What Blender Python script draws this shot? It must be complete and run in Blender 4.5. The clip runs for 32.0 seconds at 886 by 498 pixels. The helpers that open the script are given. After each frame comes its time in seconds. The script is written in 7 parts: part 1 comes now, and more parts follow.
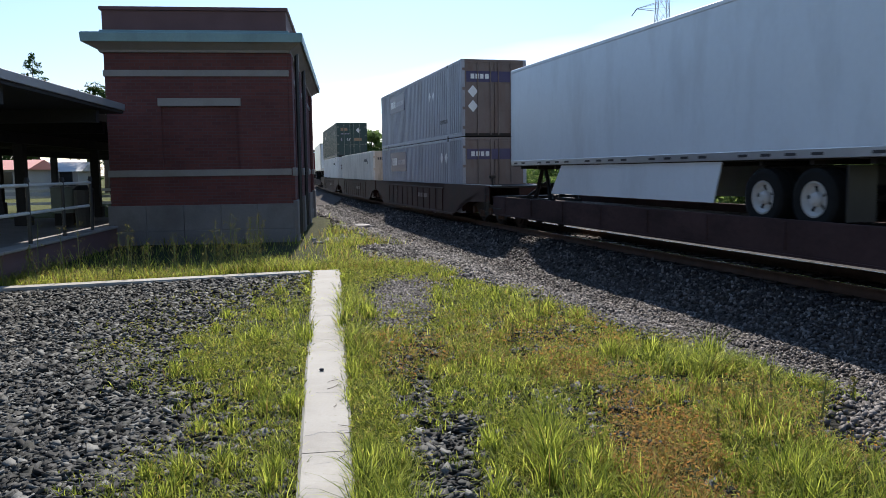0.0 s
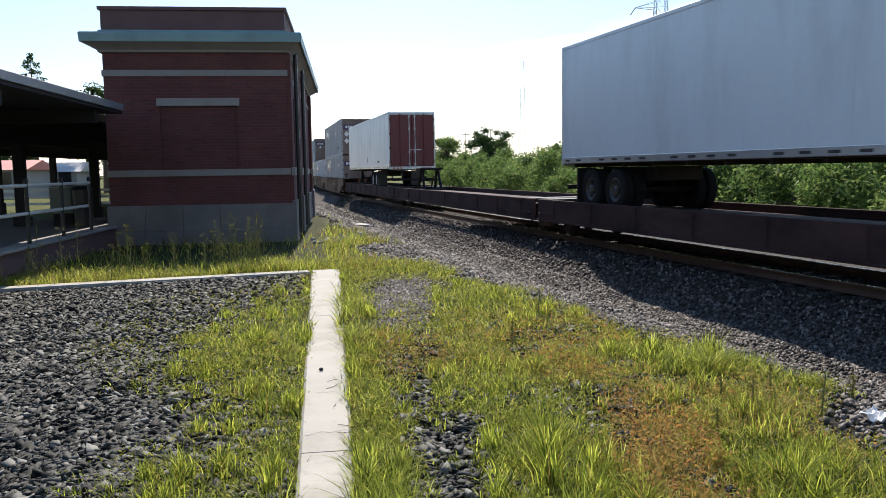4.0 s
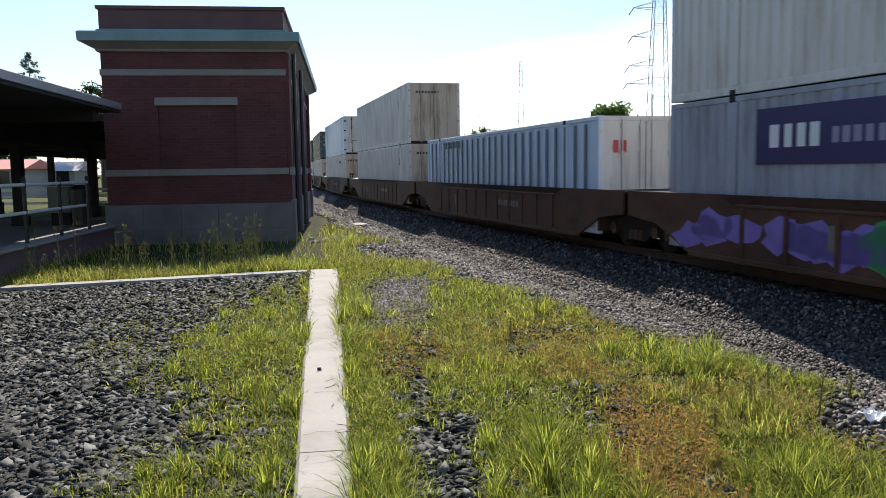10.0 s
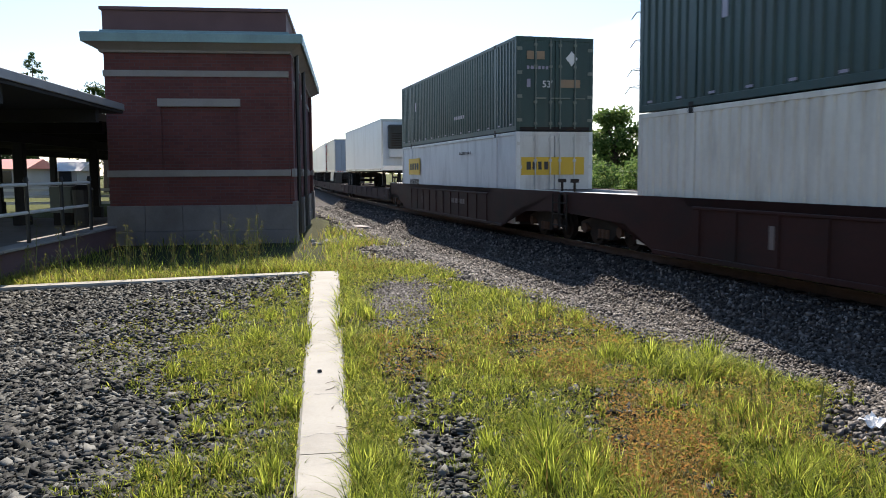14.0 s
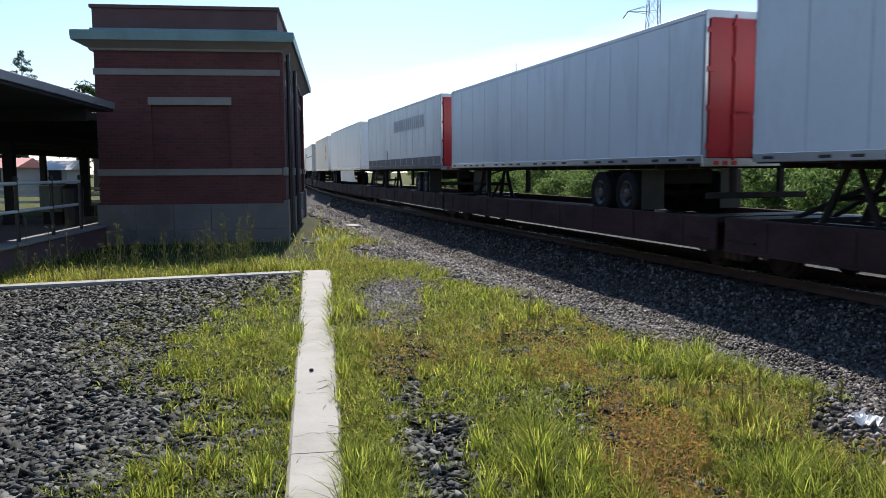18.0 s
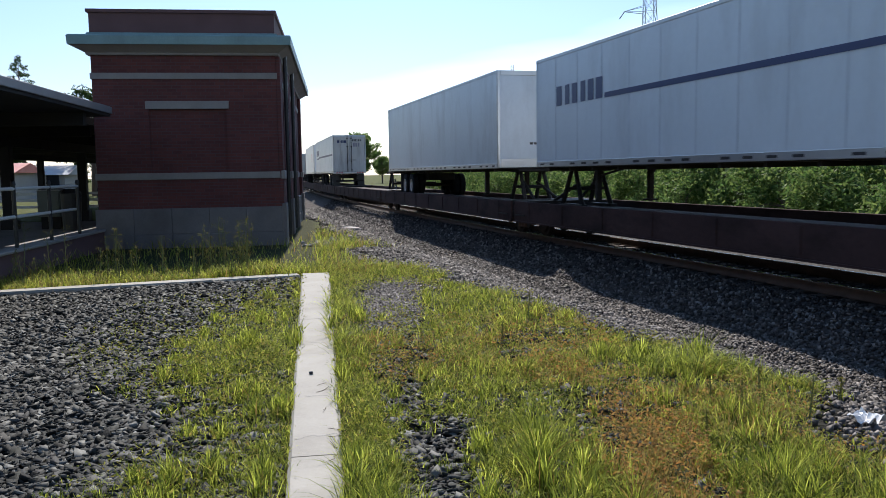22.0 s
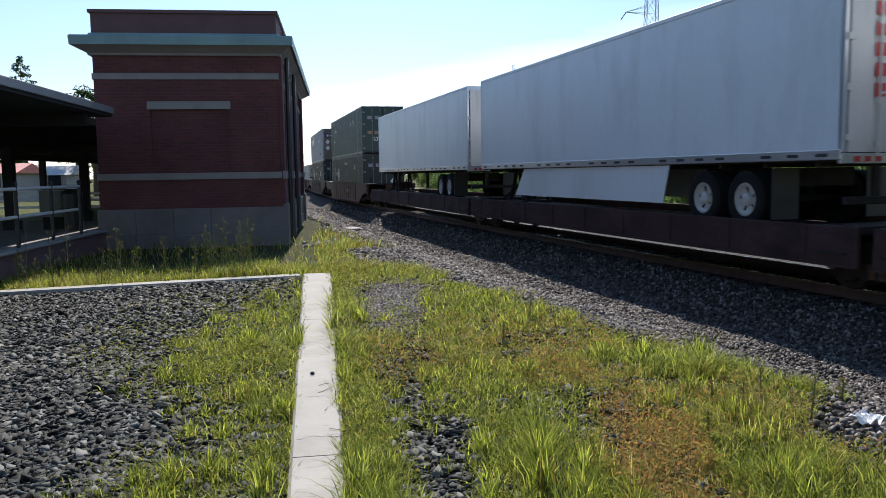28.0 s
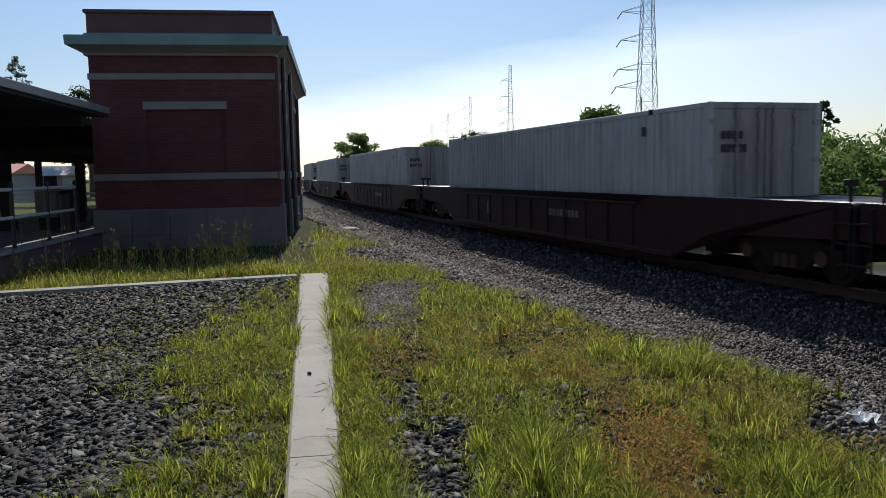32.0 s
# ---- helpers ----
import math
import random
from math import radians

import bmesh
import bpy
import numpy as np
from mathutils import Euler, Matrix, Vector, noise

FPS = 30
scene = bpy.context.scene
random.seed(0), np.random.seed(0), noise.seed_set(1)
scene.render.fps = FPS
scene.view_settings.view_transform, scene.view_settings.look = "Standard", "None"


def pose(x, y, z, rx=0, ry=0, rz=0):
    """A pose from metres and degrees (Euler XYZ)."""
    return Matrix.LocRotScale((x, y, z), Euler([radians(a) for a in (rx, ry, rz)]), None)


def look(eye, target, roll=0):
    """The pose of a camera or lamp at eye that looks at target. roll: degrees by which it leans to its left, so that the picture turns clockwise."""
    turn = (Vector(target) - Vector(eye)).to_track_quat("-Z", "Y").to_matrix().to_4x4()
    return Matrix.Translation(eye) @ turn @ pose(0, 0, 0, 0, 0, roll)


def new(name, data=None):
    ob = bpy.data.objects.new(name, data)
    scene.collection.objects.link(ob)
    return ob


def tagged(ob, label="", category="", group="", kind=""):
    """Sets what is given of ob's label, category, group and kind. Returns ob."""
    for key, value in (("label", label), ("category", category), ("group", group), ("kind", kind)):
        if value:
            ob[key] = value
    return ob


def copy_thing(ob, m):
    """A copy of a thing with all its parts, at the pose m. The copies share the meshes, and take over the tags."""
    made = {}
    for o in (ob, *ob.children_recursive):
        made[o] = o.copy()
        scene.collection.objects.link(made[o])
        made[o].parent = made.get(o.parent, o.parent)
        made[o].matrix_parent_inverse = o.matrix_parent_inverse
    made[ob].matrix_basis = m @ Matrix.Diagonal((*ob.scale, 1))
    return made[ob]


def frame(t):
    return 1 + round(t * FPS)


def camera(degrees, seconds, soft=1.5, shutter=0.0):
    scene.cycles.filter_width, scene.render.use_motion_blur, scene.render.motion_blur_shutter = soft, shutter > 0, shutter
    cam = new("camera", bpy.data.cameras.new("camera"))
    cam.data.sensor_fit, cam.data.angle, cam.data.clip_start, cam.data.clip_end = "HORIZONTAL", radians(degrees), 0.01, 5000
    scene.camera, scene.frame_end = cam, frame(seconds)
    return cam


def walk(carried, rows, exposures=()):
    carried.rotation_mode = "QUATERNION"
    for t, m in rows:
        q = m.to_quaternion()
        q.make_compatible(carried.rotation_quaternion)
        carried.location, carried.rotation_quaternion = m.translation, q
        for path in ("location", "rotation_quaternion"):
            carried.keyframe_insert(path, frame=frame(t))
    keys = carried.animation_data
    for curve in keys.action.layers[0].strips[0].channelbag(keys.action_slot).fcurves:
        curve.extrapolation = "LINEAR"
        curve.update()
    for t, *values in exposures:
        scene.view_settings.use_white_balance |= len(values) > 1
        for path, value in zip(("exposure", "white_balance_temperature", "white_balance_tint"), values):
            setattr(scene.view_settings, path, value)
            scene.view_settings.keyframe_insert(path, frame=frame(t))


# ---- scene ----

# ---------- camera ----------
cam = camera(57.83, 32.0, 0.45, 0.1)


def cam_pose(yaw, pitch, roll):
    return pose(0, 0, 1.6, 90 - pitch, 0, yaw) @ pose(0, 0, 0, 0, 0, -roll)


EXPOSURES = [(t, e + 0.25, k - 250, 14 if e < -0.3 else 16) for t, e, k in (
    (0, 0.3, 6350), (1, 0.43, 6450), (2, -0.1, 6250), (3, 0.5, 6600), (6, 0.5, 6550), (7, 0.5, 6650), (8, -0.08, 6300), (9, 0.6, 6750), (10, 0.4, 6600), (11, 0.05, 6300), (12, 0.5, 6550), (13, 0.5, 6650), (14, 0.6, 6750),
    (17, 0.2, 6350), (18, 0.3, 6350), (19, 0.25, 6300), (20, 0.2, 6300), (23, 0.2, 6300), (24, -0.38, 6500), (25, 0.3, 6350), (28, 0.25, 6300), (29, 0.3, 6300), (30, 0.58, 6650), (31, 0.3, 6500), (32, -0.42, 6500))]
walk(cam, [(t, cam_pose(a, b, c)) for t, a, b, c in (
    (0, 0.10, 5.60, 0.75), (0.5, 0.04, 5.63, 0.85), (1, 0.05, 5.67, 0.87), (1.5, 0.03, 5.62, 0.82), (2, 0.04, 5.61, 0.79),
    (2.5, 0.03, 5.65, 0.89), (3, -0.01, 5.63, 0.86), (3.5, 0.04, 5.65, 0.86), (5.5, 0.02, 5.62, 0.91), (6, 0.01, 5.64, 0.87),
    (6.5, 0.03, 5.62, 0.86), (7, 0.04, 5.68, 0.83), (7.5, 0.01, 5.68, 0.88), (8, 0.02, 5.67, 0.84), (8.5, -0.01, 5.63, 0.80),
    (9, 0.03, 5.65, 0.81), (9.5, -0.05, 5.64, 0.84), (10, -0.08, 5.67, 0.81), (10.5, 0.02, 5.70, 0.88), (11, -0.45, 5.62, 0.73),
    (11.5, -0.60, 5.63, 0.83), (12, 0.05, 5.24, 0.37), (12.5, -0.27, 5.49, 0.70), (13, -0.00, 5.53, 0.60), (13.5, -0.05, 5.45, 0.48),
    (14, 0.01, 5.46, 0.39), (14.5, -0.08, 5.36, 0.33), (16.5, 0.73, 5.36, 0.25), (17, 0.76, 5.41, 0.27), (17.5, 0.66, 5.34, 0.20),
    (18, -0.57, 5.55, 0.39), (18.5, 0.21, 5.58, 0.63), (19, 0.22, 5.42, 0.84), (19.5, -0.05, 5.45, 0.88), (20, -0.25, 5.38, 0.78),
    (20.5, -0.49, 5.44, 0.86), (21, -0.49, 5.44, 0.79), (21.5, -0.58, 5.43, 0.83), (22, -0.67, 5.43, 0.87), (22.5, -0.61, 5.43, 0.85),
    (23, -0.66, 5.43, 0.85), (23.5, -0.79, 5.45, 0.80), (24, -0.72, 5.44, 0.89), (24.5, -0.75, 5.42, 0.85), (25, -0.74, 5.41, 0.88),
    (25.5, -0.75, 5.41, 0.85), (27.5, -0.70, 5.42, 0.87), (28, -0.57, 5.40, 0.84), (28.5, -0.53, 5.41, 0.88), (29, -0.52, 5.41, 0.78),
    (29.5, -0.60, 5.39, 0.83), (30, -0.55, 5.42, 0.87), (30.5, -0.58, 5.39, 0.80), (31, -0.83, 5.39, 0.83), (31.5, -0.73, 5.40, 0.88),
    (32, -0.80, 5.42, 0.94),
)], EXPOSURES)

# ---------- light ----------
SUN_AZ, SUN_EL = -5.0, 44.0          # degrees clockwise from +Y, degrees up
world = bpy.data.worlds.new("sky")
scene.world = world
world.use_nodes = True
wt = world.node_tree
sky = wt.nodes.new("ShaderNodeTexSky")
sky.sky_type = "NISHITA"
sky.sun_disc = False
sky.sun_elevation, sky.sun_rotation = radians(SUN_EL), radians(SUN_AZ)
sky.air_density, sky.dust_density, sky.ozone_density = 1.0, 0.6, 1.0
wt.nodes["Background"].inputs["Strength"].default_value = 0.04
# summer haze that scatters the sun's light forward: blue high up, a bank of thin white cloud low down
SUN_DIR = (math.sin(radians(SUN_AZ)) * math.cos(radians(SUN_EL)), math.cos(radians(SUN_AZ)) * math.cos(radians(SUN_EL)), math.sin(radians(SUN_EL)))


def wnode(kind, **inputs):
    n = wt.nodes.new(kind)
    for k, v in inputs.items():
        n.inputs[k.replace("_", " ")].default_value = v
    return n


def wmath(op, a, b=0.0):
    n = wt.nodes.new("ShaderNodeMath")
    n.operation = op
    for i, v in enumerate((a, b)):
        if isinstance(v, (int, float)):
            n.inputs[i].default_value = v
        else:
            wt.links.new(v, n.inputs[i])
    return n.outputs[0]


def wscale(vec, k):
    n = wt.nodes.new("ShaderNodeVectorMath")
    n.operation = "SCALE"
    wt.links.new(vec, n.inputs[0])
    if isinstance(k, float):
        n.inputs["Scale"].default_value = k
    else:
        wt.links.new(k, n.inputs["Scale"])
    return n.outputs["Vector"]


tc = wt.nodes.new("ShaderNodeTexCoord")
dot = wt.nodes.new("ShaderNodeVectorMath")
dot.operation = "DOT_PRODUCT"
dot.inputs[1].default_value = SUN_DIR
wt.links.new(tc.outputs["Generated"], dot.inputs[0])
phase = wmath("POWER", wmath("MAXIMUM", dot.outputs["Value"], 0.0), 3.0)
sep = wt.nodes.new("ShaderNodeSeparateXYZ")
wt.links.new(tc.outputs["Generated"], sep.inputs[0])
cmap = wnode("ShaderNodeMapping", Scale=(1.0, 1.0, 4.0))
wt.links.new(tc.outputs["Generated"], cmap.inputs["Vector"])
cn = wnode("ShaderNodeTexNoise", Scale=2.2, Detail=5.0)
wt.links.new(cmap.outputs["Vector"], cn.inputs["Vector"])
bank = wmath("ADD", wmath("MULTIPLY", sep.outputs["X"], 0.17), 0.112)
edge = wmath("ADD", wmath("SUBTRACT", bank, sep.outputs["Z"]), wmath("MULTIPLY", wmath("SUBTRACT", cn.outputs["Fac"], 0.5), 0.11))
cloud = wnode("ShaderNodeMapRange", From_Min=-0.02, From_Max=0.03)
wt.links.new(edge, cloud.inputs["Value"])
hmix = wt.nodes.new("ShaderNodeMixRGB")
hmix.inputs["Color1"].default_value, hmix.inputs["Color2"].default_value = (0.0, 4.5, 9.5, 1), (22.0, 24.5, 25.0, 1)
wt.links.new(cloud.outputs["Result"], hmix.inputs["Fac"])
hadd = wt.nodes.new("ShaderNodeVectorMath")
hadd.operation = "ADD"
wt.links.new(wscale(sky.outputs["Color"], 2.1), hadd.inputs[0])
wt.links.new(wscale(hmix.outputs["Color"], phase), hadd.inputs[1])
wt.links.new(hadd.outputs["Vector"], wt.nodes["Background"].inputs["Color"])

sun = new("sun", bpy.data.lights.new("sun", "SUN"))
sun.data.energy, sun.data.angle, sun.data.color = 4.9, radians(0.53), (1.0, 0.925, 0.77)
az, el = radians(SUN_AZ), radians(SUN_EL)
sun.matrix_world = look((0, 0, 30), (-math.sin(az) * math.cos(el), -math.cos(az) * math.cos(el), 30 - math.sin(el)))

# ---------- materials ----------
MATS = {}


def surface(name, base, rough=0.6, metal=0.0, var=0.15, scale=1.5, dirt=None, dirt_amt=0.0, dirt_scale=(1, 1, 1), bump=0.0, bump_scale=40.0, rnd=0.0, spec=0.5):
    """A painted, worn or mineral surface: base colour varied at two scales, with stains and fine relief."""
    if name in MATS:
        return MATS[name]
    m = bpy.data.materials.new(name)
    m.use_nodes = True
    t = m.node_tree
    N, Lk = t.nodes, t.links
    bs = N["Principled BSDF"]
    bs.inputs["Roughness"].default_value, bs.inputs["Metallic"].default_value, bs.inputs["Specular IOR Level"].default_value = rough, metal, spec
    co = N.new("ShaderNodeTexCoord")
    n1 = N.new("ShaderNodeTexNoise")
    n1.inputs["Scale"].default_value, n1.inputs["Detail"].default_value = scale, 6
    n2 = N.new("ShaderNodeTexNoise")
    n2.inputs["Scale"].default_value, n2.inputs["Detail"].default_value = scale * 18, 4
    Lk.new(co.outputs["Object"], n1.inputs["Vector"])
    Lk.new(co.outputs["Object"], n2.inputs["Vector"])
    add = N.new("ShaderNodeMath")
    add.operation = "MULTIPLY_ADD"
    add.inputs[1].default_value = 0.5
    Lk.new(n2.outputs["Fac"], add.inputs[0])
    Lk.new(n1.outputs["Fac"], add.inputs[2])
    mr = N.new("ShaderNodeMapRange")
    mr.inputs["From Min"].default_value, mr.inputs["From Max"].default_value = 0.45, 1.05
    mr.inputs["To Min"].default_value, mr.inputs["To Max"].default_value = 1 - var, 1 + var
    Lk.new(add.outputs[0], mr.inputs["Value"])
    last = mr.outputs["Result"]
    if rnd:
        oi = N.new("ShaderNodeObjectInfo")
        m2 = N.new("ShaderNodeMapRange")
        m2.inputs["To Min"].default_value, m2.inputs["To Max"].default_value = 1 - rnd, 1 + rnd
        Lk.new(oi.outputs["Random"], m2.inputs["Value"])
        mm = N.new("ShaderNodeMath")
        mm.operation = "MULTIPLY"
        Lk.new(last, mm.inputs[0])
        Lk.new(m2.outputs["Result"], mm.inputs[1])
        last = mm.outputs[0]
    vm = N.new("ShaderNodeVectorMath")
    vm.operation = "SCALE"
    vm.inputs[0].default_value = base
    Lk.new(last, vm.inputs["Scale"])
    col = vm.outputs["Vector"]
    if dirt:
        mp = N.new("ShaderNodeMapping")
        mp.inputs["Scale"].default_value = dirt_scale
        n3 = N.new("ShaderNodeTexNoise")
        n3.inputs["Scale"].default_value, n3.inputs["Detail"].default_value, n3.inputs["Roughness"].default_value = 1.0, 7, 0.65
        Lk.new(co.outputs["Object"], mp.inputs["Vector"])
        Lk.new(mp.outputs["Vector"], n3.inputs["Vector"])
        r3 = N.new("ShaderNodeMapRange")
        r3.inputs["From Min"].default_value, r3.inputs["From Max"].default_value, r3.inputs["To Max"].default_value = 0.48, 0.72, dirt_amt
        Lk.new(n3.outputs["Fac"], r3.inputs["Value"])
        mx = N.new("ShaderNodeMixRGB")
        mx.inputs["Color2"].default_value = (*dirt, 1)
        Lk.new(r3.outputs["Result"], mx.inputs["Fac"])
        Lk.new(col, mx.inputs["Color1"])
        col = mx.outputs["Color"]
    Lk.new(col, bs.inputs["Base Color"])
    if bump:
        n4 = N.new("ShaderNodeTexNoise")
        n4.inputs["Scale"].default_value, n4.inputs["Detail"].default_value = bump_scale, 5
        Lk.new(co.outputs["Object"], n4.inputs["Vector"])
        bp = N.new("ShaderNodeBump")
        bp.inputs["Strength"].default_value, bp.inputs["Distance"].default_value = bump, 0.02
        Lk.new(n4.outputs["Fac"], bp.inputs["Height"])
        Lk.new(bp.outputs["Normal"], bs.inputs["Normal"])
    MATS[name] = m
    return m


def island(name, cols, rough=0.8, translucent=0.0, bump=0.0):
    """Loose pieces (stones, blades, leaves), each island of its own shade along a ramp of colours."""
    m = bpy.data.materials.new(name)
    m.use_nodes = True
    t = m.node_tree
    N, Lk = t.nodes, t.links
    bs = N["Principled BSDF"]
    bs.inputs["Roughness"].default_value = rough
    bs.inputs["Specular IOR Level"].default_value = 0.12 if translucent or rough > 0.63 else 0.28
    ge = N.new("ShaderNodeNewGeometry")
    rp = N.new("ShaderNodeValToRGB")
    while len(rp.color_ramp.elements) < len(cols):
        rp.color_ramp.elements.new(0.5)
    for i, c in enumerate(cols):
        rp.color_ramp.elements[i].position = i / (len(cols) - 1)
        rp.color_ramp.elements[i].color = (*c, 1)
    Lk.new(ge.outputs["Random Per Island"], rp.inputs["Fac"])
    Lk.new(rp.outputs["Color"], bs.inputs["Base Color"])
    if bump:
        co = N.new("ShaderNodeTexCoord")
        n4 = N.new("ShaderNodeTexNoise")
        n4.inputs["Scale"].default_value, n4.inputs["Detail"].default_value = 60, 4
        Lk.new(co.outputs["Object"], n4.inputs["Vector"])
        bp = N.new("ShaderNodeBump")
        bp.inputs["Strength"].default_value, bp.inputs["Distance"].default_value = bump, 0.01
        Lk.new(n4.outputs["Fac"], bp.inputs["Height"])
        Lk.new(bp.outputs["Normal"], bs.inputs["Normal"])
    if translucent:
        tr = N.new("ShaderNodeBsdfTranslucent")
        Lk.new(rp.outputs["Color"], tr.inputs["Color"])
        mx = N.new("ShaderNodeMixShader")
        mx.inputs["Fac"].default_value = translucent
        Lk.new(bs.outputs["BSDF"], mx.inputs[1])
        Lk.new(tr.outputs["BSDF"], mx.inputs[2])
        Lk.new(mx.outputs["Shader"], N["Material Output"].inputs["Surface"])
    MATS[name] = m
    return m


def brickwork(name, c1, c2, mortar):
    m = bpy.data.materials.new(name)
    m.use_nodes = True
    N, Lk = m.node_tree.nodes, m.node_tree.links
    bs = N["Principled BSDF"]
    bs.inputs["Roughness"].default_value = 0.85
    co = N.new("ShaderNodeTexCoord")
    sp = N.new("ShaderNodeSeparateXYZ")
    cb = N.new("ShaderNodeCombineXYZ")
    ad = N.new("ShaderNodeMath")
    Lk.new(co.outputs["Object"], sp.inputs[0])
    Lk.new(sp.outputs["X"], ad.inputs[0])
    Lk.new(sp.outputs["Y"], ad.inputs[1])
    Lk.new(ad.outputs[0], cb.inputs["X"])
    Lk.new(sp.outputs["Z"], cb.inputs["Y"])
    br = N.new("ShaderNodeTexBrick")
    br.inputs["Color1"].default_value, br.inputs["Color2"].default_value, br.inputs["Mortar"].default_value = (*c1, 1), (*c2, 1), (*mortar, 1)
    br.inputs["Scale"].default_value, br.inputs["Brick Width"].default_value, br.inputs["Row Height"].default_value = 1.0, 0.21, 0.073
    br.inputs["Mortar Size"].default_value = 0.006
    Lk.new(cb.outputs[0], br.inputs["Vector"])
    ns = N.new("ShaderNodeTexNoise")
    ns.inputs["Scale"].default_value, ns.inputs["Detail"].default_value = 0.9, 6
    Lk.new(co.outputs["Object"], ns.inputs["Vector"])
    mr = N.new("ShaderNodeMapRange")
    mr.inputs["From Min"].default_value, mr.inputs["From Max"].default_value = 0.3, 0.7
    mr.inputs["To Min"].default_value, mr.inputs["To Max"].default_value = 0.75, 1.2
    Lk.new(ns.outputs["Fac"], mr.inputs["Value"])
    vm = N.new("ShaderNodeVectorMath")
    vm.operation = "SCALE"
    Lk.new(br.outputs["Color"], vm.inputs[0])
    Lk.new(mr.outputs["Result"], vm.inputs["Scale"])
    Lk.new(vm.outputs["Vector"], bs.inputs["Base Color"])
    bp = N.new("ShaderNodeBump")
    bp.invert = True
    bp.inputs["Strength"].default_value, bp.inputs["Distance"].default_value = 0.5, 0.008
    Lk.new(br.outputs["Fac"], bp.inputs["Height"])
    Lk.new(bp.outputs["Normal"], bs.inputs["Normal"])
    MATS[name] = m
    return m


RUST = (0.12, 0.055, 0.03)
GRIME = (0.10, 0.085, 0.07)
CONT_GREY = surface("paint_grey", (0.36, 0.37, 0.42), 0.5, var=0.10, scale=0.6, dirt=GRIME, dirt_amt=0.5, dirt_scale=(1.2, 1.2, 0.35))
CONT_DARKGREY = surface("paint_slate", (0.24, 0.30, 0.38), 0.5, var=0.10, scale=0.6, dirt=GRIME, dirt_amt=0.5, dirt_scale=(1.2, 1.2, 0.35))
CONT_BLUEGREY = surface("paint_bluegrey", (0.33, 0.40, 0.50), 0.5, var=0.08, scale=0.6, dirt=GRIME, dirt_amt=0.35, dirt_scale=(1.2, 1.2, 0.35))
CONT_CREAM = surface("paint_cream", (0.70, 0.66, 0.59), 0.55, var=0.08, scale=0.6, dirt=(0.2, 0.13, 0.08), dirt_amt=0.45, dirt_scale=(1.5, 1.5, 0.3))
CONT_WHITE = surface("paint_white", (0.77, 0.77, 0.76), 0.5, var=0.07, scale=0.6, dirt=GRIME, dirt_amt=0.35, dirt_scale=(1.5, 1.5, 0.3))
CONT_ICE = surface("paint_ice_blue", (0.63, 0.72, 0.81), 0.45, var=0.06, scale=0.6, dirt=GRIME, dirt_amt=0.25, dirt_scale=(1.5, 1.5, 0.3))
CONT_GREEN = surface("paint_dark_green", (0.020, 0.055, 0.052), 0.45, var=0.2, scale=0.8, dirt=GRIME, dirt_amt=0.3, dirt_scale=(1.5, 1.5, 0.3))
CONT_GRIMY = surface("paint_grimy_white", (0.50, 0.49, 0.47), 0.55, var=0.10, scale=0.6, dirt=(0.16, 0.13, 0.11), dirt_amt=0.5, dirt_scale=(1.5, 1.5, 0.3))
DOOR_GRIMY = surface("door_grimy", (0.36, 0.34, 0.32), 0.55, var=0.12, scale=1, dirt=(0.12, 0.09, 0.07), dirt_amt=0.75, dirt_scale=(2.5, 2.5, 0.35))
CONT_BLACKGREEN = surface("paint_black_green", (0.014, 0.026, 0.024), 0.5, var=0.2, scale=0.8, dirt=(0.05, 0.045, 0.04), dirt_amt=0.3, dirt_scale=(1.5, 1.5, 0.3))
CONT_GREEN2 = surface("paint_green", (0.022, 0.062, 0.056), 0.45, var=0.2, scale=0.8, dirt=GRIME, dirt_amt=0.3, dirt_scale=(1.5, 1.5, 0.3))
TRAILER_WHITE = surface("trailer_white", (0.68, 0.74, 0.80), 0.35, var=0.05, scale=0.5, dirt=GRIME, dirt_amt=0.2, dirt_scale=(0.8, 0.8, 0.25))
TRAILER_GREY = surface("trailer_grey", (0.62, 0.68, 0.73), 0.35, var=0.07, scale=0.5, dirt=GRIME, dirt_amt=0.3, dirt_scale=(0.8, 0.8, 0.25))
TRAILER_BLUE = surface("trailer_blue_grey", (0.26, 0.33, 0.42), 0.35, var=0.07, scale=0.5, dirt=GRIME, dirt_amt=0.25, dirt_scale=(0.8, 0.8, 0.25))
DOOR_RED = surface("door_red", (0.42, 0.025, 0.03), 0.4, var=0.1, scale=1, dirt=GRIME, dirt_amt=0.4, dirt_scale=(2, 2, 0.5))
DOOR_MAROON = surface("door_maroon", (0.16, 0.02, 0.025), 0.4, var=0.1, scale=1, dirt=GRIME, dirt_amt=0.4, dirt_scale=(2, 2, 0.5))
DOOR_BROWN = surface("door_brown", (0.17, 0.125, 0.11), 0.55, var=0.15, scale=1, dirt=RUST, dirt_amt=0.6, dirt_scale=(2, 2, 0.5))
DOOR_CREAM = surface("door_cream", (0.55, 0.45, 0.34), 0.55, var=0.12, scale=1, dirt=(0.16, 0.08, 0.04), dirt_amt=0.7, dirt_scale=(2.5, 2.5, 0.4))
DOOR_WHITE = surface("door_white", (0.66, 0.65, 0.62), 0.45, var=0.08, scale=1, dirt=(0.2, 0.13, 0.1), dirt_amt=0.4, dirt_scale=(2.5, 2.5, 0.4))
ALU = surface("aluminium", (0.55, 0.56, 0.58), 0.35, 0.8, var=0.1, scale=2)
STEEL_DARK = surface("dark_steel", (0.028, 0.026, 0.025), 0.6, 0.3, var=0.3, scale=3, dirt=RUST, dirt_amt=0.25, spec=0.15)
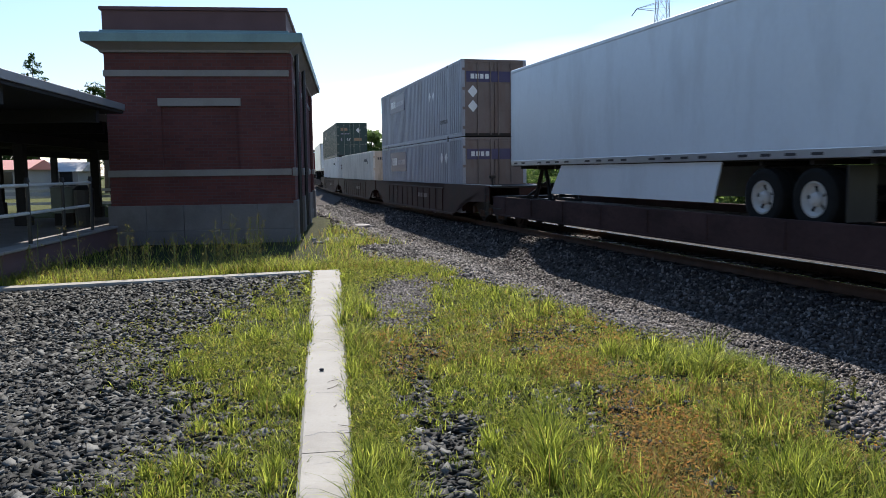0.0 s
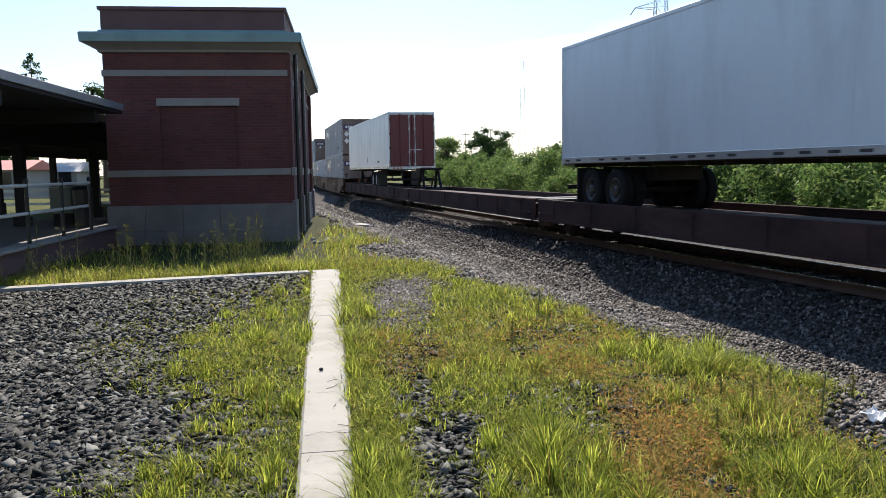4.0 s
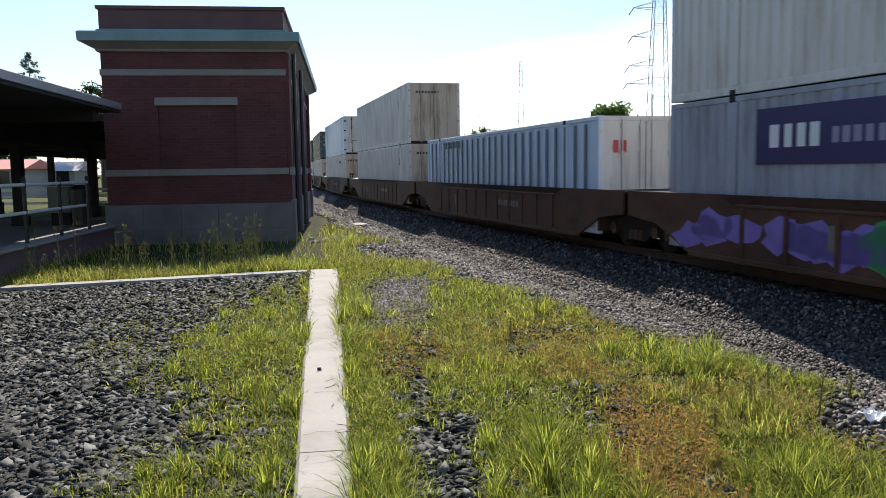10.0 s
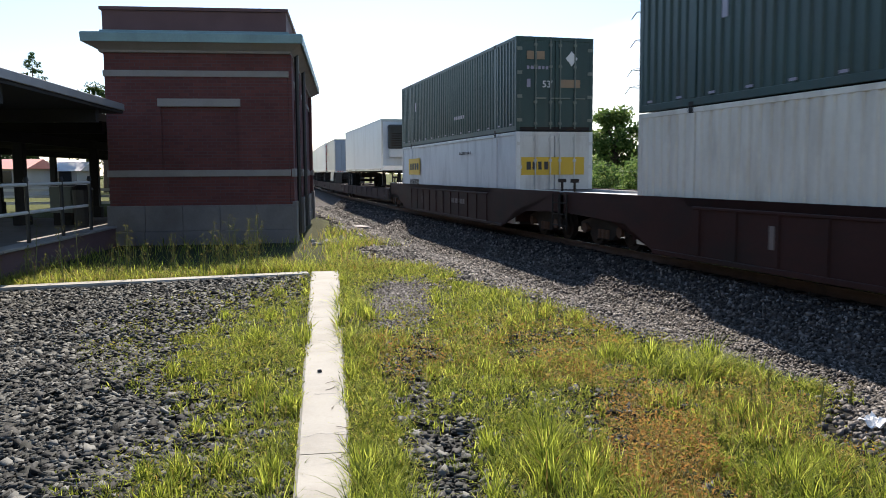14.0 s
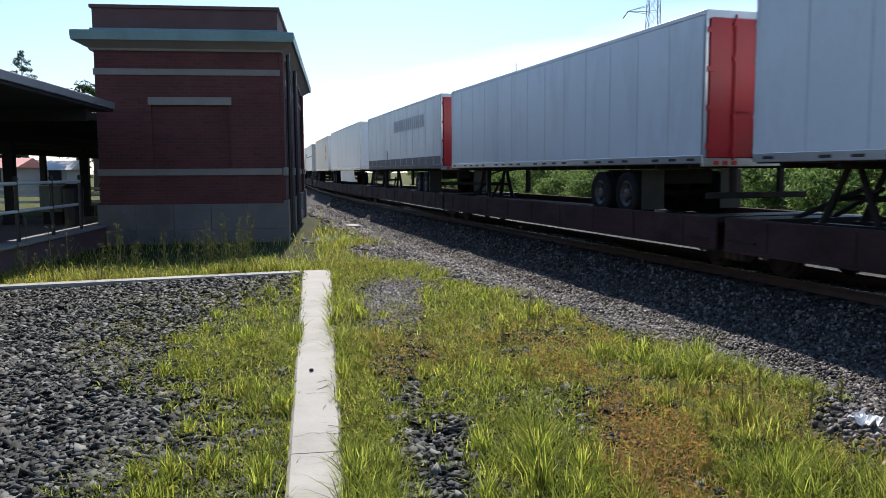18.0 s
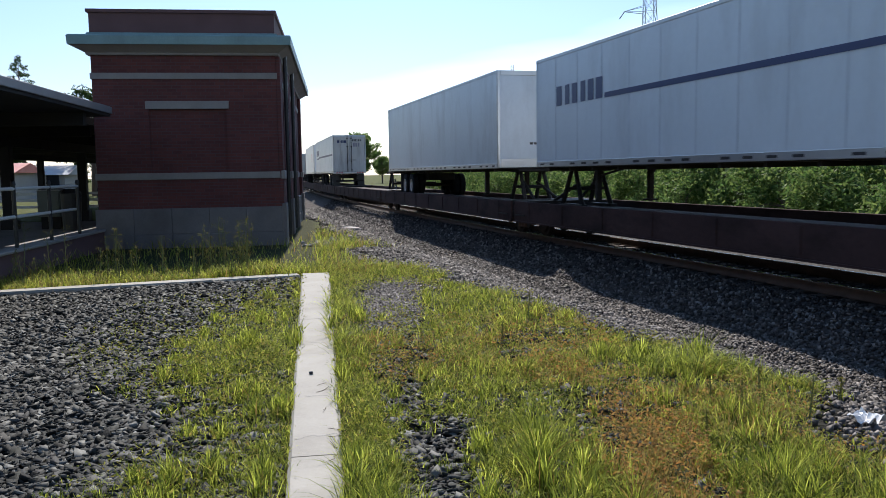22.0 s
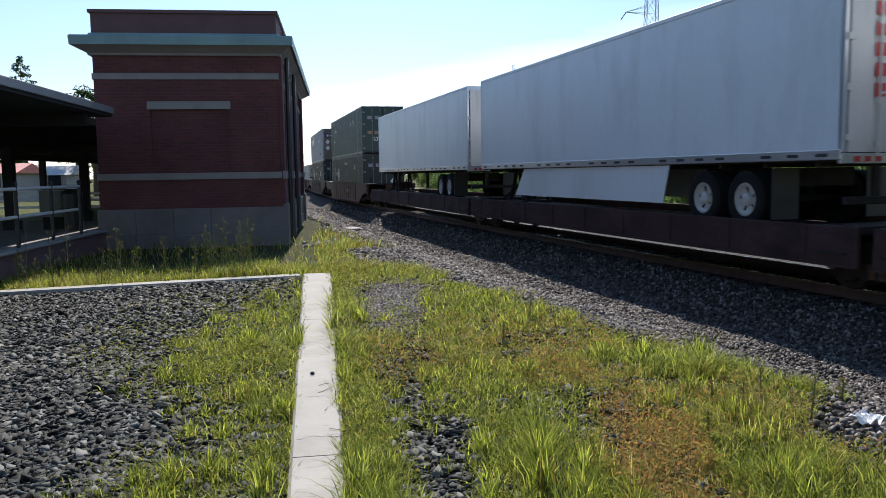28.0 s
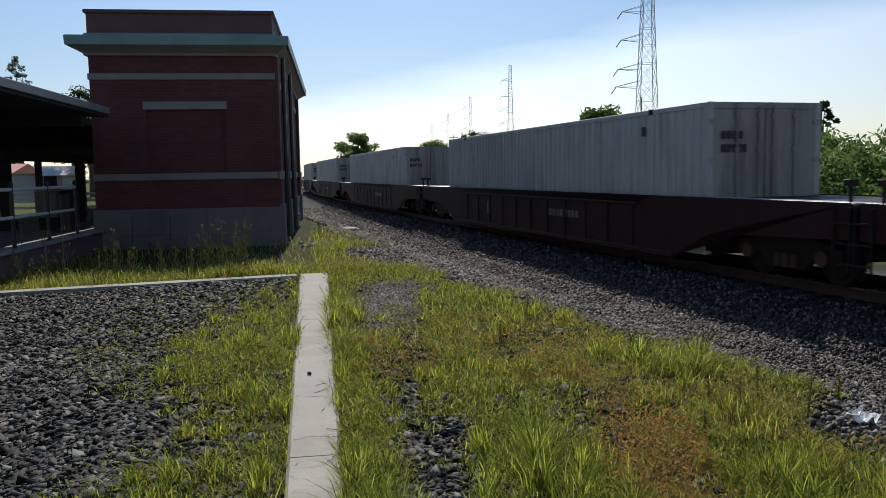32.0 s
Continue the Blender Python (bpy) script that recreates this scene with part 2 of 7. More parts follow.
WELL_MAROON = surface("car_maroon", (0.042, 0.018, 0.016), 0.6, var=0.2, scale=0.8, dirt=(0.024, 0.018, 0.017), dirt_amt=0.9, dirt_scale=(0.6, 0.6, 1.4), bump=0.05, spec=0.12)
WELL_YELLOW = surface("car_faded_yellow", (0.10, 0.050, 0.032), 0.6, var=0.2, scale=0.8, dirt=(0.045, 0.026, 0.02), dirt_amt=0.85, dirt_scale=(0.6, 0.6, 1.4), bump=0.05, spec=0.12)
SPINE_PAINT = surface("car_grimy_maroon", (0.056, 0.033, 0.032), 0.8, var=0.3, scale=0.8, dirt=(0.011, 0.0095, 0.009), dirt_amt=0.8, dirt_scale=(0.6, 0.6, 1.4), bump=0.05, spec=0.12)
SEAM = surface("seam_alloy", (0.58, 0.63, 0.69), 0.45, 0.1, var=0.15, scale=2)
RAIL_TOP = surface("rail_polished", (0.55, 0.53, 0.5), 0.18, 1.0, var=0.05)
RAIL_RUST = surface("rail_rust", (0.10, 0.055, 0.035), 0.8, 0.2, var=0.3, scale=4)
RUBBER = surface("rubber", (0.014, 0.014, 0.014), 0.9, var=0.2, scale=6, spec=0.15)
RIM_WHITE = surface("rim_white", (0.46, 0.45, 0.43), 0.55, 0.0, var=0.1, scale=4)
RIM_DARK = surface("rim_dark", (0.07, 0.068, 0.066), 0.5, 0.4, var=0.2, scale=4)
SCUFF = surface("scuffed_band", (0.11, 0.10, 0.105), 0.6, var=0.25, scale=1.5, dirt=GRIME, dirt_amt=0.4)
PURPLE = surface("decal_purple", (0.04, 0.03, 0.10), 0.4, var=0.05)
DECAL_WHITE = surface("decal_white", (0.75, 0.75, 0.75), 0.4, var=0.04)
DECAL_GREY = surface("decal_grey", (0.30, 0.28, 0.36), 0.4, var=0.04)
DECAL_YELLOW = surface("decal_yellow", (0.72, 0.45, 0.03), 0.4, var=0.06)
DECAL_BLACK = surface("decal_black", (0.025, 0.025, 0.03), 0.5, var=0.1)
DECAL_NAVY = surface("decal_navy", (0.035, 0.05, 0.14), 0.4, var=0.05)
DECAL_SLATE = surface("decal_slate", (0.13, 0.17, 0.23), 0.4, var=0.06)
DECAL_FADED = surface("decal_faded", (0.45, 0.46, 0.50), 0.5, var=0.2, scale=2)
DECAL_DIM = surface("decal_dim", (0.16, 0.13, 0.12), 0.6, var=0.3, scale=4)
DECAL_TAN = surface("decal_tan", (0.30, 0.20, 0.12), 0.5, var=0.12)
DECAL_BROWN = surface("decal_brown", (0.10, 0.04, 0.02), 0.4, var=0.05)
DECAL_RED = surface("decal_red", (0.5, 0.05, 0.04), 0.4, var=0.05)
GRAFFITI_A = surface("spray_violet", (0.20, 0.14, 0.42), 0.5, var=0.3, scale=3)
GRAFFITI_B = surface("spray_green", (0.06, 0.34, 0.12), 0.5, var=0.3, scale=3)
GLASS_DARK = surface("dark_glass", (0.015, 0.018, 0.022), 0.08, var=0.1)
BRICK = brickwork("brick_red", (0.155, 0.048, 0.042), (0.115, 0.038, 0.036), (0.115, 0.07, 0.068))
LIMESTONE = surface("limestone", (0.30, 0.275, 0.255), 0.8, var=0.12, scale=1.2, dirt=(0.2, 0.17, 0.15), dirt_amt=0.5, dirt_scale=(1, 1, 0.5), bump=0.1)
STONE_BASE = surface("stone_base", (0.20, 0.185, 0.18), 0.85, var=0.15, scale=1.5, dirt=(0.10, 0.085, 0.08), dirt_amt=0.6, bump=0.2)
COPPER = surface("copper_verdigris", (0.23, 0.36, 0.37), 0.5, 0.1, var=0.15, scale=1.5, dirt=(0.12, 0.16, 0.15), dirt_amt=0.4, dirt_scale=(1, 1, 0.4))
PARAPET = surface("parapet_brick", (0.15, 0.085, 0.085), 0.85, var=0.15, scale=2, bump=0.1)
CONCRETE = surface("kerb_concrete", (0.335, 0.315, 0.275), 0.85, var=0.12, scale=2.5, dirt=(0.20, 0.18, 0.15), dirt_amt=0.5, dirt_scale=(2.2, 2.2, 2.2), bump=0.15, bump_scale=90)
CANOPY_DARK = surface("canopy_timber", (0.035, 0.032, 0.032), 0.7, var=0.25, scale=2, spec=0.2)
CANOPY_EDGE = surface("canopy_trim", (0.30, 0.30, 0.31), 0.5, 0.3, var=0.1, scale=2)
PAINT_BLACK = surface("black_paint", (0.03, 0.03, 0.032), 0.35, 0.2, var=0.15, scale=3)
GALV = surface("galvanised", (0.42, 0.43, 0.44), 0.4, 0.7, var=0.12, scale=3)
PANEL_GREEN = surface("panel_grey_green", (0.17, 0.19, 0.165), 0.5, var=0.1)
ROOF_RED = surface("roof_red", (0.45, 0.14, 0.11), 0.6, var=0.12, scale=0.6)
WALL_GREY = surface("wall_grey", (0.36, 0.34, 0.32), 0.7, var=0.1, scale=0.6)
WALL_WHITE = surface("wall_white", (0.62, 0.6, 0.56), 0.7, var=0.08, scale=0.6)
BARK = surface("bark", (0.09, 0.065, 0.05), 0.9, var=0.3, scale=4, bump=0.4)
TIE = surface("tie_timber", (0.06, 0.045, 0.035), 0.85, var=0.3, scale=5, bump=0.3, rnd=0.25)
WOOD_POLE = surface("pole_wood", (0.10, 0.075, 0.055), 0.85, var=0.2, scale=3)
LEAF = island("leaves", [(0.055, 0.10, 0.03), (0.10, 0.175, 0.045), (0.16, 0.235, 0.065), (0.25, 0.31, 0.095)], 0.55, 0.5)
LEAF_DARK = island("leaves_dark", [(0.03, 0.06, 0.015), (0.045, 0.085, 0.022), (0.06, 0.11, 0.03)], 0.6, 0.25)
BLADE = island("grass_blades", [(0.035, 0.06, 0.012), (0.16, 0.20, 0.03), (0.38, 0.43, 0.055), (0.62, 0.64, 0.12)], 0.6, 0.58)
BLADE_DRY = island("dry_blades", [(0.20, 0.16, 0.05), (0.44, 0.36, 0.12), (0.40, 0.24, 0.08), (0.32, 0.33, 0.08)], 0.6, 0.5)
STONE = island("gravel_stones", [(0.012, 0.0122, 0.0115), (0.020, 0.020, 0.0185), (0.037, 0.039, 0.034), (0.058, 0.056, 0.053), (0.095, 0.094, 0.086), (0.19, 0.187, 0.17)], 0.72, 0, 0.4)
WEED_LEAF = island("weed_leaves", [(0.08, 0.10, 0.015), (0.19, 0.22, 0.035), (0.33, 0.33, 0.06), (0.38, 0.30, 0.08)], 0.7, 0.5)
WEED_BROWN = island("brown_leaves", [(0.17, 0.11, 0.04), (0.36, 0.21, 0.07), (0.50, 0.24, 0.07), (0.36, 0.32, 0.09)], 0.7, 0.45)
WEED_DULL = island("dull_weeds", [(0.11, 0.12, 0.03), (0.20, 0.19, 0.05), (0.26, 0.20, 0.08)], 0.8, 0.3)
# ballast in darker colours that carry the train's shade
BALLAST_SHADED = island("ballast_shaded", [(0.020, 0.018, 0.0175), (0.030, 0.027, 0.026), (0.045, 0.040, 0.038), (0.085, 0.077, 0.073)], 0.85, 0, 0.3)
BALLAST = island("ballast_stones", [(0.036, 0.032, 0.029), (0.066, 0.059, 0.053), (0.118, 0.105, 0.095), (0.26, 0.235, 0.215)], 0.65, 0, 0.3)

# ---------- building helpers ----------
CACHE = {}


def mesh_of(bm, name, mat):
    me = bpy.data.meshes.new(name)
    bm.to_mesh(me)
    bm.free()
    if mat:
        me.materials.append(mat)
    return me


def bm_box(bm, x0, x1, y0, y1, z0, z1, c=0.0):
    """A box; c: chamfer of its long edges."""
    if c <= 0:
        v = [bm.verts.new(p) for p in ((x0, y0, z0), (x1, y0, z0), (x1, y1, z0), (x0, y1, z0), (x0, y0, z1), (x1, y0, z1), (x1, y1, z1), (x0, y1, z1))]
        for f in ((3, 2, 1, 0), (4, 5, 6, 7), (0, 1, 5, 4), (1, 2, 6, 5), (2, 3, 7, 6), (3, 0, 4, 7)):
            bm.faces.new([v[i] for i in f])
        return
    hull = []
    for x, sx in ((x0, 1), (x1, -1)):
        for y, sy in ((y0, 1), (y1, -1)):
            for z, sz in ((z0, 1), (z1, -1)):
                hull += [(x + sx * c, y + sy * c, z), (x + sx * c, y, z + sz * c), (x, y + sy * c, z + sz * c)]
    vs = [bm.verts.new(p) for p in hull]
    bmesh.ops.convex_hull(bm, input=vs)


def bm_cyl(bm, p0, p1, r, seg=12, r1=None):
    p0, p1 = Vector(p0), Vector(p1)
    d = (p1 - p0).normalized()
    a = d.orthogonal().normalized()
    b = d.cross(a)
    r1 = r if r1 is None else r1
    lo = [bm.verts.new(p0 + (a * math.cos(k * 2 * math.pi / seg) + b * math.sin(k * 2 * math.pi / seg)) * r) for k in range(seg)]
    hi = [bm.verts.new(p1 + (a * math.cos(k * 2 * math.pi / seg) + b * math.sin(k * 2 * math.pi / seg)) * r1) for k in range(seg)]
    for k in range(seg):
        bm.faces.new((lo[k], lo[(k + 1) % seg], hi[(k + 1) % seg], hi[k]))
    bm.faces.new(lo[::-1])
    bm.faces.new(hi)


def bm_prism(bm, pts, x0, x1):
    """A profile in (y, z), anticlockwise, drawn out from x0 to x1."""
    a = [bm.verts.new((x0, y, z)) for y, z in pts]
    b = [bm.verts.new((x1, y, z)) for y, z in pts]
    n = len(pts)
    for k in range(n):
        bm.faces.new((a[k], a[(k + 1) % n], b[(k + 1) % n], b[k]))
    bm.faces.new(a[::-1])
    bm.faces.new(b)


def part(name, bm, material, parent, label="", loc=None):
    ob = new(name, bm if isinstance(bm, bpy.types.Mesh) else mesh_of(bm, name, material))
    ob.parent = parent
    if loc:
        ob.location = loc
    if label:
        ob["label"] = label
    return ob


def box_part(name, dims, mat, parent, c=0.0, label=""):
    key = (name, tuple(dims), mat.name, c)
    if key not in CACHE:
        bm = bmesh.new()
        bm_box(bm, *dims, c)
        CACHE[key] = mesh_of(bm, name, mat)
    return part(name, CACHE[key], None, parent, label)


def thing(name, label, category, group=""):
    return tagged(new(name), label, category, group)


def structure(name, bm, mat, label=""):
    ob = new(name, bm if isinstance(bm, bpy.types.Mesh) else mesh_of(bm, name, mat))
    return tagged(ob, label, "", "", "structure")


def raw_mesh(name, verts, faces, mat, smooth=False):
    """A mesh straight from arrays: verts (n, 3), faces (m, 3 or 4)."""
    me = bpy.data.meshes.new(name)
    k = faces.shape[1]
    me.vertices.add(len(verts))
    me.vertices.foreach_set("co", np.ascontiguousarray(verts, dtype=np.float32).ravel())
    me.loops.add(faces.size)
    me.loops.foreach_set("vertex_index", np.ascontiguousarray(faces, dtype=np.int32).ravel())
    me.polygons.add(len(faces))
    me.polygons.foreach_set("loop_start", np.arange(0, faces.size, k, dtype=np.int32))
    if smooth:
        me.polygons.foreach_set("use_smooth", np.ones(len(faces), dtype=bool))
    me.materials.append(mat)
    me.update(calc_edges=True)
    return me


# ---------- the line of the track ----------
PHI, BEND, Q_BEND0, Q_BEND1 = radians(17.4066), -0.00111, -10.0, 100.0
TRACK_LAT, RAIL_Z = 10.685, -0.293


def track(q, lat=TRACK_LAT):
    """Place and heading (x, y, angle) q metres along the track, lat metres across it from the camera's side."""
    qq = min(max(q, Q_BEND0), Q_BEND1)
    ex, ey, nx, ny = -math.sin(PHI), math.cos(PHI), -math.cos(PHI), -math.sin(PHI)
    s, c = math.sin(BEND * qq), math.cos(BEND * qq)
    px = -nx * TRACK_LAT + ex * s / BEND + nx * (1 - c) / BEND
    py = -ny * TRACK_LAT + ey * s / BEND + ny * (1 - c) / BEND
    tx, ty = ex * c + nx * s, ey * c + ny * s
    px, py = px + tx * (q - qq), py + ty * (q - qq)
    off = lat - TRACK_LAT
    return px + ty * off, py - tx * off, PHI + BEND * qq


def ground_z(lat):
    """Height of the ground across the line: yard, ballast shoulder, bed, far side."""
    return float(np.interp(lat, [-9e3, 3.6, 4.2, 5.1, 6.4, 7.2, 8.5, 9.35, 12.1, 13.4, 9e3], [0, 0, -0.04, -0.22, -0.80, -1.04, -1.04, -0.475, -0.475, -0.95, -0.95]))


def lat_of(x, y):
    """Across-track distance of arrays of points."""
    q = -x * math.sin(PHI) + y * math.cos(PHI)
    lat = x * math.cos(PHI) + y * math.sin(PHI)
    qq = np.clip(q, Q_BEND0, Q_BEND1)
    dev = -BEND * qq * qq / 2 * 1.0 + (-BEND * qq) * (q - qq)
    return lat - dev

# ---------- ground, track ----------
def vnoise(x, y, s, seed=0):
    """Smooth value noise on arrays."""
    x, y = x * s + seed * 17.3, y * s + seed * 5.1
    xi, yi = np.floor(x).astype(np.int64), np.floor(y).astype(np.int64)
    fx, fy = x - xi, y - yi
    fx, fy = fx * fx * (3 - 2 * fx), fy * fy * (3 - 2 * fy)

    def h(a, b):
        n = (a * 374761393 + b * 668265263 + seed * 974634777) & 0x7FFFFFFF
        n = ((n ^ (n >> 13)) * 1274126177) & 0x7FFFFFFF
        return ((n ^ (n >> 16)) & 0xFFFF) / 65535.0
    return (h(xi, yi) * (1 - fx) + h(xi + 1, yi) * fx) * (1 - fy) + (h(xi, yi + 1) * (1 - fx) + h(xi + 1, yi + 1) * fx) * fy


def kerb_x(y):
    return -0.60 - (y - 3.83) * 0.1449


def arm_y(x):
    """The cross kerb's middle line."""
    return 12.62 + (x + 2.0) * 0.345


def ballast_edge(y):
    return np.interp(y, [3.0, 3.9, 4.4, 4.9, 5.6, 6.5, 7.3, 8.4, 10.8, 12.4, 13.2, 14, 15.5, 16.8, 17.6, 20, 24, 27, 36, 60], [3.6, 3.75, 3.85, 4.1, 4.6, 4.95, 4.75, 4.35, 4.25, 4.1, 3.9, 3.3, 2.9, 3.2, 4.1, 4.2, 3.9, 4.4, 4.2, 3.5])


def grass_density(x, y):
    """How thickly grass grows (0 to 1) and how dry it is (0 to 1)."""
    s = x - kerb_x(y)
    lat = lat_of(x, y)
    n1, n2, n3 = vnoise(x, y, 1.1, 1), vnoise(x, y, 3.3, 2), vnoise(x, y, 6.5, 3)
    def blob(cx, cy, rx, ry):
        return np.clip(1.5 - 1.5 * np.sqrt(((x - cx) / rx) ** 2 + ((y - cy) / ry) ** 2) + (n2 - 0.5), 0, 1)
    bw = np.interp(y, [3.0, 4.17, 4.91, 5.7, 6.57, 8.3, 9.7, 10.6, 11.7, 12.7], [1.1, 1.04, 0.75, 1.15, 1.55, 1.9, 1.7, 1.3, 0.8, 0.5])
    e = np.clip(-s / (bw * 1.12), 0, 3)
    left = np.clip(1.25 - e, 0, 1) * np.interp(y, [7.5, 9.0], [1.05, 0.45]) * (0.4 + 1.15 * n2)
    left = np.where(e < 0.45, np.maximum(left, 0.8 - 0.5 * e), left)
    beyond = y > arm_y(x) + 0.2
    left = np.where(beyond, np.clip(1.25 - 0.55 * (y - arm_y(x)), 0.12, 1.0), left)
    right = np.clip(0.70 + 0.8 * (n1 - 0.35) + 1.1 * (n2 - 0.5) + 0.9 * (n3 - 0.5), 0.64, 1)
    right = np.maximum(right, blob(2.2, 6.65, 0.95, 0.38)) * (1 - 0.95 * blob(1.9, 5.9, 0.6, 0.26))
    right = np.maximum(right, blob(0.5, 4.2, 0.35, 1.3))
    right = np.where(s < 0.45, 0.95, right) * np.clip(1.6 - 0.25 * x, 0.6, 1)
    right = right * (1 - blob(0.03, 4.2, 0.27, 1.1)) * (1 - 0.7 * blob(-0.22, 5.5, 0.2, 0.7)) * (1 - 0.93 * blob(-0.55, 10.1, 0.72, 2.3)) * (1 - 0.3 * blob(-0.25, 7.2, 0.4, 1.3))
    dry = 1.6 * blob(1.2, 4.4, 0.36, 1.4) + 0.52 * blob(2.25, 5.0, 0.7, 1.3) + 0.45 * blob(0.9, 7.6, 1.3, 2.0) + 0.5 * blob(-0.35, 6.9, 0.45, 1.3) + 0.4 * blob(1.3, 5.7, 0.6, 0.8) + 0.2 * n1 - 0.4 * blob(2.2, 6.65, 0.95, 0.4)
    edge = np.clip((ballast_edge(y) - lat) / 0.5 + 1.1 * (n1 - 0.5) + 1.3 * (n2 - 0.5), 0, 1)
    right = right * edge
    den = np.where(s < 0, left * np.where(beyond, edge, 1), right)
    den = np.where((np.abs(s) < 0.13) & (y < 12.7), 0, den)
    return np.clip(den, 0, 1), np.clip(np.where((s < 0) & ~beyond, 0.1, np.where(beyond, 0.25 + 0.2 * n1, dry)), 0, 1)


def ground_material():
    m = bpy.data.materials.new("ground")
    m.use_nodes = True
    N, Lk = m.node_tree.nodes, m.node_tree.links
    bs = N["Principled BSDF"]
    bs.inputs["Roughness"].default_value, bs.inputs["Specular IOR Level"].default_value = 0.95, 0.08
    at = N.new("ShaderNodeAttribute")
    at.attribute_name = "cover"
    sp = N.new("ShaderNodeSeparateColor")
    Lk.new(at.outputs["Color"], sp.inputs[0])
    co = N.new("ShaderNodeTexCoord")

    def tex(kind, scale, lo, hi, c1, c2):
        n = N.new(kind)
        n.inputs["Scale"].default_value = scale
        if kind == "ShaderNodeTexNoise":
            n.inputs["Detail"].default_value = 8
            n.inputs["Roughness"].default_value = 0.7
        Lk.new(co.outputs["Object"], n.inputs["Vector"])
        r = N.new("ShaderNodeValToRGB")
        r.color_ramp.elements[0].position, r.color_ramp.elements[1].position = lo, hi
        r.color_ramp.elements[0].color, r.color_ramp.elements[1].color = (*c1, 1), (*c2, 1)
        Lk.new(n.outputs[0] if kind != "ShaderNodeTexVoronoi" else n.outputs["Color"], r.inputs["Fac"])
        return r.outputs["Color"], n
    soil, _ = tex("ShaderNodeTexNoise", 14, 0.3, 0.7, (0.010, 0.0095, 0.009), (0.032, 0.030, 0.028))
    bal, vor = tex("ShaderNodeTexVoronoi", 19, 0.1, 0.9, (0.04, 0.035, 0.033), (0.13, 0.115, 0.108))
    lawn, _ = tex("ShaderNodeTexNoise", 5, 0.3, 0.7, (0.05, 0.055, 0.018), (0.12, 0.13, 0.04))
    m1 = N.new("ShaderNodeMixRGB")
    Lk.new(sp.outputs[0], m1.inputs["Fac"])
    Lk.new(soil, m1.inputs["Color1"])
    Lk.new(bal, m1.inputs["Color2"])
    m2 = N.new("ShaderNodeMixRGB")
    Lk.new(sp.outputs[1], m2.inputs["Fac"])
    Lk.new(m1.outputs["Color"], m2.inputs["Color1"])
    Lk.new(lawn, m2.inputs["Color2"])
    m3 = N.new("ShaderNodeMixRGB")       # the train's shade is put into the ballast colour beside the rails
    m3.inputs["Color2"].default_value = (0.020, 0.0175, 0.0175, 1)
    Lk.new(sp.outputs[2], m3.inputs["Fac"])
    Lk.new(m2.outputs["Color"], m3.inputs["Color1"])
    Lk.new(m3.outputs["Color"], bs.inputs["Base Color"])
    bp = N.new("ShaderNodeBump")
    bp.inputs["Strength"].default_value, bp.inputs["Distance"].default_value = 0.9, 0.03
    Lk.new(vor.outputs["Distance"], bp.inputs["Height"])
    Lk.new(bp.outputs["Normal"], bs.inputs["Normal"])
    return m


def build_ground():
    def steps(lo, hi, fine_lo, fine_hi, d):
        a = list(np.arange(fine_lo, fine_hi, d))
        k, x = d, fine_hi
        while x < hi:
            a.append(x)
            k *= 1.22
            x += k
        a.append(hi)
        k, x = d, fine_lo - d
        while x > lo:
            a.insert(0, x)
            k *= 1.22
            x -= k
        a.insert(0, lo)
        return np.array(a)
    qs, lats = steps(-1500, 1500, -4, 30, 0.2), steps(-1400, 680, -6, 15, 0.15)
    V = np.zeros((len(qs), len(lats), 3))
    for i, q in enumerate(qs):
        x0, y0, a = track(q, 0)
        V[i, :, 0] = x0 + lats * math.cos(a)
        V[i, :, 1] = y0 + lats * math.sin(a)
    zl = np.array([ground_z(v) for v in lats])
    V[:, :, 2] = zl[None, :]
    x, y = V[:, :, 0], V[:, :, 1]
    near = np.clip(1 - np.hypot(x, y - 8) / 40, 0, 1)
    V[:, :, 2] += near * ((vnoise(x, y, 0.9, 5) - 0.5) * 0.05 + (vnoise(x, y, 3.1, 6) - 0.5) * 0.025) - 0.012
    n, k = len(qs), len(lats)
    idx = np.arange(n * k).reshape(n, k)
    F = np.stack([idx[:-1, :-1], idx[:-1, 1:], idx[1:, 1:], idx[1:, :-1]], axis=-1).reshape(-1, 4)
    me = raw_mesh("ground", V.reshape(-1, 3), F, ground_material(), True)
    den, dry = grass_density(x, y)
    L = np.broadcast_to(lats[None, :], x.shape)
    ball = np.clip((L - ballast_edge(y)) / 0.5, 0, 1) * np.clip((17 - L) / 1.5, 0, 1)
    lawn = np.where((x < -8) | (y > 45) | (y < -7) | (L > 17), 1.0, np.clip(den * 0.55, 0, 0.5) + np.clip((y - 12) / 6, 0, 0.35)) * (1 - ball)
    # mask of the painted shade: grows towards the rails, ends past the bed
    shaded = np.clip((L - 8.7) / 1.0, 0, 0.9) * np.clip((14.0 - L) / 1.5, 0, 1)
    col = np.stack([ball, lawn, shaded, np.ones_like(ball)], axis=-1).astype(np.float32)
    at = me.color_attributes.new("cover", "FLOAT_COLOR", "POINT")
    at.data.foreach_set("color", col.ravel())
    tagged(new("ground", me), "gravel yard, ballast bed and rough grass running to the horizon", "", "", "structure")


build_ground()


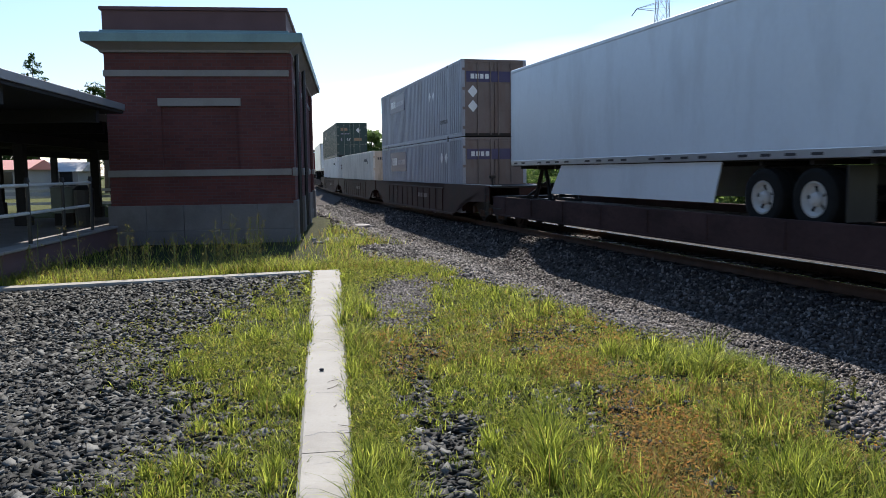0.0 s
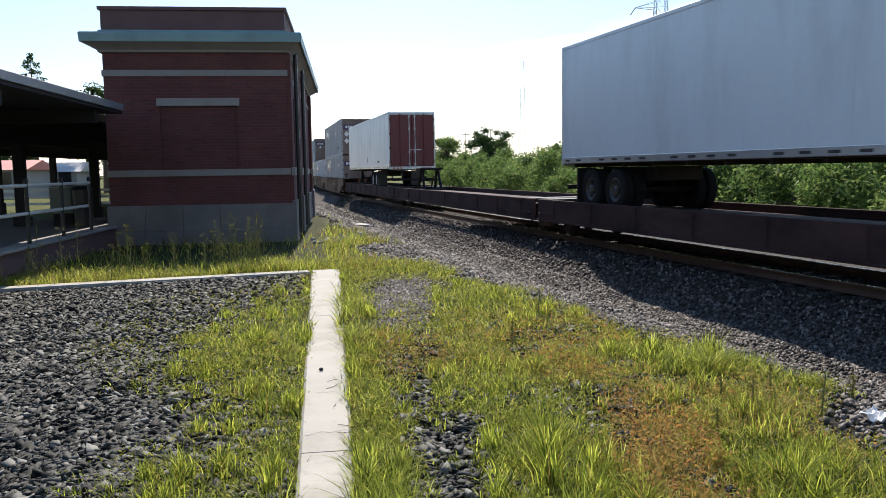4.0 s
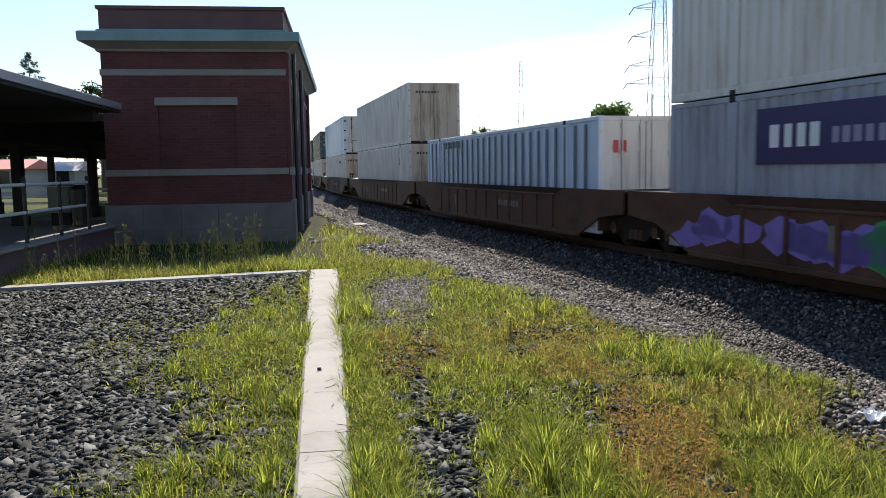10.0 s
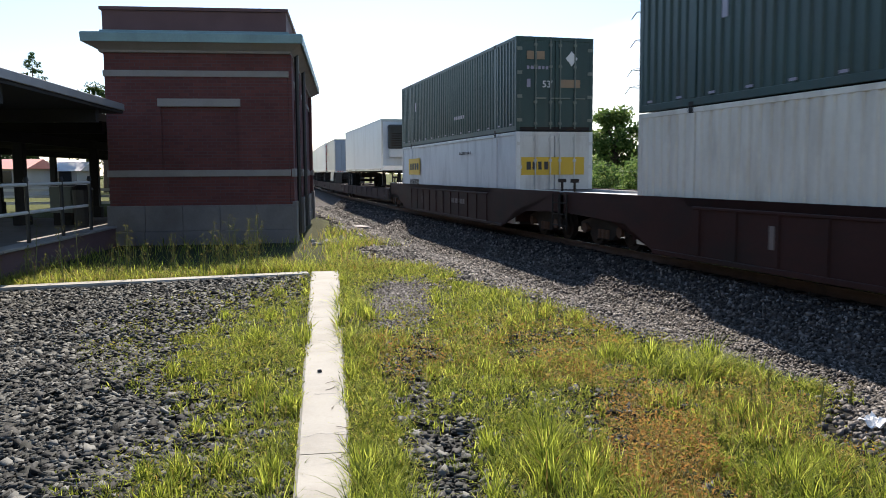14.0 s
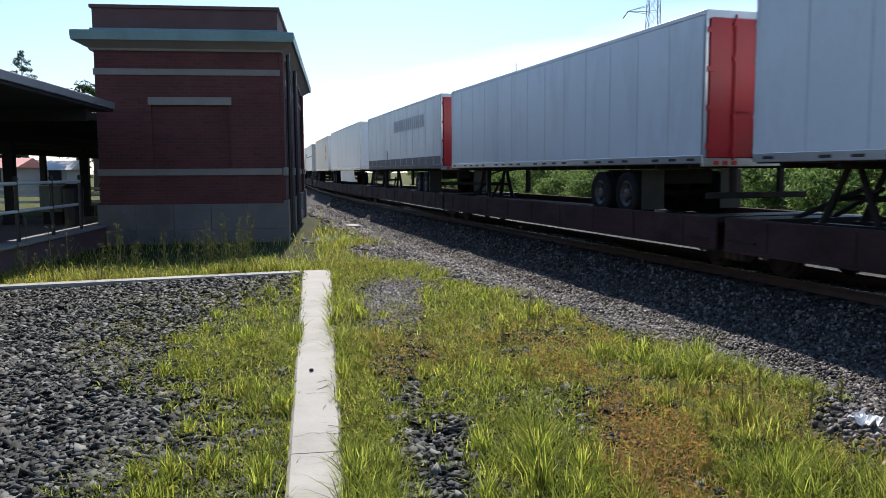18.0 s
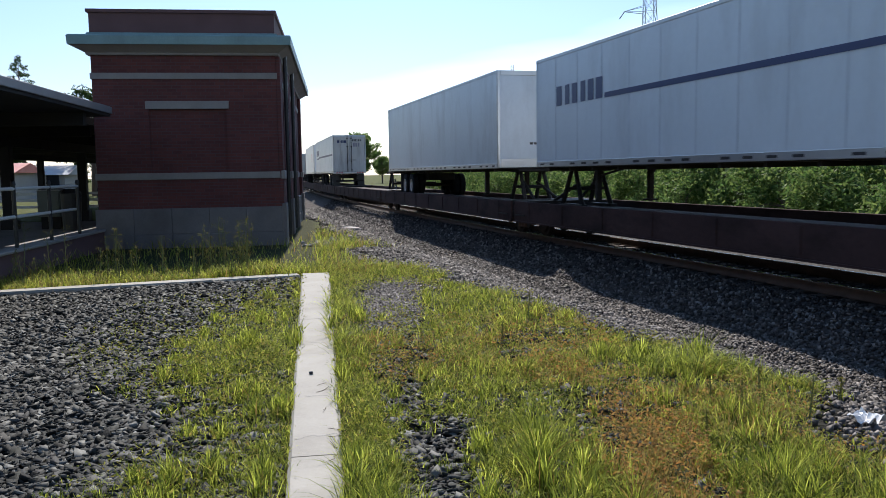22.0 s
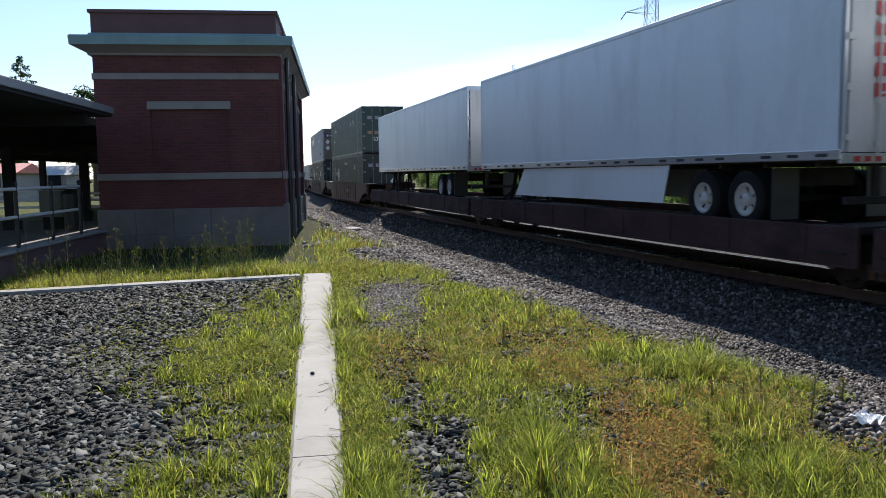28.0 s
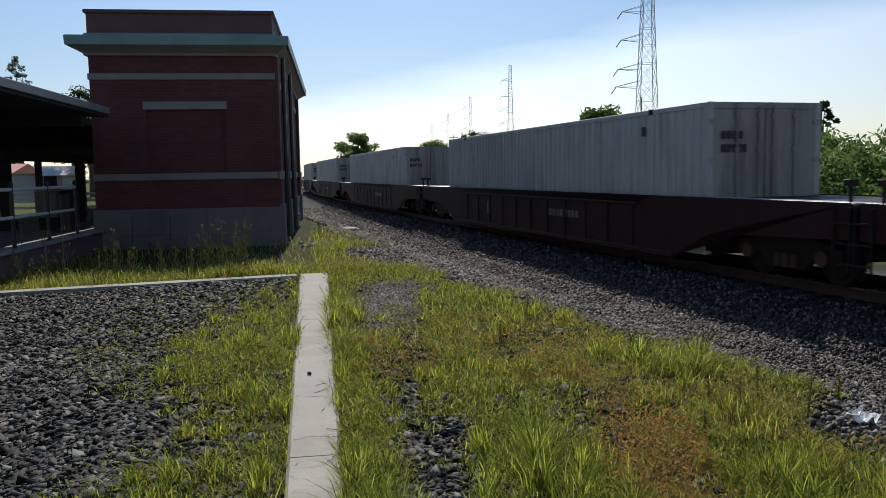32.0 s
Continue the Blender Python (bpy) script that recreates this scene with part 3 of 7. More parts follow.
def sweep(name, profile, q0, q1, mat, lat, z, step=4.0):
    """Draws a profile (across, up) along the track."""
    qs = np.concatenate([np.linspace(q0, -12, 8)[:-1], np.arange(-12, 110, step), np.linspace(110, q1, 10)])
    P, n = [], len(profile)
    for q in qs:
        for a, h in profile:
            x, y, _ = track(q, lat + a)
            P.append((x, y, z + h))
    F = []
    for i in range(len(qs) - 1):
        for k in range(n):
            F.append((i * n + k, i * n + (k + 1) % n, (i + 1) * n + (k + 1) % n, (i + 1) * n + k))
    return raw_mesh(name, np.array(P), np.array(F), mat)


track_root = tagged(new("railway_track"), "steel rails on dark timber ties in ballast", "track", "", "structure")
for side in (-1, 1):
    web = [(-0.07, -0.17), (0.07, -0.17), (0.07, -0.155), (0.012, -0.135), (0.012, -0.045), (0.036, -0.03), (0.036, -0.004), (-0.036, -0.004), (-0.036, -0.03), (-0.012, -0.045), (-0.012, -0.135), (-0.07, -0.155)]
    r = part("rail", sweep("rail", web, -900, 1000, RAIL_RUST, TRACK_LAT + side * 0.755, RAIL_Z), None, track_root)
    head = [(-0.03, -0.004), (0.03, -0.004), (0.026, 0.002), (-0.026, 0.002)]
    part("rail_head", sweep("rail_head", head, -900, 1000, RAIL_TOP, TRACK_LAT + side * 0.755, RAIL_Z), None, r, "polished running surface")
bm = bmesh.new()
bm_box(bm, -1.3, 1.3, -0.115, 0.115, -0.10, 0.075, 0.012)
tie_mesh = mesh_of(bm, "tie", TIE)
for i in range(220):
    q = -14 + i * 0.53
    x, y, a = track(q)
    t = part("tie", tie_mesh, None, track_root)
    t.matrix_basis = pose(x, y, RAIL_Z - 0.255, 0, 0, math.degrees(a))

# ---------- kerbs ----------
def kerb_run(name, segs, label):
    root = tagged(new(name), label, "kerb", "", "structure")
    for a, b, w0, w1 in segs:
        a, b = Vector((*a, 0)), Vector((*b, 0))
        d = (b - a).normalized()
        nrm = Vector((-d.y, d.x, 0))
        bm = bmesh.new()
        pts = []
        for p, w in ((a, w0), (b, w1)):
            pts.append([p - nrm * w, p - nrm * (w - 0.02), p + nrm * (w - 0.02), p + nrm * w])
        rows = []
        for p in pts:
            rows.append([bm.verts.new(p[0] + Vector((0, 0, -0.25))), bm.verts.new(p[0] + Vector((0, 0, 0.02))), bm.verts.new(p[1] + Vector((0, 0, 0.045))),
                         bm.verts.new(p[2] + Vector((0, 0, 0.045))), bm.verts.new(p[3] + Vector((0, 0, 0.02))), bm.verts.new(p[3] + Vector((0, 0, -0.25)))])
        for k in range(6):
            bm.faces.new((rows[0][k], rows[0][(k + 1) % 6], rows[1][(k + 1) % 6], rows[1][k]))
        bm.faces.new(rows[0][::-1])
        bm.faces.new(rows[1])
        bmesh.ops.recalc_face_normals(bm, faces=bm.faces)
        part("kerb_stone", bm, CONCRETE, root)


def kp(y):
    return (kerb_x(y), y)


def kw(y):
    return 0.148 + (y - 3.83) * 0.0083


ys = [-5.6, -2.2, 1.2, 4.34, 8.6, 12.70]
kerb_run("kerb_long", [(kp(a + 0.006), kp(b - 0.006), kw(a), kw(b)) for a, b in zip(ys, ys[1:])], "pale concrete edging strip with stained joints and grass over its edges")
xs = [-2.14, -4.6, -7.1, -9.6]
kerb_run("kerb_cross", [((a, arm_y(a)), (b + 0.008, arm_y(b)), 0.15, 0.15) for a, b in zip(xs, xs[1:])], "pale concrete edging between gravel and weeds")

# ---------- the station building ----------
SITE = pose(-3.38, 18.62, 0, 0, 0, 6.2)
BUILDING = pose(-3.545, 18.673, 0, 0, 0, 6.857)
W, D = 4.02, 11.09


def station():
    b = thing("station_building", "red brick station building with pale stone bands and copper cornice", "building")
    b.matrix_basis = BUILDING

    def wall(name, x0, x1, y0, y1, z0, z1, holes, mat, axis):
        """A wall along axis with rectangular openings (a0, a1, z0, z1)."""
        bm = bmesh.new()
        cuts = sorted({z0, z1, *[h[2] for h in holes], *[h[3] for h in holes]})
        for za, zb in zip(cuts, cuts[1:]):
            a = x0 if axis == "x" else y0
            end = x1 if axis == "x" else y1
            for h in sorted(holes):
                if h[2] <= za and h[3] >= zb:
                    if axis == "x":
                        bm_box(bm, a, h[0], y0, y1, za, zb)
                    else:
                        bm_box(bm, x0, x1, a, h[0], za, zb)
                    a = h[1]
            if axis == "x":
                bm_box(bm, a, end, y0, y1, za, zb)
            else:
                bm_box(bm, x0, x1, a, end, za, zb)
        bmesh.ops.remove_doubles(bm, verts=bm.verts, dist=1e-5)
        return part(name, bm, mat, b)
    # front wall has a bricked-in opening below the lintel
    wall("front_wall", -W, 0, 0, 0.35, 0.885, 4.62, [(-2.84, -1.13, 1.69, 3.12)], BRICK, "x")
    box_part("bricked_window", (-2.84, -1.13, 0.06, 0.2, 1.69, 3.12), BRICK, b, 0, "bricked-in window")
    sides = [(1.4, 2.6, 1.69, 3.5), (4.6, 5.8, 1.69, 3.5), (7.8, 9.0, 1.69, 3.5)]
    wall("side_wall", -0.35, 0, 0.35, D - 0.35, 0.885, 4.62, sides, BRICK, "y")
    wall("side_wall", -W, -W + 0.35, 0.35, D - 0.35, 0.885, 4.62, [], BRICK, "y")
    wall("back_wall", -W, 0, D - 0.35, D, 0.885, 4.62, [], BRICK, "x")
    for y0, y1, z0, z1 in sides:
        w = box_part("window", (-0.27, -0.2, y0, y1, z0, z1), PAINT_BLACK, b, 0.005, "dark framed window")
        box_part("pane", (-0.198, -0.194, y0 + 0.06, (y0 + y1) / 2 - 0.03, z0 + 0.06, z1 - 0.06), GLASS_DARK, w)
        box_part("pane", (-0.198, -0.194, (y0 + y1) / 2 + 0.03, y1 - 0.06, z0 + 0.06, z1 - 0.06), GLASS_DARK, w)
        box_part("sill", (-0.19, 0.06, y0 - 0.06, y1 + 0.06, z0 - 0.1, z0 - 0.003), LIMESTONE, w, 0.01)
    # plinth in courses of stone
    for z0, z1, o in ((-0.3, 0.30, 0.085), (0.302, 0.885, 0.065)):
        n = 5
        for i in range(n):
            xa, xb = -W - o + i * (W + 2 * o) / n, -W - o + (i + 1) * (W + 2 * o) / n
            box_part("plinth_stone", (xa + 0.003, xb - 0.003, -o, 0.3, z0, z1), STONE_BASE, b, 0.008)
        n = 9
        for i in range(n):
            ya, yb = 0.3 + i * (D - 0.3) / n, 0.3 + (i + 1) * (D - 0.3) / n
            box_part("plinth_stone", (-0.3, o, ya + 0.003, yb - 0.003, z0, z1), STONE_BASE, b, 0.008)
            box_part("plinth_stone", (-W - o, -W + 0.3, ya + 0.003, yb - 0.003, z0, z1), STONE_BASE, b, 0.008)
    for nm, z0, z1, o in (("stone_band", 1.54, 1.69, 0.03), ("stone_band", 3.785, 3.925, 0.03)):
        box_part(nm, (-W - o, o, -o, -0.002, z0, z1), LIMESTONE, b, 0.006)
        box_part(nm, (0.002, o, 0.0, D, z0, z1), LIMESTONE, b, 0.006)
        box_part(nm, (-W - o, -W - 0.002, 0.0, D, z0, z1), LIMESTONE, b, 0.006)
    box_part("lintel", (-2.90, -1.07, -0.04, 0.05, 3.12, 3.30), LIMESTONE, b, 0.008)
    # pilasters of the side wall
    for y in (0.0, 3.2, 6.4, 10.45):
        p = box_part("pilaster", (0.002, 0.10, y + 0.0, y + 0.62, 0.0, 4.30), BRICK, b, 0.01)
        box_part("pilaster_base", (0.05, 0.15, y - 0.03, y + 0.65, -0.2, 0.95), STONE_BASE, p, 0.01)
        box_part("pilaster_cap", (0.05, 0.14, y - 0.02, y + 0.64, 1.52, 1.71), LIMESTONE, p, 0.01)
    for y in (0.95, 4.1):
        bm = bmesh.new()
        bm_cyl(bm, (0.16, y, 0.1), (0.16, y, 4.6), 0.05, 10)
        part("downpipe", bm, PAINT_BLACK, b)
    # cornice: a stone cove below, a copper fascia and top, parapet and coping
    o = 0.37

    def ring_part(name, prof, mat, label=""):
        bm = bmesh.new()
        ring = []
        for a, z in prof:
            ring.append([bm.verts.new(p) for p in ((-W - a, -a, z), (a, -a, z), (a, D + a, z), (-W - a, D + a, z))])
        for i in range(len(prof)):
            for k in range(4):
                bm.faces.new((ring[i][k], ring[i][(k + 1) % 4], ring[(i + 1) % len(prof)][(k + 1) % 4], ring[(i + 1) % len(prof)][k]))
        bmesh.ops.recalc_face_normals(bm, faces=bm.faces)
        return part(name, bm, mat, b, label)
    ring_part("cove", [(0.002, 4.31), (0.07, 4.31), (0.09, 4.36), (0.20, 4.43), (o - 0.05, 4.505), (o - 0.05, 4.56), (0.002, 4.56)], LIMESTONE, "pale moulded cove under the cornice")
    ring_part("cornice", [(0.004, 4.562), (o - 0.04, 4.562), (o - 0.03, 4.50), (o, 4.50), (o + 0.012, 4.68), (o - 0.01, 4.71), (0.004, 4.76)], COPPER, "weathered green copper cornice")
    ring_part("flashing", [(0.004, 4.764), (0.06, 4.764), (0.05, 4.80), (0.004, 4.81)], COPPER)
    for d in ((-W, 0, 0, 0.28), (-W, 0, D - 0.28, D), (-0.28, 0, 0.28, D - 0.28), (-W, -W + 0.28, 0.28, D - 0.28)):
        box_part("parapet", (*d, 4.565, 5.235), PARAPET, b)
    for d in ((-W - 0.05, 0.05, -0.05, 0.32), (-W - 0.05, 0.05, D - 0.32, D + 0.05), (-0.32, 0.05, 0.32, D - 0.32), (-W - 0.05, -W + 0.32, 0.32, D - 0.32)):
        box_part("coping", (*d, 5.237, 5.315), PARAPET, b, 0.01)
    box_part("roof", (-W + 0.28, -0.28, 0.28, D - 0.28, 4.74, 4.82), STEEL_DARK, b)


station()

# ---------- platform, canopy, railing ----------
def platform():
    p = tagged(new("platform"), "raised concrete platform with a dark brick edge wall", "platform", "", "structure")
    p.matrix_basis = SITE
    box_part("platform_slab", (-15, -4.32, -12, 5, -0.3, 0.39), STONE_BASE, p)
    box_part("edge_wall", (-4.318, -4.05, -12, -0.08, -0.3, 0.40), PARAPET, p, 0.005)
    for i in range(8):
        box_part("coping_stone", (-4.34, -3.99, -12 + i * 1.48, -12 + (i + 1) * 1.48 - 0.012, 0.402, 0.455), LIMESTONE, p, 0.012)


platform()


def railing():
    r = thing("handrail", "dark steel handrail on the platform edge, its rails coloured pale as if sunlit", "railing")
    r.matrix_basis = SITE
    for i in range(7):
        y = -11.14 + i * 1.62
        bm = bmesh.new()
        bm_cyl(bm, (-4.16, y, 0.45), (-4.16, y, 1.52), 0.034, 10)
        q = part("post", bm, PAINT_BLACK, r)
        bm = bmesh.new()
        bm_cyl(bm, (-4.16, y, 1.50), (-4.16, y, 1.57), 0.05, 10, 0.03)
        part("cap", bm, PAINT_BLACK, q)
    # pale rail colour stands in for sunlight that the canopy blocks
    for z in (1.44, 0.97):
        bm = bmesh.new()
        bm_cyl(bm, (-4.16, -11.4, z), (-4.16, -1.42 if z > 1.2 else -1.6, z), 0.03, 10)
        part("rail", bm, WALL_WHITE, r, "rail coloured pale as if sunlit")


railing()


def canopy():
    c = thing("platform_canopy", "long dark timber platform canopy with a pale roof edge", "canopy")
    c.matrix_basis = SITE
    box_part("roof_near", (-13.5, -3.55, -12, -0.95, 2.89, 3.07), CANOPY_DARK, c)
    box_part("roof_far", (-13.5, -4.75, -0.948, 46, 2.89, 3.07), CANOPY_DARK, c)
    box_part("edge_trim", (-3.548, -3.51, -12, -0.95, 2.95, 3.092), CANOPY_EDGE, c, 0.005, "pale metal roof edge")
    for i in range(13):
        y = -11 + i * 4.4
        x1 = -3.7 if y < -0.6 else -4.9
        box_part("cross_beam", (-13.4, x1, y - 0.1, y + 0.1, 2.63, 2.888), CANOPY_DARK, c)
    for x in (-6.7, -11.9):
        box_part("long_beam", (x - 0.11, x + 0.11, -11.8, 45.8, 2.38, 2.628), CANOPY_DARK, c)
        for i in range(10):
            y = -9.6 + i * 5.6
            col = box_part("column", (x - 0.12, x + 0.12, y - 0.12, y + 0.12, 0.392 if y < 5 else -0.06, 2.378), CANOPY_DARK, c, 0.015)
            box_part("column_foot", (x - 0.17, x + 0.17, y - 0.17, y + 0.17, 0.391 if y < 5 else -0.06, 0.62), CANOPY_DARK, col, 0.015)


canopy()


def far_railing():
    r = thing("board_fence", "low fence of pale boards across the lawn beyond the platform", "fence")
    r.matrix_basis = SITE
    for i in range(10):
        x = -24 + i * 2.0
        box_part("post", (x - 0.05, x + 0.05, 20.0, 20.08, -0.05, 1.15), PAINT_BLACK, r)
    for z in (0.25, 0.55, 0.85):
        box_part("board", (-24.3, -5.7, 19.97, 19.998, z, z + 0.12), WALL_WHITE, r, 0.006)


far_railing()


def cabinet():
    c = thing("utility_cabinet", "grey-green steel utility cabinet on the platform behind the railing", "cabinet")
    c.matrix_basis = SITE
    box_part("body", (-5.95, -5.42, 1.3, 1.8, 0.69, 1.31), PANEL_GREEN, c, 0.012)
    box_part("door", (-5.92, -5.45, 1.276, 1.298, 0.73, 1.27), PANEL_GREEN, c, 0.005)
    box_part("lid", (-5.97, -5.40, 1.27, 1.82, 1.312, 1.335), GALV, c, 0.005)
    box_part("foot", (-5.9, -5.47, 1.36, 1.76, 0.391, 0.689), STEEL_DARK, c)
    p = thing("bin", "dark steel litter bin beside the building", "bin")
    p.matrix_basis = SITE
    bm = bmesh.new()
    bm_cyl(bm, (-5.05, 0.9, 0.391), (-5.05, 0.9, 1.25), 0.2, 16, 0.23)
    part("body", bm, PAINT_BLACK, p)
    bm = bmesh.new()
    bm_cyl(bm, (-5.05, 0.9, 1.252), (-5.05, 0.9, 1.36), 0.24, 16, 0.14)
    part("lid", bm, PAINT_BLACK, p)


cabinet()


def far_shed(x, y, w, d, h, rh, a, roofmat, label):
    s = thing("house", label, "house")
    s.matrix_basis = pose(x, y, 0, 0, 0, a)
    box_part("wall", (-w / 2, w / 2, -d / 2, d / 2, -0.1, h), WALL_GREY, s)
    bm = bmesh.new()
    bm_prism(bm, [(-d / 2 - 0.4, h), (d / 2 + 0.4, h), (0, h + rh)], -w / 2 - 0.4, w / 2 + 0.4)
    part("roof", bm, roofmat, s)
    n = max(2, int(w / 2.2))
    for i in range(n):
        xx = -w / 2 + (i + 0.5) * w / n
        wd = box_part("window", (xx - 0.5, xx + 0.5, -d / 2 - 0.03, -d / 2 - 0.002, 0.9, 1.9), PAINT_BLACK, s)
        box_part("pane", (xx - 0.44, xx + 0.44, -d / 2 - 0.036, -d / 2 - 0.032, 0.96, 1.84), GLASS_DARK, wd)
    box_part("door", (w * 0.2, w * 0.2 + 0.9, -d / 2 - 0.03, -d / 2 - 0.002, 0, 0.88), PAINT_BLACK, s)


far_shed(-37, 60, 13, 6, 2.05, 0.75, 8, ROOF_RED, "low white house with a red roof beyond the platform")
far_shed(-32, 68, 3.6, 5, 1.9, 0.8, 8, CANOPY_EDGE, "low pale shed with a grey roof beyond the platform")

# ---------- the train ----------
MOVERS = []          # (thing, metres behind the start along the train, height above the rail)
HW = 1.295


def corrugated(name, length, z0, z1, depth, pitch, mat, x, out):
    """A corrugated sheet in the plane x, its ribs standing out by depth; out: -1 or 1."""
    key = (name, length, z0, z1, depth, pitch, mat.name, x, out)
    if key in CACHE:
        return CACHE[key]
    n = int(length / pitch)
    p = length / n
    ys, xs = [], []
    for i in range(n):
        y = -length / 2 + i * p
        for f, d in ((0.0, 0), (0.30, 0), (0.42, 1), (0.88, 1)):
            ys.append(y + f * p)
            xs.append(x + out * depth * d)
    ys.append(length / 2)
    xs.append(x)
    bm = bmesh.new()
    lo = [bm.verts.new((a, b, z0)) for a, b in zip(xs, ys)]
    hi = [bm.verts.new((a, b, z1)) for a, b in zip(xs, ys)]
    for i in range(len(lo) - 1):
        f = (lo[i], lo[i + 1], hi[i + 1], hi[i])
        bm.faces.new(f if out > 0 else f[::-1])
    CACHE[key] = mesh_of(bm, name, mat)
    return CACHE[key]


def bars(parent, name, mat, x, y0, y1, z0, z1, n, axis="side", label=""):
    """A line of lettering too fine to read, as n plain bars."""
    rnd = random.Random(int((y0 + z0 + n) * 1000))
    bm = bmesh.new()
    a = y0
    w = (y1 - y0) / n
    for i in range(n):
        k = w * rnd.uniform(0.55, 0.8)
        if axis == "side":
            bm_box(bm, x - 0.004, x, a, a + k, z0, z1)
        else:
            bm_box(bm, a, a + k, x - 0.004, x, z0, z1)
        a += w
    tagged(part(name, bm, mat, parent, label), kind="stuff")


def diamond(parent, mat, axis, x, y, z, r, label="white diamond placard"):
    bm = bmesh.new()
    pts = [(0, -r * 1.15), (r, 0), (0, r * 1.15), (-r, 0)]
    if axis == "side":
        a = [bm.verts.new((x - 0.006, y + p, z + q)) for p, q in pts]
        b = [bm.verts.new((x, y + p, z + q)) for p, q in pts]
    else:
        a = [bm.verts.new((y + p, x - 0.006, z + q)) for p, q in pts]
        b = [bm.verts.new((y + p, x, z + q)) for p, q in pts]
    for k in range(4):
        bm.faces.new((a[k], a[(k + 1) % 4], b[(k + 1) % 4], b[k]))
    bm.faces.new(a)
    bm.faces.new(b[::-1])
    bmesh.ops.recalc_face_normals(bm, faces=bm.faces)
    part("placard", bm, mat, parent, label)


def lettering(parent, text, size, mat, axis, x, y, z):
    """Readable characters standing on the near side (axis 'side') or on the leading end."""
    cu = bpy.data.curves.new("lettering", "FONT")
    cu.body, cu.size, cu.extrude = text, size, 0.003
    ob = bpy.data.objects.new("lettering", cu)
    scene.collection.objects.link(ob)
    bpy.context.view_layer.update()
    me = bpy.data.meshes.new_from_object(ob.evaluated_get(bpy.context.evaluated_depsgraph_get()))
    bpy.data.objects.remove(ob)
    me.materials.clear()
    me.materials.append(mat)
    o = part("lettering", me, None, parent)
    o.matrix_basis = pose(x, y, z, 90, 0, -90) if axis == "side" else pose(y, x, z, 90, 0, 0)


def doors(root, mat, y, z0, z1, rods=4, rodmat=None, hinge=None):
    """Two swing doors on the leading end, with lock rods, hinges and cams."""
    rodmat = rodmat or STEEL_DARK
    for s in (-1, 1):
        x0, x1 = sorted((s * 0.012, s * 1.19))
        d = box_part("door", (x0, x1, y - 0.05, y + 0.02, z0 + 0.13, z1 - 0.13), mat, root, 0.008)
        for k in range(rods // 2):
            x = s * (0.16 + 0.5 * k)
            rm = rodmat if k == 0 else hinge or mat
            key = ("rod", x, y, z0, z1, rm.name)
            if key not in CACHE:
                bm = bmesh.new()
                bm_cyl(bm, (x, y - 0.085, z0 + 0.08), (x, y - 0.085, z1 - 0.08), 0.022, 8)
                for zz in (z0 + 0.25, z0 + 0.9, z1 - 0.9, z1 - 0.25):
                    bm_box(bm, x - 0.05, x + 0.05, y - 0.10, y - 0.052, zz - 0.04, zz + 0.04)
                bm_box(bm, x - 0.02, x + 0.34, y - 0.105, y - 0.085, z0 + 1.0, z0 + 1.04)
                CACHE[key] = mesh_of(bm, "lock_rod", rm)
            part("lock_rod", CACHE[key], None, d)
        for zz in (0.12, 0.37, 0.62, 0.87):
            h = z0 + (z1 - z0) * zz
            xa, xb = sorted((s * 1.10, s * 1.26))
            box_part("hinge", (xa, xb, y - 0.075, y - 0.052, h - 0.05, h + 0.05), hinge or mat, d)


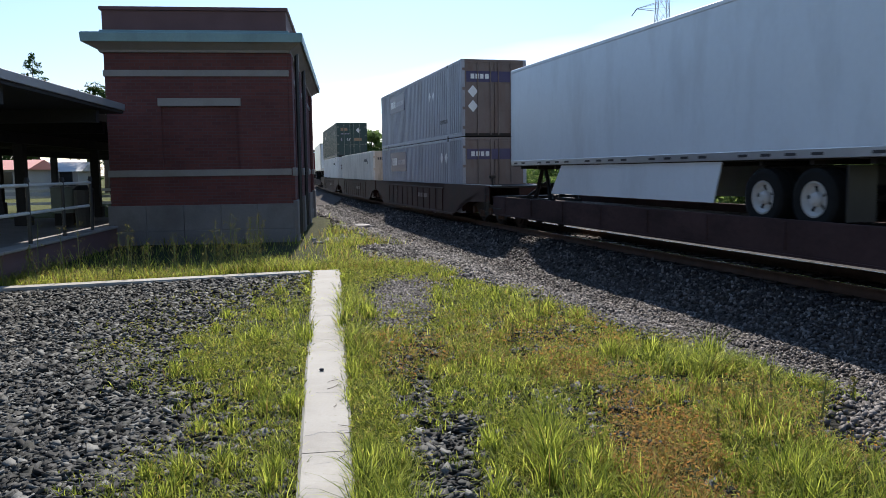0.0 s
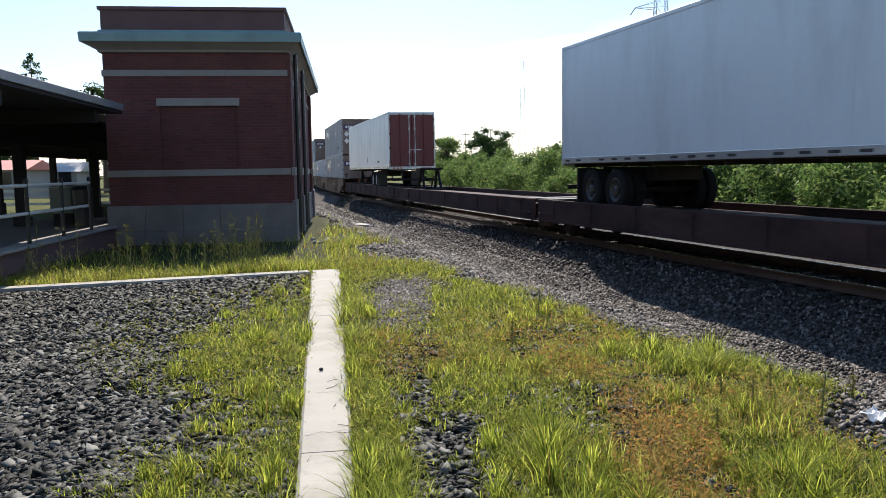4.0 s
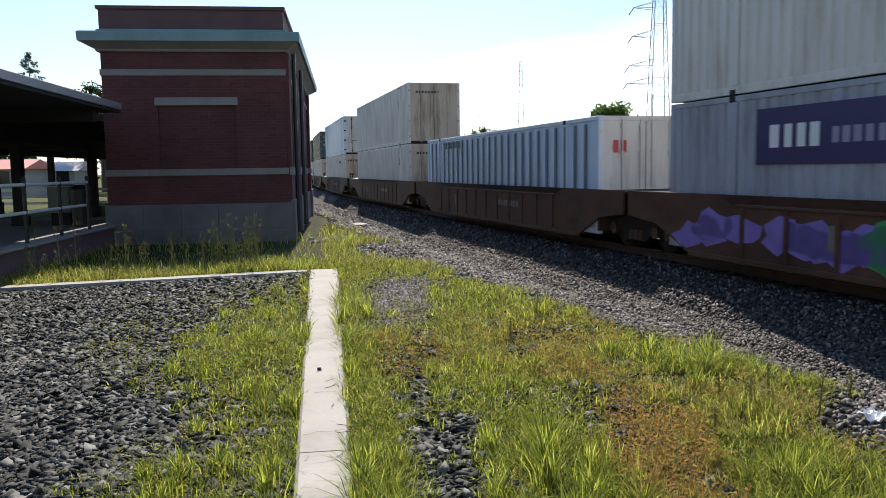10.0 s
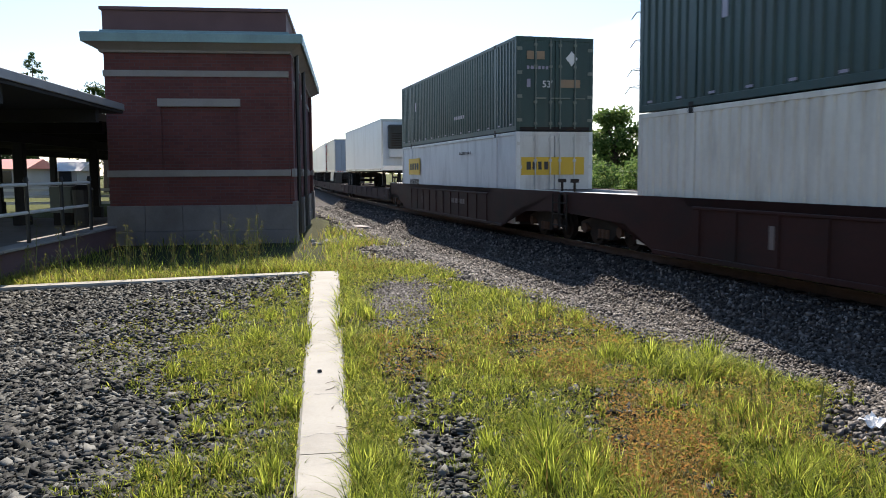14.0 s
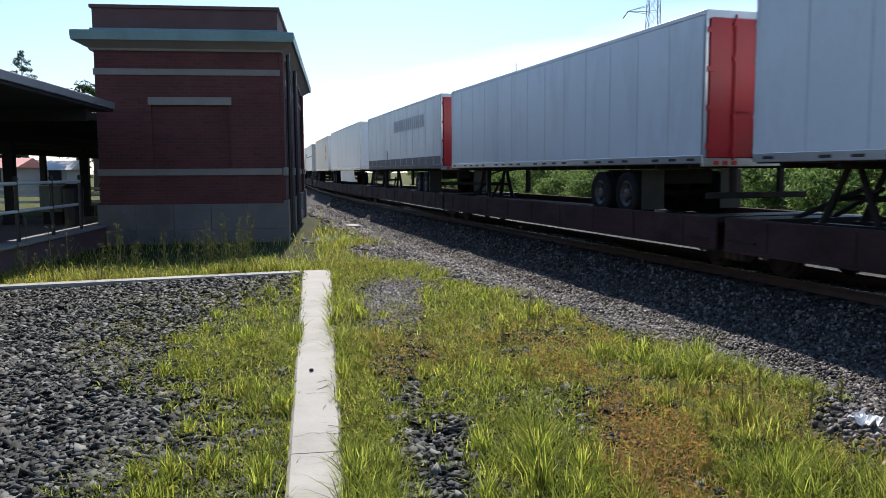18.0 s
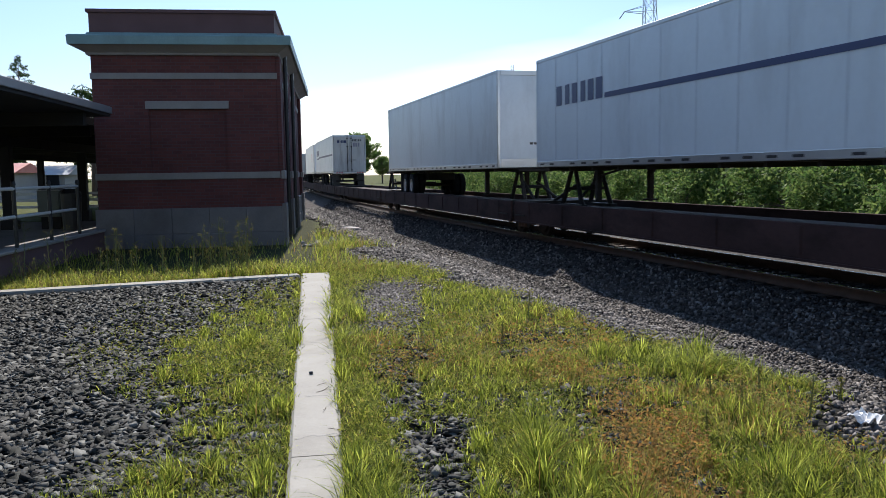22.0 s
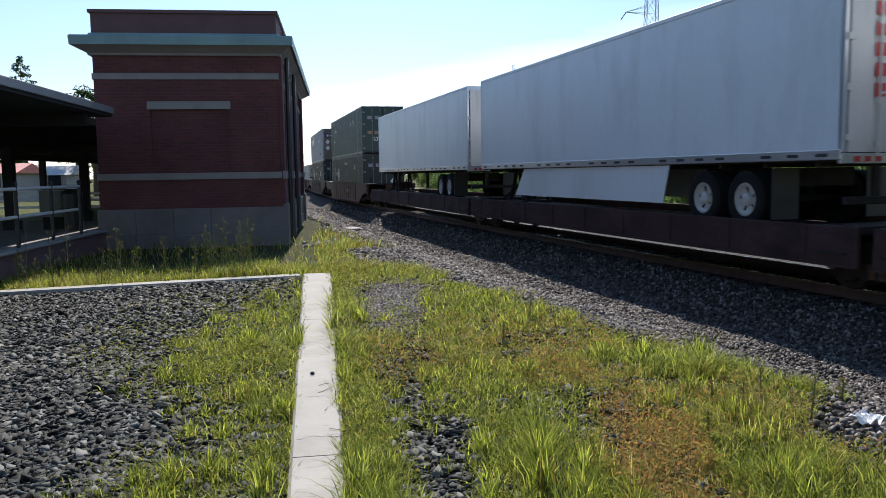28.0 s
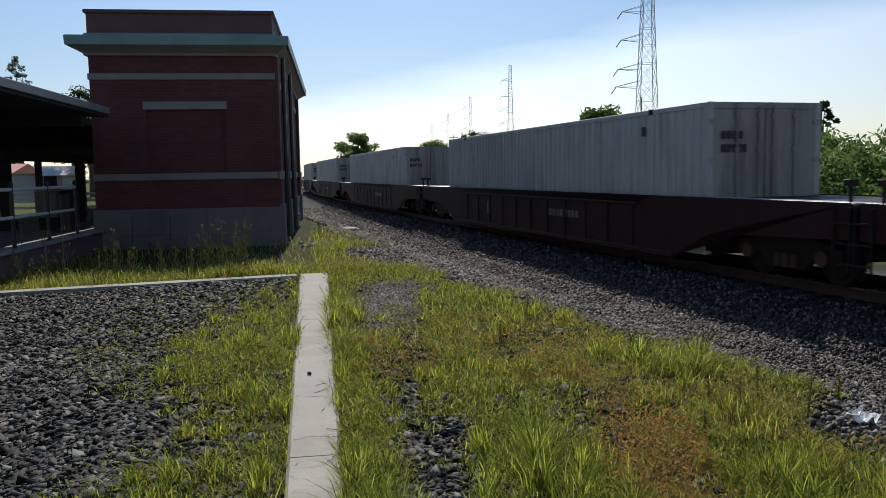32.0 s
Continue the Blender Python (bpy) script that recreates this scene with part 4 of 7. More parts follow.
def container(label, paint, door_paint, marks=None, length=16.154, pitch=0.28, depth=0.038, rods=None):
    c = thing("shipping_container", label, "container", "intermodal containers")
    h, hl = 2.896, length / 2
    for s in (-1, 1):
        part("side_panel", corrugated("side_panel", length - 0.3, 0.16, h - 0.1, depth, pitch, paint, s * (HW - 0.045), s), None, c)
        x0, x1 = sorted((s * HW, s * (HW - 0.075)))
        box_part("top_rail", (x0, x1, -hl + 0.1, hl - 0.1, h - 0.11, h - 0.005), paint, c, 0.01)
        box_part("bottom_rail", (x0, x1, -hl + 0.1, hl - 0.1, 0.02, 0.17), paint, c, 0.01)
        for y in (-6.10, 6.10):
            box_part("side_post", (x0, x1, y - 0.13, y + 0.13, 0.171, h - 0.111), paint, c, 0.01)
        for y in (-hl, hl):
            y0, y1 = sorted((y, y - math.copysign(0.16, y)))
            box_part("corner_post", (x0 if s < 0 else x0 - 0.06, x1 + 0.06 if s < 0 else x1, y0, y1, 0.02, h - 0.004), paint, c, 0.012)
        for y in (-6.10, 6.10):
            for z0, z1 in ((-0.0, 0.11), (h - 0.115, h + 0.001)):
                xa, xb = sorted((s * (HW + 0.004), s * (HW - 0.16)))
                box_part("corner_casting", (xa, xb, y - 0.089, y + 0.089, z0, z1), STEEL_DARK, c, 0.008)
    box_part("roof", (-HW + 0.05, HW - 0.05, -hl + 0.05, hl - 0.05, h - 0.06, h - 0.02), paint, c)
    box_part("floor", (-HW + 0.05, HW - 0.05, -hl + 0.05, hl - 0.05, 0.03, 0.15), STEEL_DARK, c)
    box_part("front_wall", (-HW + 0.08, HW - 0.08, hl - 0.06, hl - 0.01, 0.15, h - 0.07), paint, c)
    box_part("door_header", (-HW + 0.1, HW - 0.1, -hl + 0.004, -hl + 0.14, h - 0.13, h - 0.006), door_paint, c, 0.008)
    box_part("door_sill", (-HW + 0.1, HW - 0.1, -hl + 0.004, -hl + 0.14, 0.022, 0.14), STEEL_DARK, c, 0.008)
    box_part("door_backing", (-HW + 0.1, HW - 0.1, -hl + 0.09, -hl + 0.13, 0.14, h - 0.13), STEEL_DARK, c)
    doors(c, door_paint, -hl + 0.06, 0.0, h, 4, rods or door_paint, rods)
    side, end = -HW - 0.004, -hl + 0.0
    for mk in marks or []:
        k = mk[0]
        if k == "panel":       # coloured name panel with plain bars: y0, y1, z0, z1, panel colour, bar colour
            _, y0, y1, z0, z1, pm, bmz = mk
            p = box_part("name_panel", (side - 0.012, side, y0, y1, z0, z1), pm, c, 0, "coloured name panel")
            w = y1 - y0
            bars(p, "lettering", bmz, side - 0.012, y0 + (0.6 if pm is PURPLE else 0.1) * w, y1 - 0.07 * w, z0 + (z1 - z0) * 0.3, z0 + (z1 - z0) * 0.7, 4)
            if pm is PURPLE:
                bars(p, "lettering", DECAL_GREY, side - 0.012, y0 + 0.08 * w, y0 + 0.55 * w, z0 + (z1 - z0) * 0.34, z0 + (z1 - z0) * 0.6, 8)
        elif k == "endpanel":
            _, x0, x1, z0, z1, pm, bmz = mk
            p = box_part("name_panel", (x0, x1, end - 0.012, end + 0.0095, z0, z1), pm, c, 0, "coloured name panel")
            bars(p, "lettering", bmz, end - 0.012, x0 + 0.08 * (x1 - x0), x0 + 0.45 * (x1 - x0), z0 + (z1 - z0) * 0.3, z0 + (z1 - z0) * 0.75, 4, "end")
        elif k == "bars":
            bars(c, "marking", mk[7] if len(mk) > 7 else DECAL_BLACK, side, mk[1], mk[2], mk[3], mk[4], mk[5])
        elif k == "endbars":
            bars(c, "marking", mk[6], end - 0.02, mk[1], mk[2], mk[3], mk[4], mk[5], "end")
        elif k == "diamond":
            diamond(c, DECAL_WHITE, "side", side, mk[1], mk[2], mk[3])
        elif k == "enddiamond":
            diamond(c, DECAL_WHITE, "end", end, mk[1], mk[2], mk[3])
        elif k == "text":
            lettering(c, mk[1], mk[4], mk[5], "side", side - 0.003, mk[2], mk[3])
        elif k == "endtext":
            lettering(c, mk[1], mk[4], mk[5], "end", end - 0.02, mk[2], mk[3])
        elif k == "stripes":   # painted upright stripes
            for i in range(mk[3]):
                y = mk[1] + (mk[2] - mk[1]) * i / (mk[3] - 1)
                box_part("stripe", (side - 0.006, side + 0.02, y - 0.06, y + 0.06, 0.18, 2.72), mk[4], c, 0, "dark blue-grey upright stripe")
        elif k == "patch":
            box_part("repair_patch", (side - 0.008, side, mk[1], mk[2], mk[3], mk[4]), mk[5], c, 0, "riveted repair patch")
        elif k == "bottomlights":
            for i in range(mk[3]):
                y = mk[1] + (mk[2] - mk[1]) * i / (mk[3] - 1)
                box_part("slot", (side - 0.005, side, y - 0.09, y + 0.09, 0.2, 0.25), mk[4], c)
    return c


def wheel_meshes():
    bm = bmesh.new()
    prof = [(-0.07, 0.10), (-0.07, 0.30), (-0.02, 0.33), (-0.02, 0.42), (0.07, 0.425), (0.085, 0.45), (0.10, 0.45), (0.10, 0.30), (0.05, 0.28), (0.05, 0.10)]
    seg = 20
    ring = [[bm.verts.new((x, r * math.cos(2 * math.pi * k / seg), r * math.sin(2 * math.pi * k / seg))) for k in range(seg)] for x, r in prof]
    for i in range(len(prof)):
        a, b = ring[i], ring[(i + 1) % len(prof)]
        for k in range(seg):
            bm.faces.new((a[k], a[(k + 1) % seg], b[(k + 1) % seg], b[k]))
    bmesh.ops.recalc_face_normals(bm, faces=bm.faces)
    return mesh_of(bm, "wheel", STEEL_DARK)


WHEEL = wheel_meshes()


def truck(root, y):
    """A two-axle bogie with side frames, springs, wheels and bearing caps."""
    if "truck" not in CACHE:
        bm = bmesh.new()
        bm_box(bm, -0.95, 0.95, -0.22, 0.22, 0.42, 0.66, 0.03)
        CACHE["truck"] = mesh_of(bm, "truck", STEEL_DARK)
        bm = bmesh.new()
        pts = [(-1.25, 0.38), (-1.05, 0.36), (-0.75, 0.50), (-0.42, 0.22), (0.42, 0.22), (0.75, 0.50), (1.05, 0.36), (1.25, 0.38), (1.22, 0.60), (0.95, 0.66), (0.4, 0.78), (-0.4, 0.78), (-0.95, 0.66), (-1.22, 0.60)]
        bm_prism(bm, pts, -0.06, 0.06)
        bmesh.ops.triangulate(bm, faces=[f for f in bm.faces if len(f.verts) > 4])
        bmesh.ops.recalc_face_normals(bm, faces=bm.faces)
        CACHE["side_frame"] = mesh_of(bm, "side_frame", STEEL_DARK)
        bm = bmesh.new()
        bm_cyl(bm, (0, 0, 0.24), (0, 0, 0.46), 0.075, 10)
        CACHE["spring"] = mesh_of(bm, "spring", RAIL_RUST)
        bm = bmesh.new()
        bm_cyl(bm, (-0.8, 0, 0), (0.8, 0, 0), 0.08, 10)
        CACHE["axle"] = mesh_of(bm, "axle", STEEL_DARK)
        bm = bmesh.new()
        bm_cyl(bm, (-0.07, 0, 0), (0.07, 0, 0), 0.13, 12, 0.10)
        CACHE["bearing_cap"] = mesh_of(bm, "bearing_cap", RAIL_RUST)
    t = part("bogie", CACHE["truck"], None, root, "", (0, y, 0))
    for s in (-1, 1):
        part("side_frame", CACHE["side_frame"], None, t, "", (s * 1.02, 0, 0))
        for a in (-0.2, 0, 0.2):
            part("spring", CACHE["spring"], None, t, "", (s * 1.06, a, 0))
        for a in (-0.89, 0.89):
            w = part("wheel", WHEEL, None, t, "", (s * 0.77, a, 0.43))
            if s > 0:
                w.rotation_euler = (0, 0, math.pi)
            part("bearing_cap", CACHE["bearing_cap"], None, t, "", (s * 1.1, a, 0.45))
    for a in (-0.89, 0.89):
        part("axle", CACHE["axle"], None, t, "", (0, a, 0.43))
    return t


def well_car(paint, near_gap, far_gap, far_truck, near_truck, label, graffiti=False):
    """One well: container 16.15 m between its bulkheads; gaps to the car ends, with or without the bogie there."""
    c = thing("well_car", label, "railcar", "well cars")
    hl = 8.077
    for s in (-1, 1):
        bm = bmesh.new()
        # low side along the well, deeper plates over the ends
        b, e0, e1 = hl - 0.9, hl + near_gap - 0.1, hl + far_gap - 0.1
        pts = [(-b, 0.18), (b, 0.18), (hl + 0.3, 0.70), (e1, 0.82), (e1, 1.36), (hl - 1.75, 1.36), (hl - 2.3, 1.14), (-hl + 2.3, 1.14), (-hl + 1.75, 1.36), (-e0, 1.36), (-e0, 0.82), (-hl - 0.3, 0.70)]
        x0, x1 = sorted((s * 1.36, s * 1.42))
        bm_prism(bm, pts, x0, x1)
        bmesh.ops.triangulate(bm, faces=[f for f in bm.faces if len(f.verts) > 4])
        bmesh.ops.recalc_face_normals(bm, faces=bm.faces)
        sd = part("well_side", bm, paint, c)
        x0, x1 = sorted((s * 1.33, s * 1.45))
        box_part("top_chord", (x0, x1, -hl + 2.32, hl - 2.32, 1.142, 1.20), paint, sd, 0.01)
        box_part("bottom_chord", (x0, x1, -hl + 0.9, hl - 0.9, 0.14, 0.24), paint, sd, 0.01)
        for i in range(11):
            y = -hl + 2.5 + i * (2 * hl - 5.0) / 10
            xa, xb = sorted((s * 1.421, s * 1.445))
            box_part("stake", (xa, xb, y - 0.05, y + 0.05, 0.242, 1.14), paint, sd)
        if s < 0:
            bars(sd, "marking", DECAL_DIM, -1.424, -3.0, -1.2, 0.72, 0.90, 8)
            box_part("plate", (-1.43, -1.4235, 3.3, 3.55, 0.55, 0.95), DECAL_DIM, sd, 0, "small stencilled panel")
    for s, gap, trk in ((-1, near_gap, near_truck), (1, far_gap, far_truck)):
        y0 = s * (hl + 0.02)
        y1 = s * (hl + gap)
        a, b = sorted((y0, y1))
        dk = box_part("end_platform", (-1.34, 1.34, a, b, 1.27, 1.335), STEEL_DARK, c, 0.008)
        if gap > 2:
            box_part("walkway", (-1.32, -0.95, a + 0.05, b - 0.05, 1.337, 1.36), GALV, dk, 0.005, "bright steel walkway grating")
        box_part("end_sill", (-0.35, 0.35, a, b, 0.66, 1.268), paint, dk, 0.01)
        box_part("end_frame", (-0.55, 0.55, *sorted((s * (hl + 0.12), s * (hl + 0.66))), 0.22, 0.658), STEEL_DARK, dk, 0.01)
        box_part("bulkhead", (-1.32, 1.32, *sorted((y0, y0 + s * 0.10)), 0.35, 1.265), paint, dk)
        if gap > 2:
            ladder = bmesh.new()
            yy = y1 - s * 0.35
            for z in (0.45, 0.75, 1.05):
                bm_box(ladder, -1.47, -1.44, *sorted((yy, yy + s * 0.4)), z, z + 0.03)
            bm_box(ladder, -1.47, -1.44, yy - 0.015, yy + 0.015, 0.35, 1.3)
            bm_box(ladder, -1.47, -1.44, yy + s * 0.4 - 0.015, yy + s * 0.4 + 0.015, 0.35, 1.3)
            part("ladder", ladder, STEEL_DARK, dk)
            # short grab post at the end
            bm = bmesh.new()
            bm_cyl(bm, (-1.2, y1 - s * 0.3, 1.33), (-1.2, y1 - s * 0.3, 1.66), 0.035, 6)
            bm_box(bm, -1.3, -1.1, y1 - s * 0.3 - 0.06, y1 - s * 0.3 + 0.06, 1.60, 1.70, 0.01)
            part("grab_post", bm, STEEL_DARK, dk)
            bm = bmesh.new()
            bm_box(bm, -0.12, 0.12, *sorted((y1, y1 + s * 0.12)), 0.72, 0.98, 0.02)
            part("coupler", bm, STEEL_DARK, dk)
        if trk:
            truck(c, s * (hl + (1.65 if gap < 2 else 1.9)))
    if graffiti:
        rnd = random.Random(7)
        for i in range(22):
            bm = bmesh.new()
            y, z = rnd.uniform(1.2, 7.3), rnd.uniform(0.5, 0.95)
            n = 9
            top = [bm.verts.new((-1.4245, y + rnd.uniform(0.35, 0.7) * math.cos(6.283 * k / n), z + rnd.uniform(0.15, 0.36) * math.sin(6.283 * k / n))) for k in range(n)]
            bm.faces.new(top[::-1])
            part("graffiti", bm, GRAFFITI_B if y < 2.4 else GRAFFITI_A, c, "sprayed paint shape")
    return c


def trailer(label, paint, end_paint, length=16.15, rear_near=True, marks=None, skirt=False, height=4.11, seams=1.22, lower_band=None, reefer=False, rivets=True, tandem=2.2, skirt_from=None, rims=False):
    """A road trailer standing on its wheels. Its leading end shows doors (rear_near) or its nose."""
    t = thing("semi_trailer", label, "trailer", "road trailers on flatcars")
    hl, z0, h = length / 2, 1.16, height
    d = 1 if rear_near else -1          # rear lies towards -y when d is 1

    def yy(a):                          # metres ahead of the rear end
        return -d * hl + d * a

    def span(a, b):
        return tuple(sorted((yy(a), yy(b))))
    n = max(3, round(length / seams))
    for s in (-1, 1):
        x0, x1 = sorted((s * HW, s * (HW - 0.03)))
        for i in range(n):
            ya, yb = -hl + i * length / n, -hl + (i + 1) * length / n
            box_part("side_sheet", (x0, x1, ya + 0.002, yb - 0.002, z0 + 0.16, h - 0.10), paint, t)
            if i and rivets:
                xa, xb = sorted((s * (HW + 0.001), s * (HW + 0.006)))
                box_part("seam_strip", (xa, xb, ya - 0.02, ya + 0.02, z0 + 0.18, h - 0.12), SEAM, t)
        xa, xb = sorted((s * (HW + 0.012), s * (HW - 0.05)))
        box_part("top_rail", (xa, xb, -hl + 0.02, hl - 0.02, h - 0.098, h), paint, t, 0.015)
        br = box_part("bottom_rail", (xa, xb, -hl + 0.02, hl - 0.02, z0, z0 + 0.158), lower_band or ALU, t, 0.01)
        if lower_band:
            box_part("scuff_band", (*sorted((s * (HW + 0.001), s * (HW + 0.004))), -hl + 0.1, hl - 0.1, z0 + 0.162, z0 + 0.5), lower_band, t, 0, "dark scuffed lower band")
        m = int(length / 0.62)
        for i in range(m):
            y = -hl + 0.4 + i * (length - 0.8) / (m - 1)
            if (i * 7) % 5 != 1:
                xq, xr = sorted((s * (HW + 0.0125), s * (HW + 0.0165)))
                box_part("reflector", (xq, xr, y - 0.13, y + 0.13, z0 + 0.05, z0 + 0.10), DECAL_BLACK if s < 0 else DECAL_RED, br)
    box_part("roof", (-HW + 0.03, HW - 0.03, -hl + 0.03, hl - 0.03, h - 0.03, h - 0.008), ALU, t)
    box_part("floor", (-HW + 0.06, HW - 0.06, -hl + 0.03, hl - 0.03, z0 - 0.02, z0 + 0.12), STEEL_DARK, t)
    m = int(length / 1.2)
    for i in range(m):
        y = -hl + 0.6 + i * (length - 1.2) / (m - 1)
        box_part("cross_member", (-HW + 0.1, HW - 0.1, y - 0.04, y + 0.04, z0 - 0.10, z0 - 0.021), STEEL_DARK, t)
    # rear
    ya, yb = span(0, 0.09)
    box_part("rear_frame", (-HW, HW, ya, yb, h - 0.16, h - 0.003), paint, t, 0.01)
    box_part("rear_sill", (-HW, HW, ya, yb, z0 - 0.06, z0 + 0.10), ALU, t, 0.01)
    for s in (-1, 1):
        xa, xb = sorted((s * HW, s * (HW - 0.07)))
        box_part("rear_post", (xa, xb, ya, yb, z0 + 0.101, h - 0.161), ALU, t, 0.01)
    if rear_near:
        doors(t, end_paint, -hl + 0.05, z0 - 0.02, h, 4, ALU if end_paint in (DOOR_RED, DOOR_MAROON) else STEEL_DARK)
        for s in (-1, 1):
            for k in (0.55, 0.75, 0.95):
                box_part("tail_lamp", tuple(sorted((s * k, s * (k + 0.12)))) + (-hl - 0.008, -hl + 0.0, z0 - 0.03, z0 + 0.05), DECAL_RED, t)
    else:
        ya, yb = span(0.05, 0.1)
        box_part("rear_doors", (-HW + 0.07, HW - 0.07, ya, yb, z0 + 0.1, h - 0.16), end_paint, t)
    bm = bmesh.new()
    for s in (-1, 1):
        bm_box(bm, s * 0.55 - 0.05, s * 0.55 + 0.05, *span(0.05, 0.15), 0.52, z0 - 0.06)
    bm_box(bm, -1.15, 1.15, *span(0.03, 0.13), 0.48, 0.60, 0.01)
    part("rear_guard", bm, STEEL_DARK, t)
    # nose
    ya, yb = span(length - 0.06, length)
    nose = box_part("nose_wall", (-HW + 0.02, HW - 0.02, ya, yb, z0 + 0.02, h - 0.02), end_paint if not rear_near else paint, t, 0.02)
    for s in (-1, 1):
        xa, xb = sorted((s * (HW + 0.008), s * (HW - 0.10)))
        box_part("nose_post", (xa, xb, *span(length - 0.10, length + 0.012), z0 + 0.02, h - 0.01), ALU if not rear_near else paint, nose, 0.025)
    box_part("nose_rail", (-HW + 0.1, HW - 0.1, *span(length - 0.02, length + 0.014), h - 0.16, h - 0.01), ALU if not rear_near else paint, nose, 0.01)
    box_part("kick_plate", (-HW + 0.1, HW - 0.1, *span(length - 0.02, length + 0.010), z0 + 0.02, z0 + 0.30), ALU, nose, 0.005)
    if not rear_near:
        bars(nose, "marking", DECAL_BLACK, -hl - 0.012, -0.2, 0.5, z0 + 0.75, z0 + 0.82, 5, "end")
        for k in range(3):
            box_part("connector", (0.62 + k * 0.16, 0.70 + k * 0.16, -hl - 0.05, -hl - 0.011, z0 + 0.62, z0 + 0.72), PAINT_BLACK, nose, 0.01)
    if reefer:
        u = box_part("cooling_unit", (-0.95, 0.95, *span(length + 0.015, length + 0.5), z0 + 1.25, h - 0.35), PAINT_BLACK, t, 0.06, "black refrigeration unit")
        box_part("unit_panel", (-0.9, 0.9, *span(length + 0.015, length + 0.45), z0 + 0.75, z0 + 1.24), DECAL_WHITE, u, 0.04)
        for k in range(6):
            box_part("grille_slat", (-0.8, 0.8, *span(length + 0.5, length + 0.515), z0 + 1.4 + k * 0.13, z0 + 1.46 + k * 0.13), STEEL_DARK, u)
    # running gear
    box_part("suspension", (-0.62, 0.62, *span(tandem - 1.2, tandem + 1.4), 0.72, z0 - 0.105), STEEL_DARK, t, 0.02)
    if "tyre" not in CACHE:
        bm = bmesh.new()
        seg, prof = 24, [(-0.13, 0.30), (-0.135, 0.44), (-0.10, 0.505), (0.10, 0.505), (0.135, 0.44), (0.13, 0.30)]
        ring = [[bm.verts.new((x, r * math.cos(2 * math.pi * k / seg), r * math.sin(2 * math.pi * k / seg))) for k in range(seg)] for x, r in prof]
        for i in range(len(prof)):
            a, b = ring[i], ring[(i + 1) % len(prof)]
            for k in range(seg):
                bm.faces.new((a[k], a[(k + 1) % seg], b[(k + 1) % seg], b[k]))
        bmesh.ops.recalc_face_normals(bm, faces=bm.faces)
        CACHE["tyre"] = mesh_of(bm, "tyre", RUBBER)
        bm = bmesh.new()
        seg, prof = 20, [(-0.11, 0.302), (-0.12, 0.27), (-0.05, 0.22), (-0.03, 0.12), (-0.10, 0.11), (-0.13, 0.06)]
        ring = [[bm.verts.new((x, r * math.cos(2 * math.pi * k / seg), r * math.sin(2 * math.pi * k / seg))) for k in range(seg)] for x, r in prof]
        for i in range(len(prof) - 1):
            a, b = ring[i], ring[i + 1]
            for k in range(seg):
                if i == 2 and k % 4 == 0:
                    continue
                bm.faces.new((a[k], b[k], b[(k + 1) % seg], a[(k + 1) % seg]))
        bm.faces.new(ring[-1])
        CACHE["rim"] = mesh_of(bm, "rim", RIM_WHITE)
        CACHE["dark_rim"] = CACHE["rim"].copy()
        CACHE["dark_rim"].materials[0] = RIM_DARK
        bm = bmesh.new()
        bm_cyl(bm, (0.0, 0, 0), (0.1, 0, 0), 0.29, 16)
        CACHE["drum"] = mesh_of(bm, "brake_drum", RUBBER)
    for a in (tandem - 0.62, tandem + 0.62):
        for x in (-1.12, -0.82, 0.82, 1.12):
            w = part("tyre", CACHE["tyre"], None, t, "", (x, yy(a), 0.506))
            if abs(x) > 1:
                r = part("rim", CACHE["rim" if rims else "dark_rim"], None, w, "white steel rim" if rims else "")
                part("brake_drum", CACHE["drum"], None, w).rotation_euler = (0, 0, math.pi if x > 0 else 0)
                if x > 0:
                    r.rotation_euler = (0, 0, math.pi)
        bm = bmesh.new()
        bm_cyl(bm, (-0.95, yy(a), 0.506), (0.95, yy(a), 0.506), 0.07, 8)
        part("axle", bm, STEEL_DARK, t)
    for s in (-1, 1):
        box_part("mud_flap", (*sorted((s * 0.72, s * 1.26)), *span(tandem - 1.36, tandem - 1.33), 0.18, z0 - 0.11), PAINT_BLACK, t)
        bm = bmesh.new()
        ly = yy(length - 2.6)
        bm_box(bm, s * 0.75 - 0.07, s * 0.75 + 0.07, ly - 0.07, ly + 0.07, 0.30, z0 - 0.03, 0.01)
        bm_box(bm, s * 0.75 - 0.13, s * 0.75 + 0.13, ly - 0.14, ly + 0.14, 0.26, 0.30)
        bm_cyl(bm, (s * 0.75, ly, 0.9), (s * 0.4, ly + d * -0.9, z0 - 0.03), 0.03, 6)
        part("landing_leg", bm, STEEL_DARK, t)
        if skirt:
            bm = bmesh.new()
            a, b = yy(skirt_from or tandem + 1.8), yy(length - 3.6)
            e = yy(length - 2.9)
            b = b if (b - a) * d > 0.4 else yy(length - 2.0)
            pts = [(a + d * 0.25, 0.36), (e, 0.36), (b, z0 - 0.01), (a, z0 - 0.01)]
            if d < 0:
                pts = pts[::-1]
            bm_prism(bm, pts, s * 1.22 - 0.012, s * 1.22 + 0.012)
            bmesh.ops.recalc_face_normals(bm, faces=bm.faces)
            part("side_skirt", bm, paint, t, "smooth aerodynamic side skirt")
    side, end = -HW - 0.013, -hl - 0.016
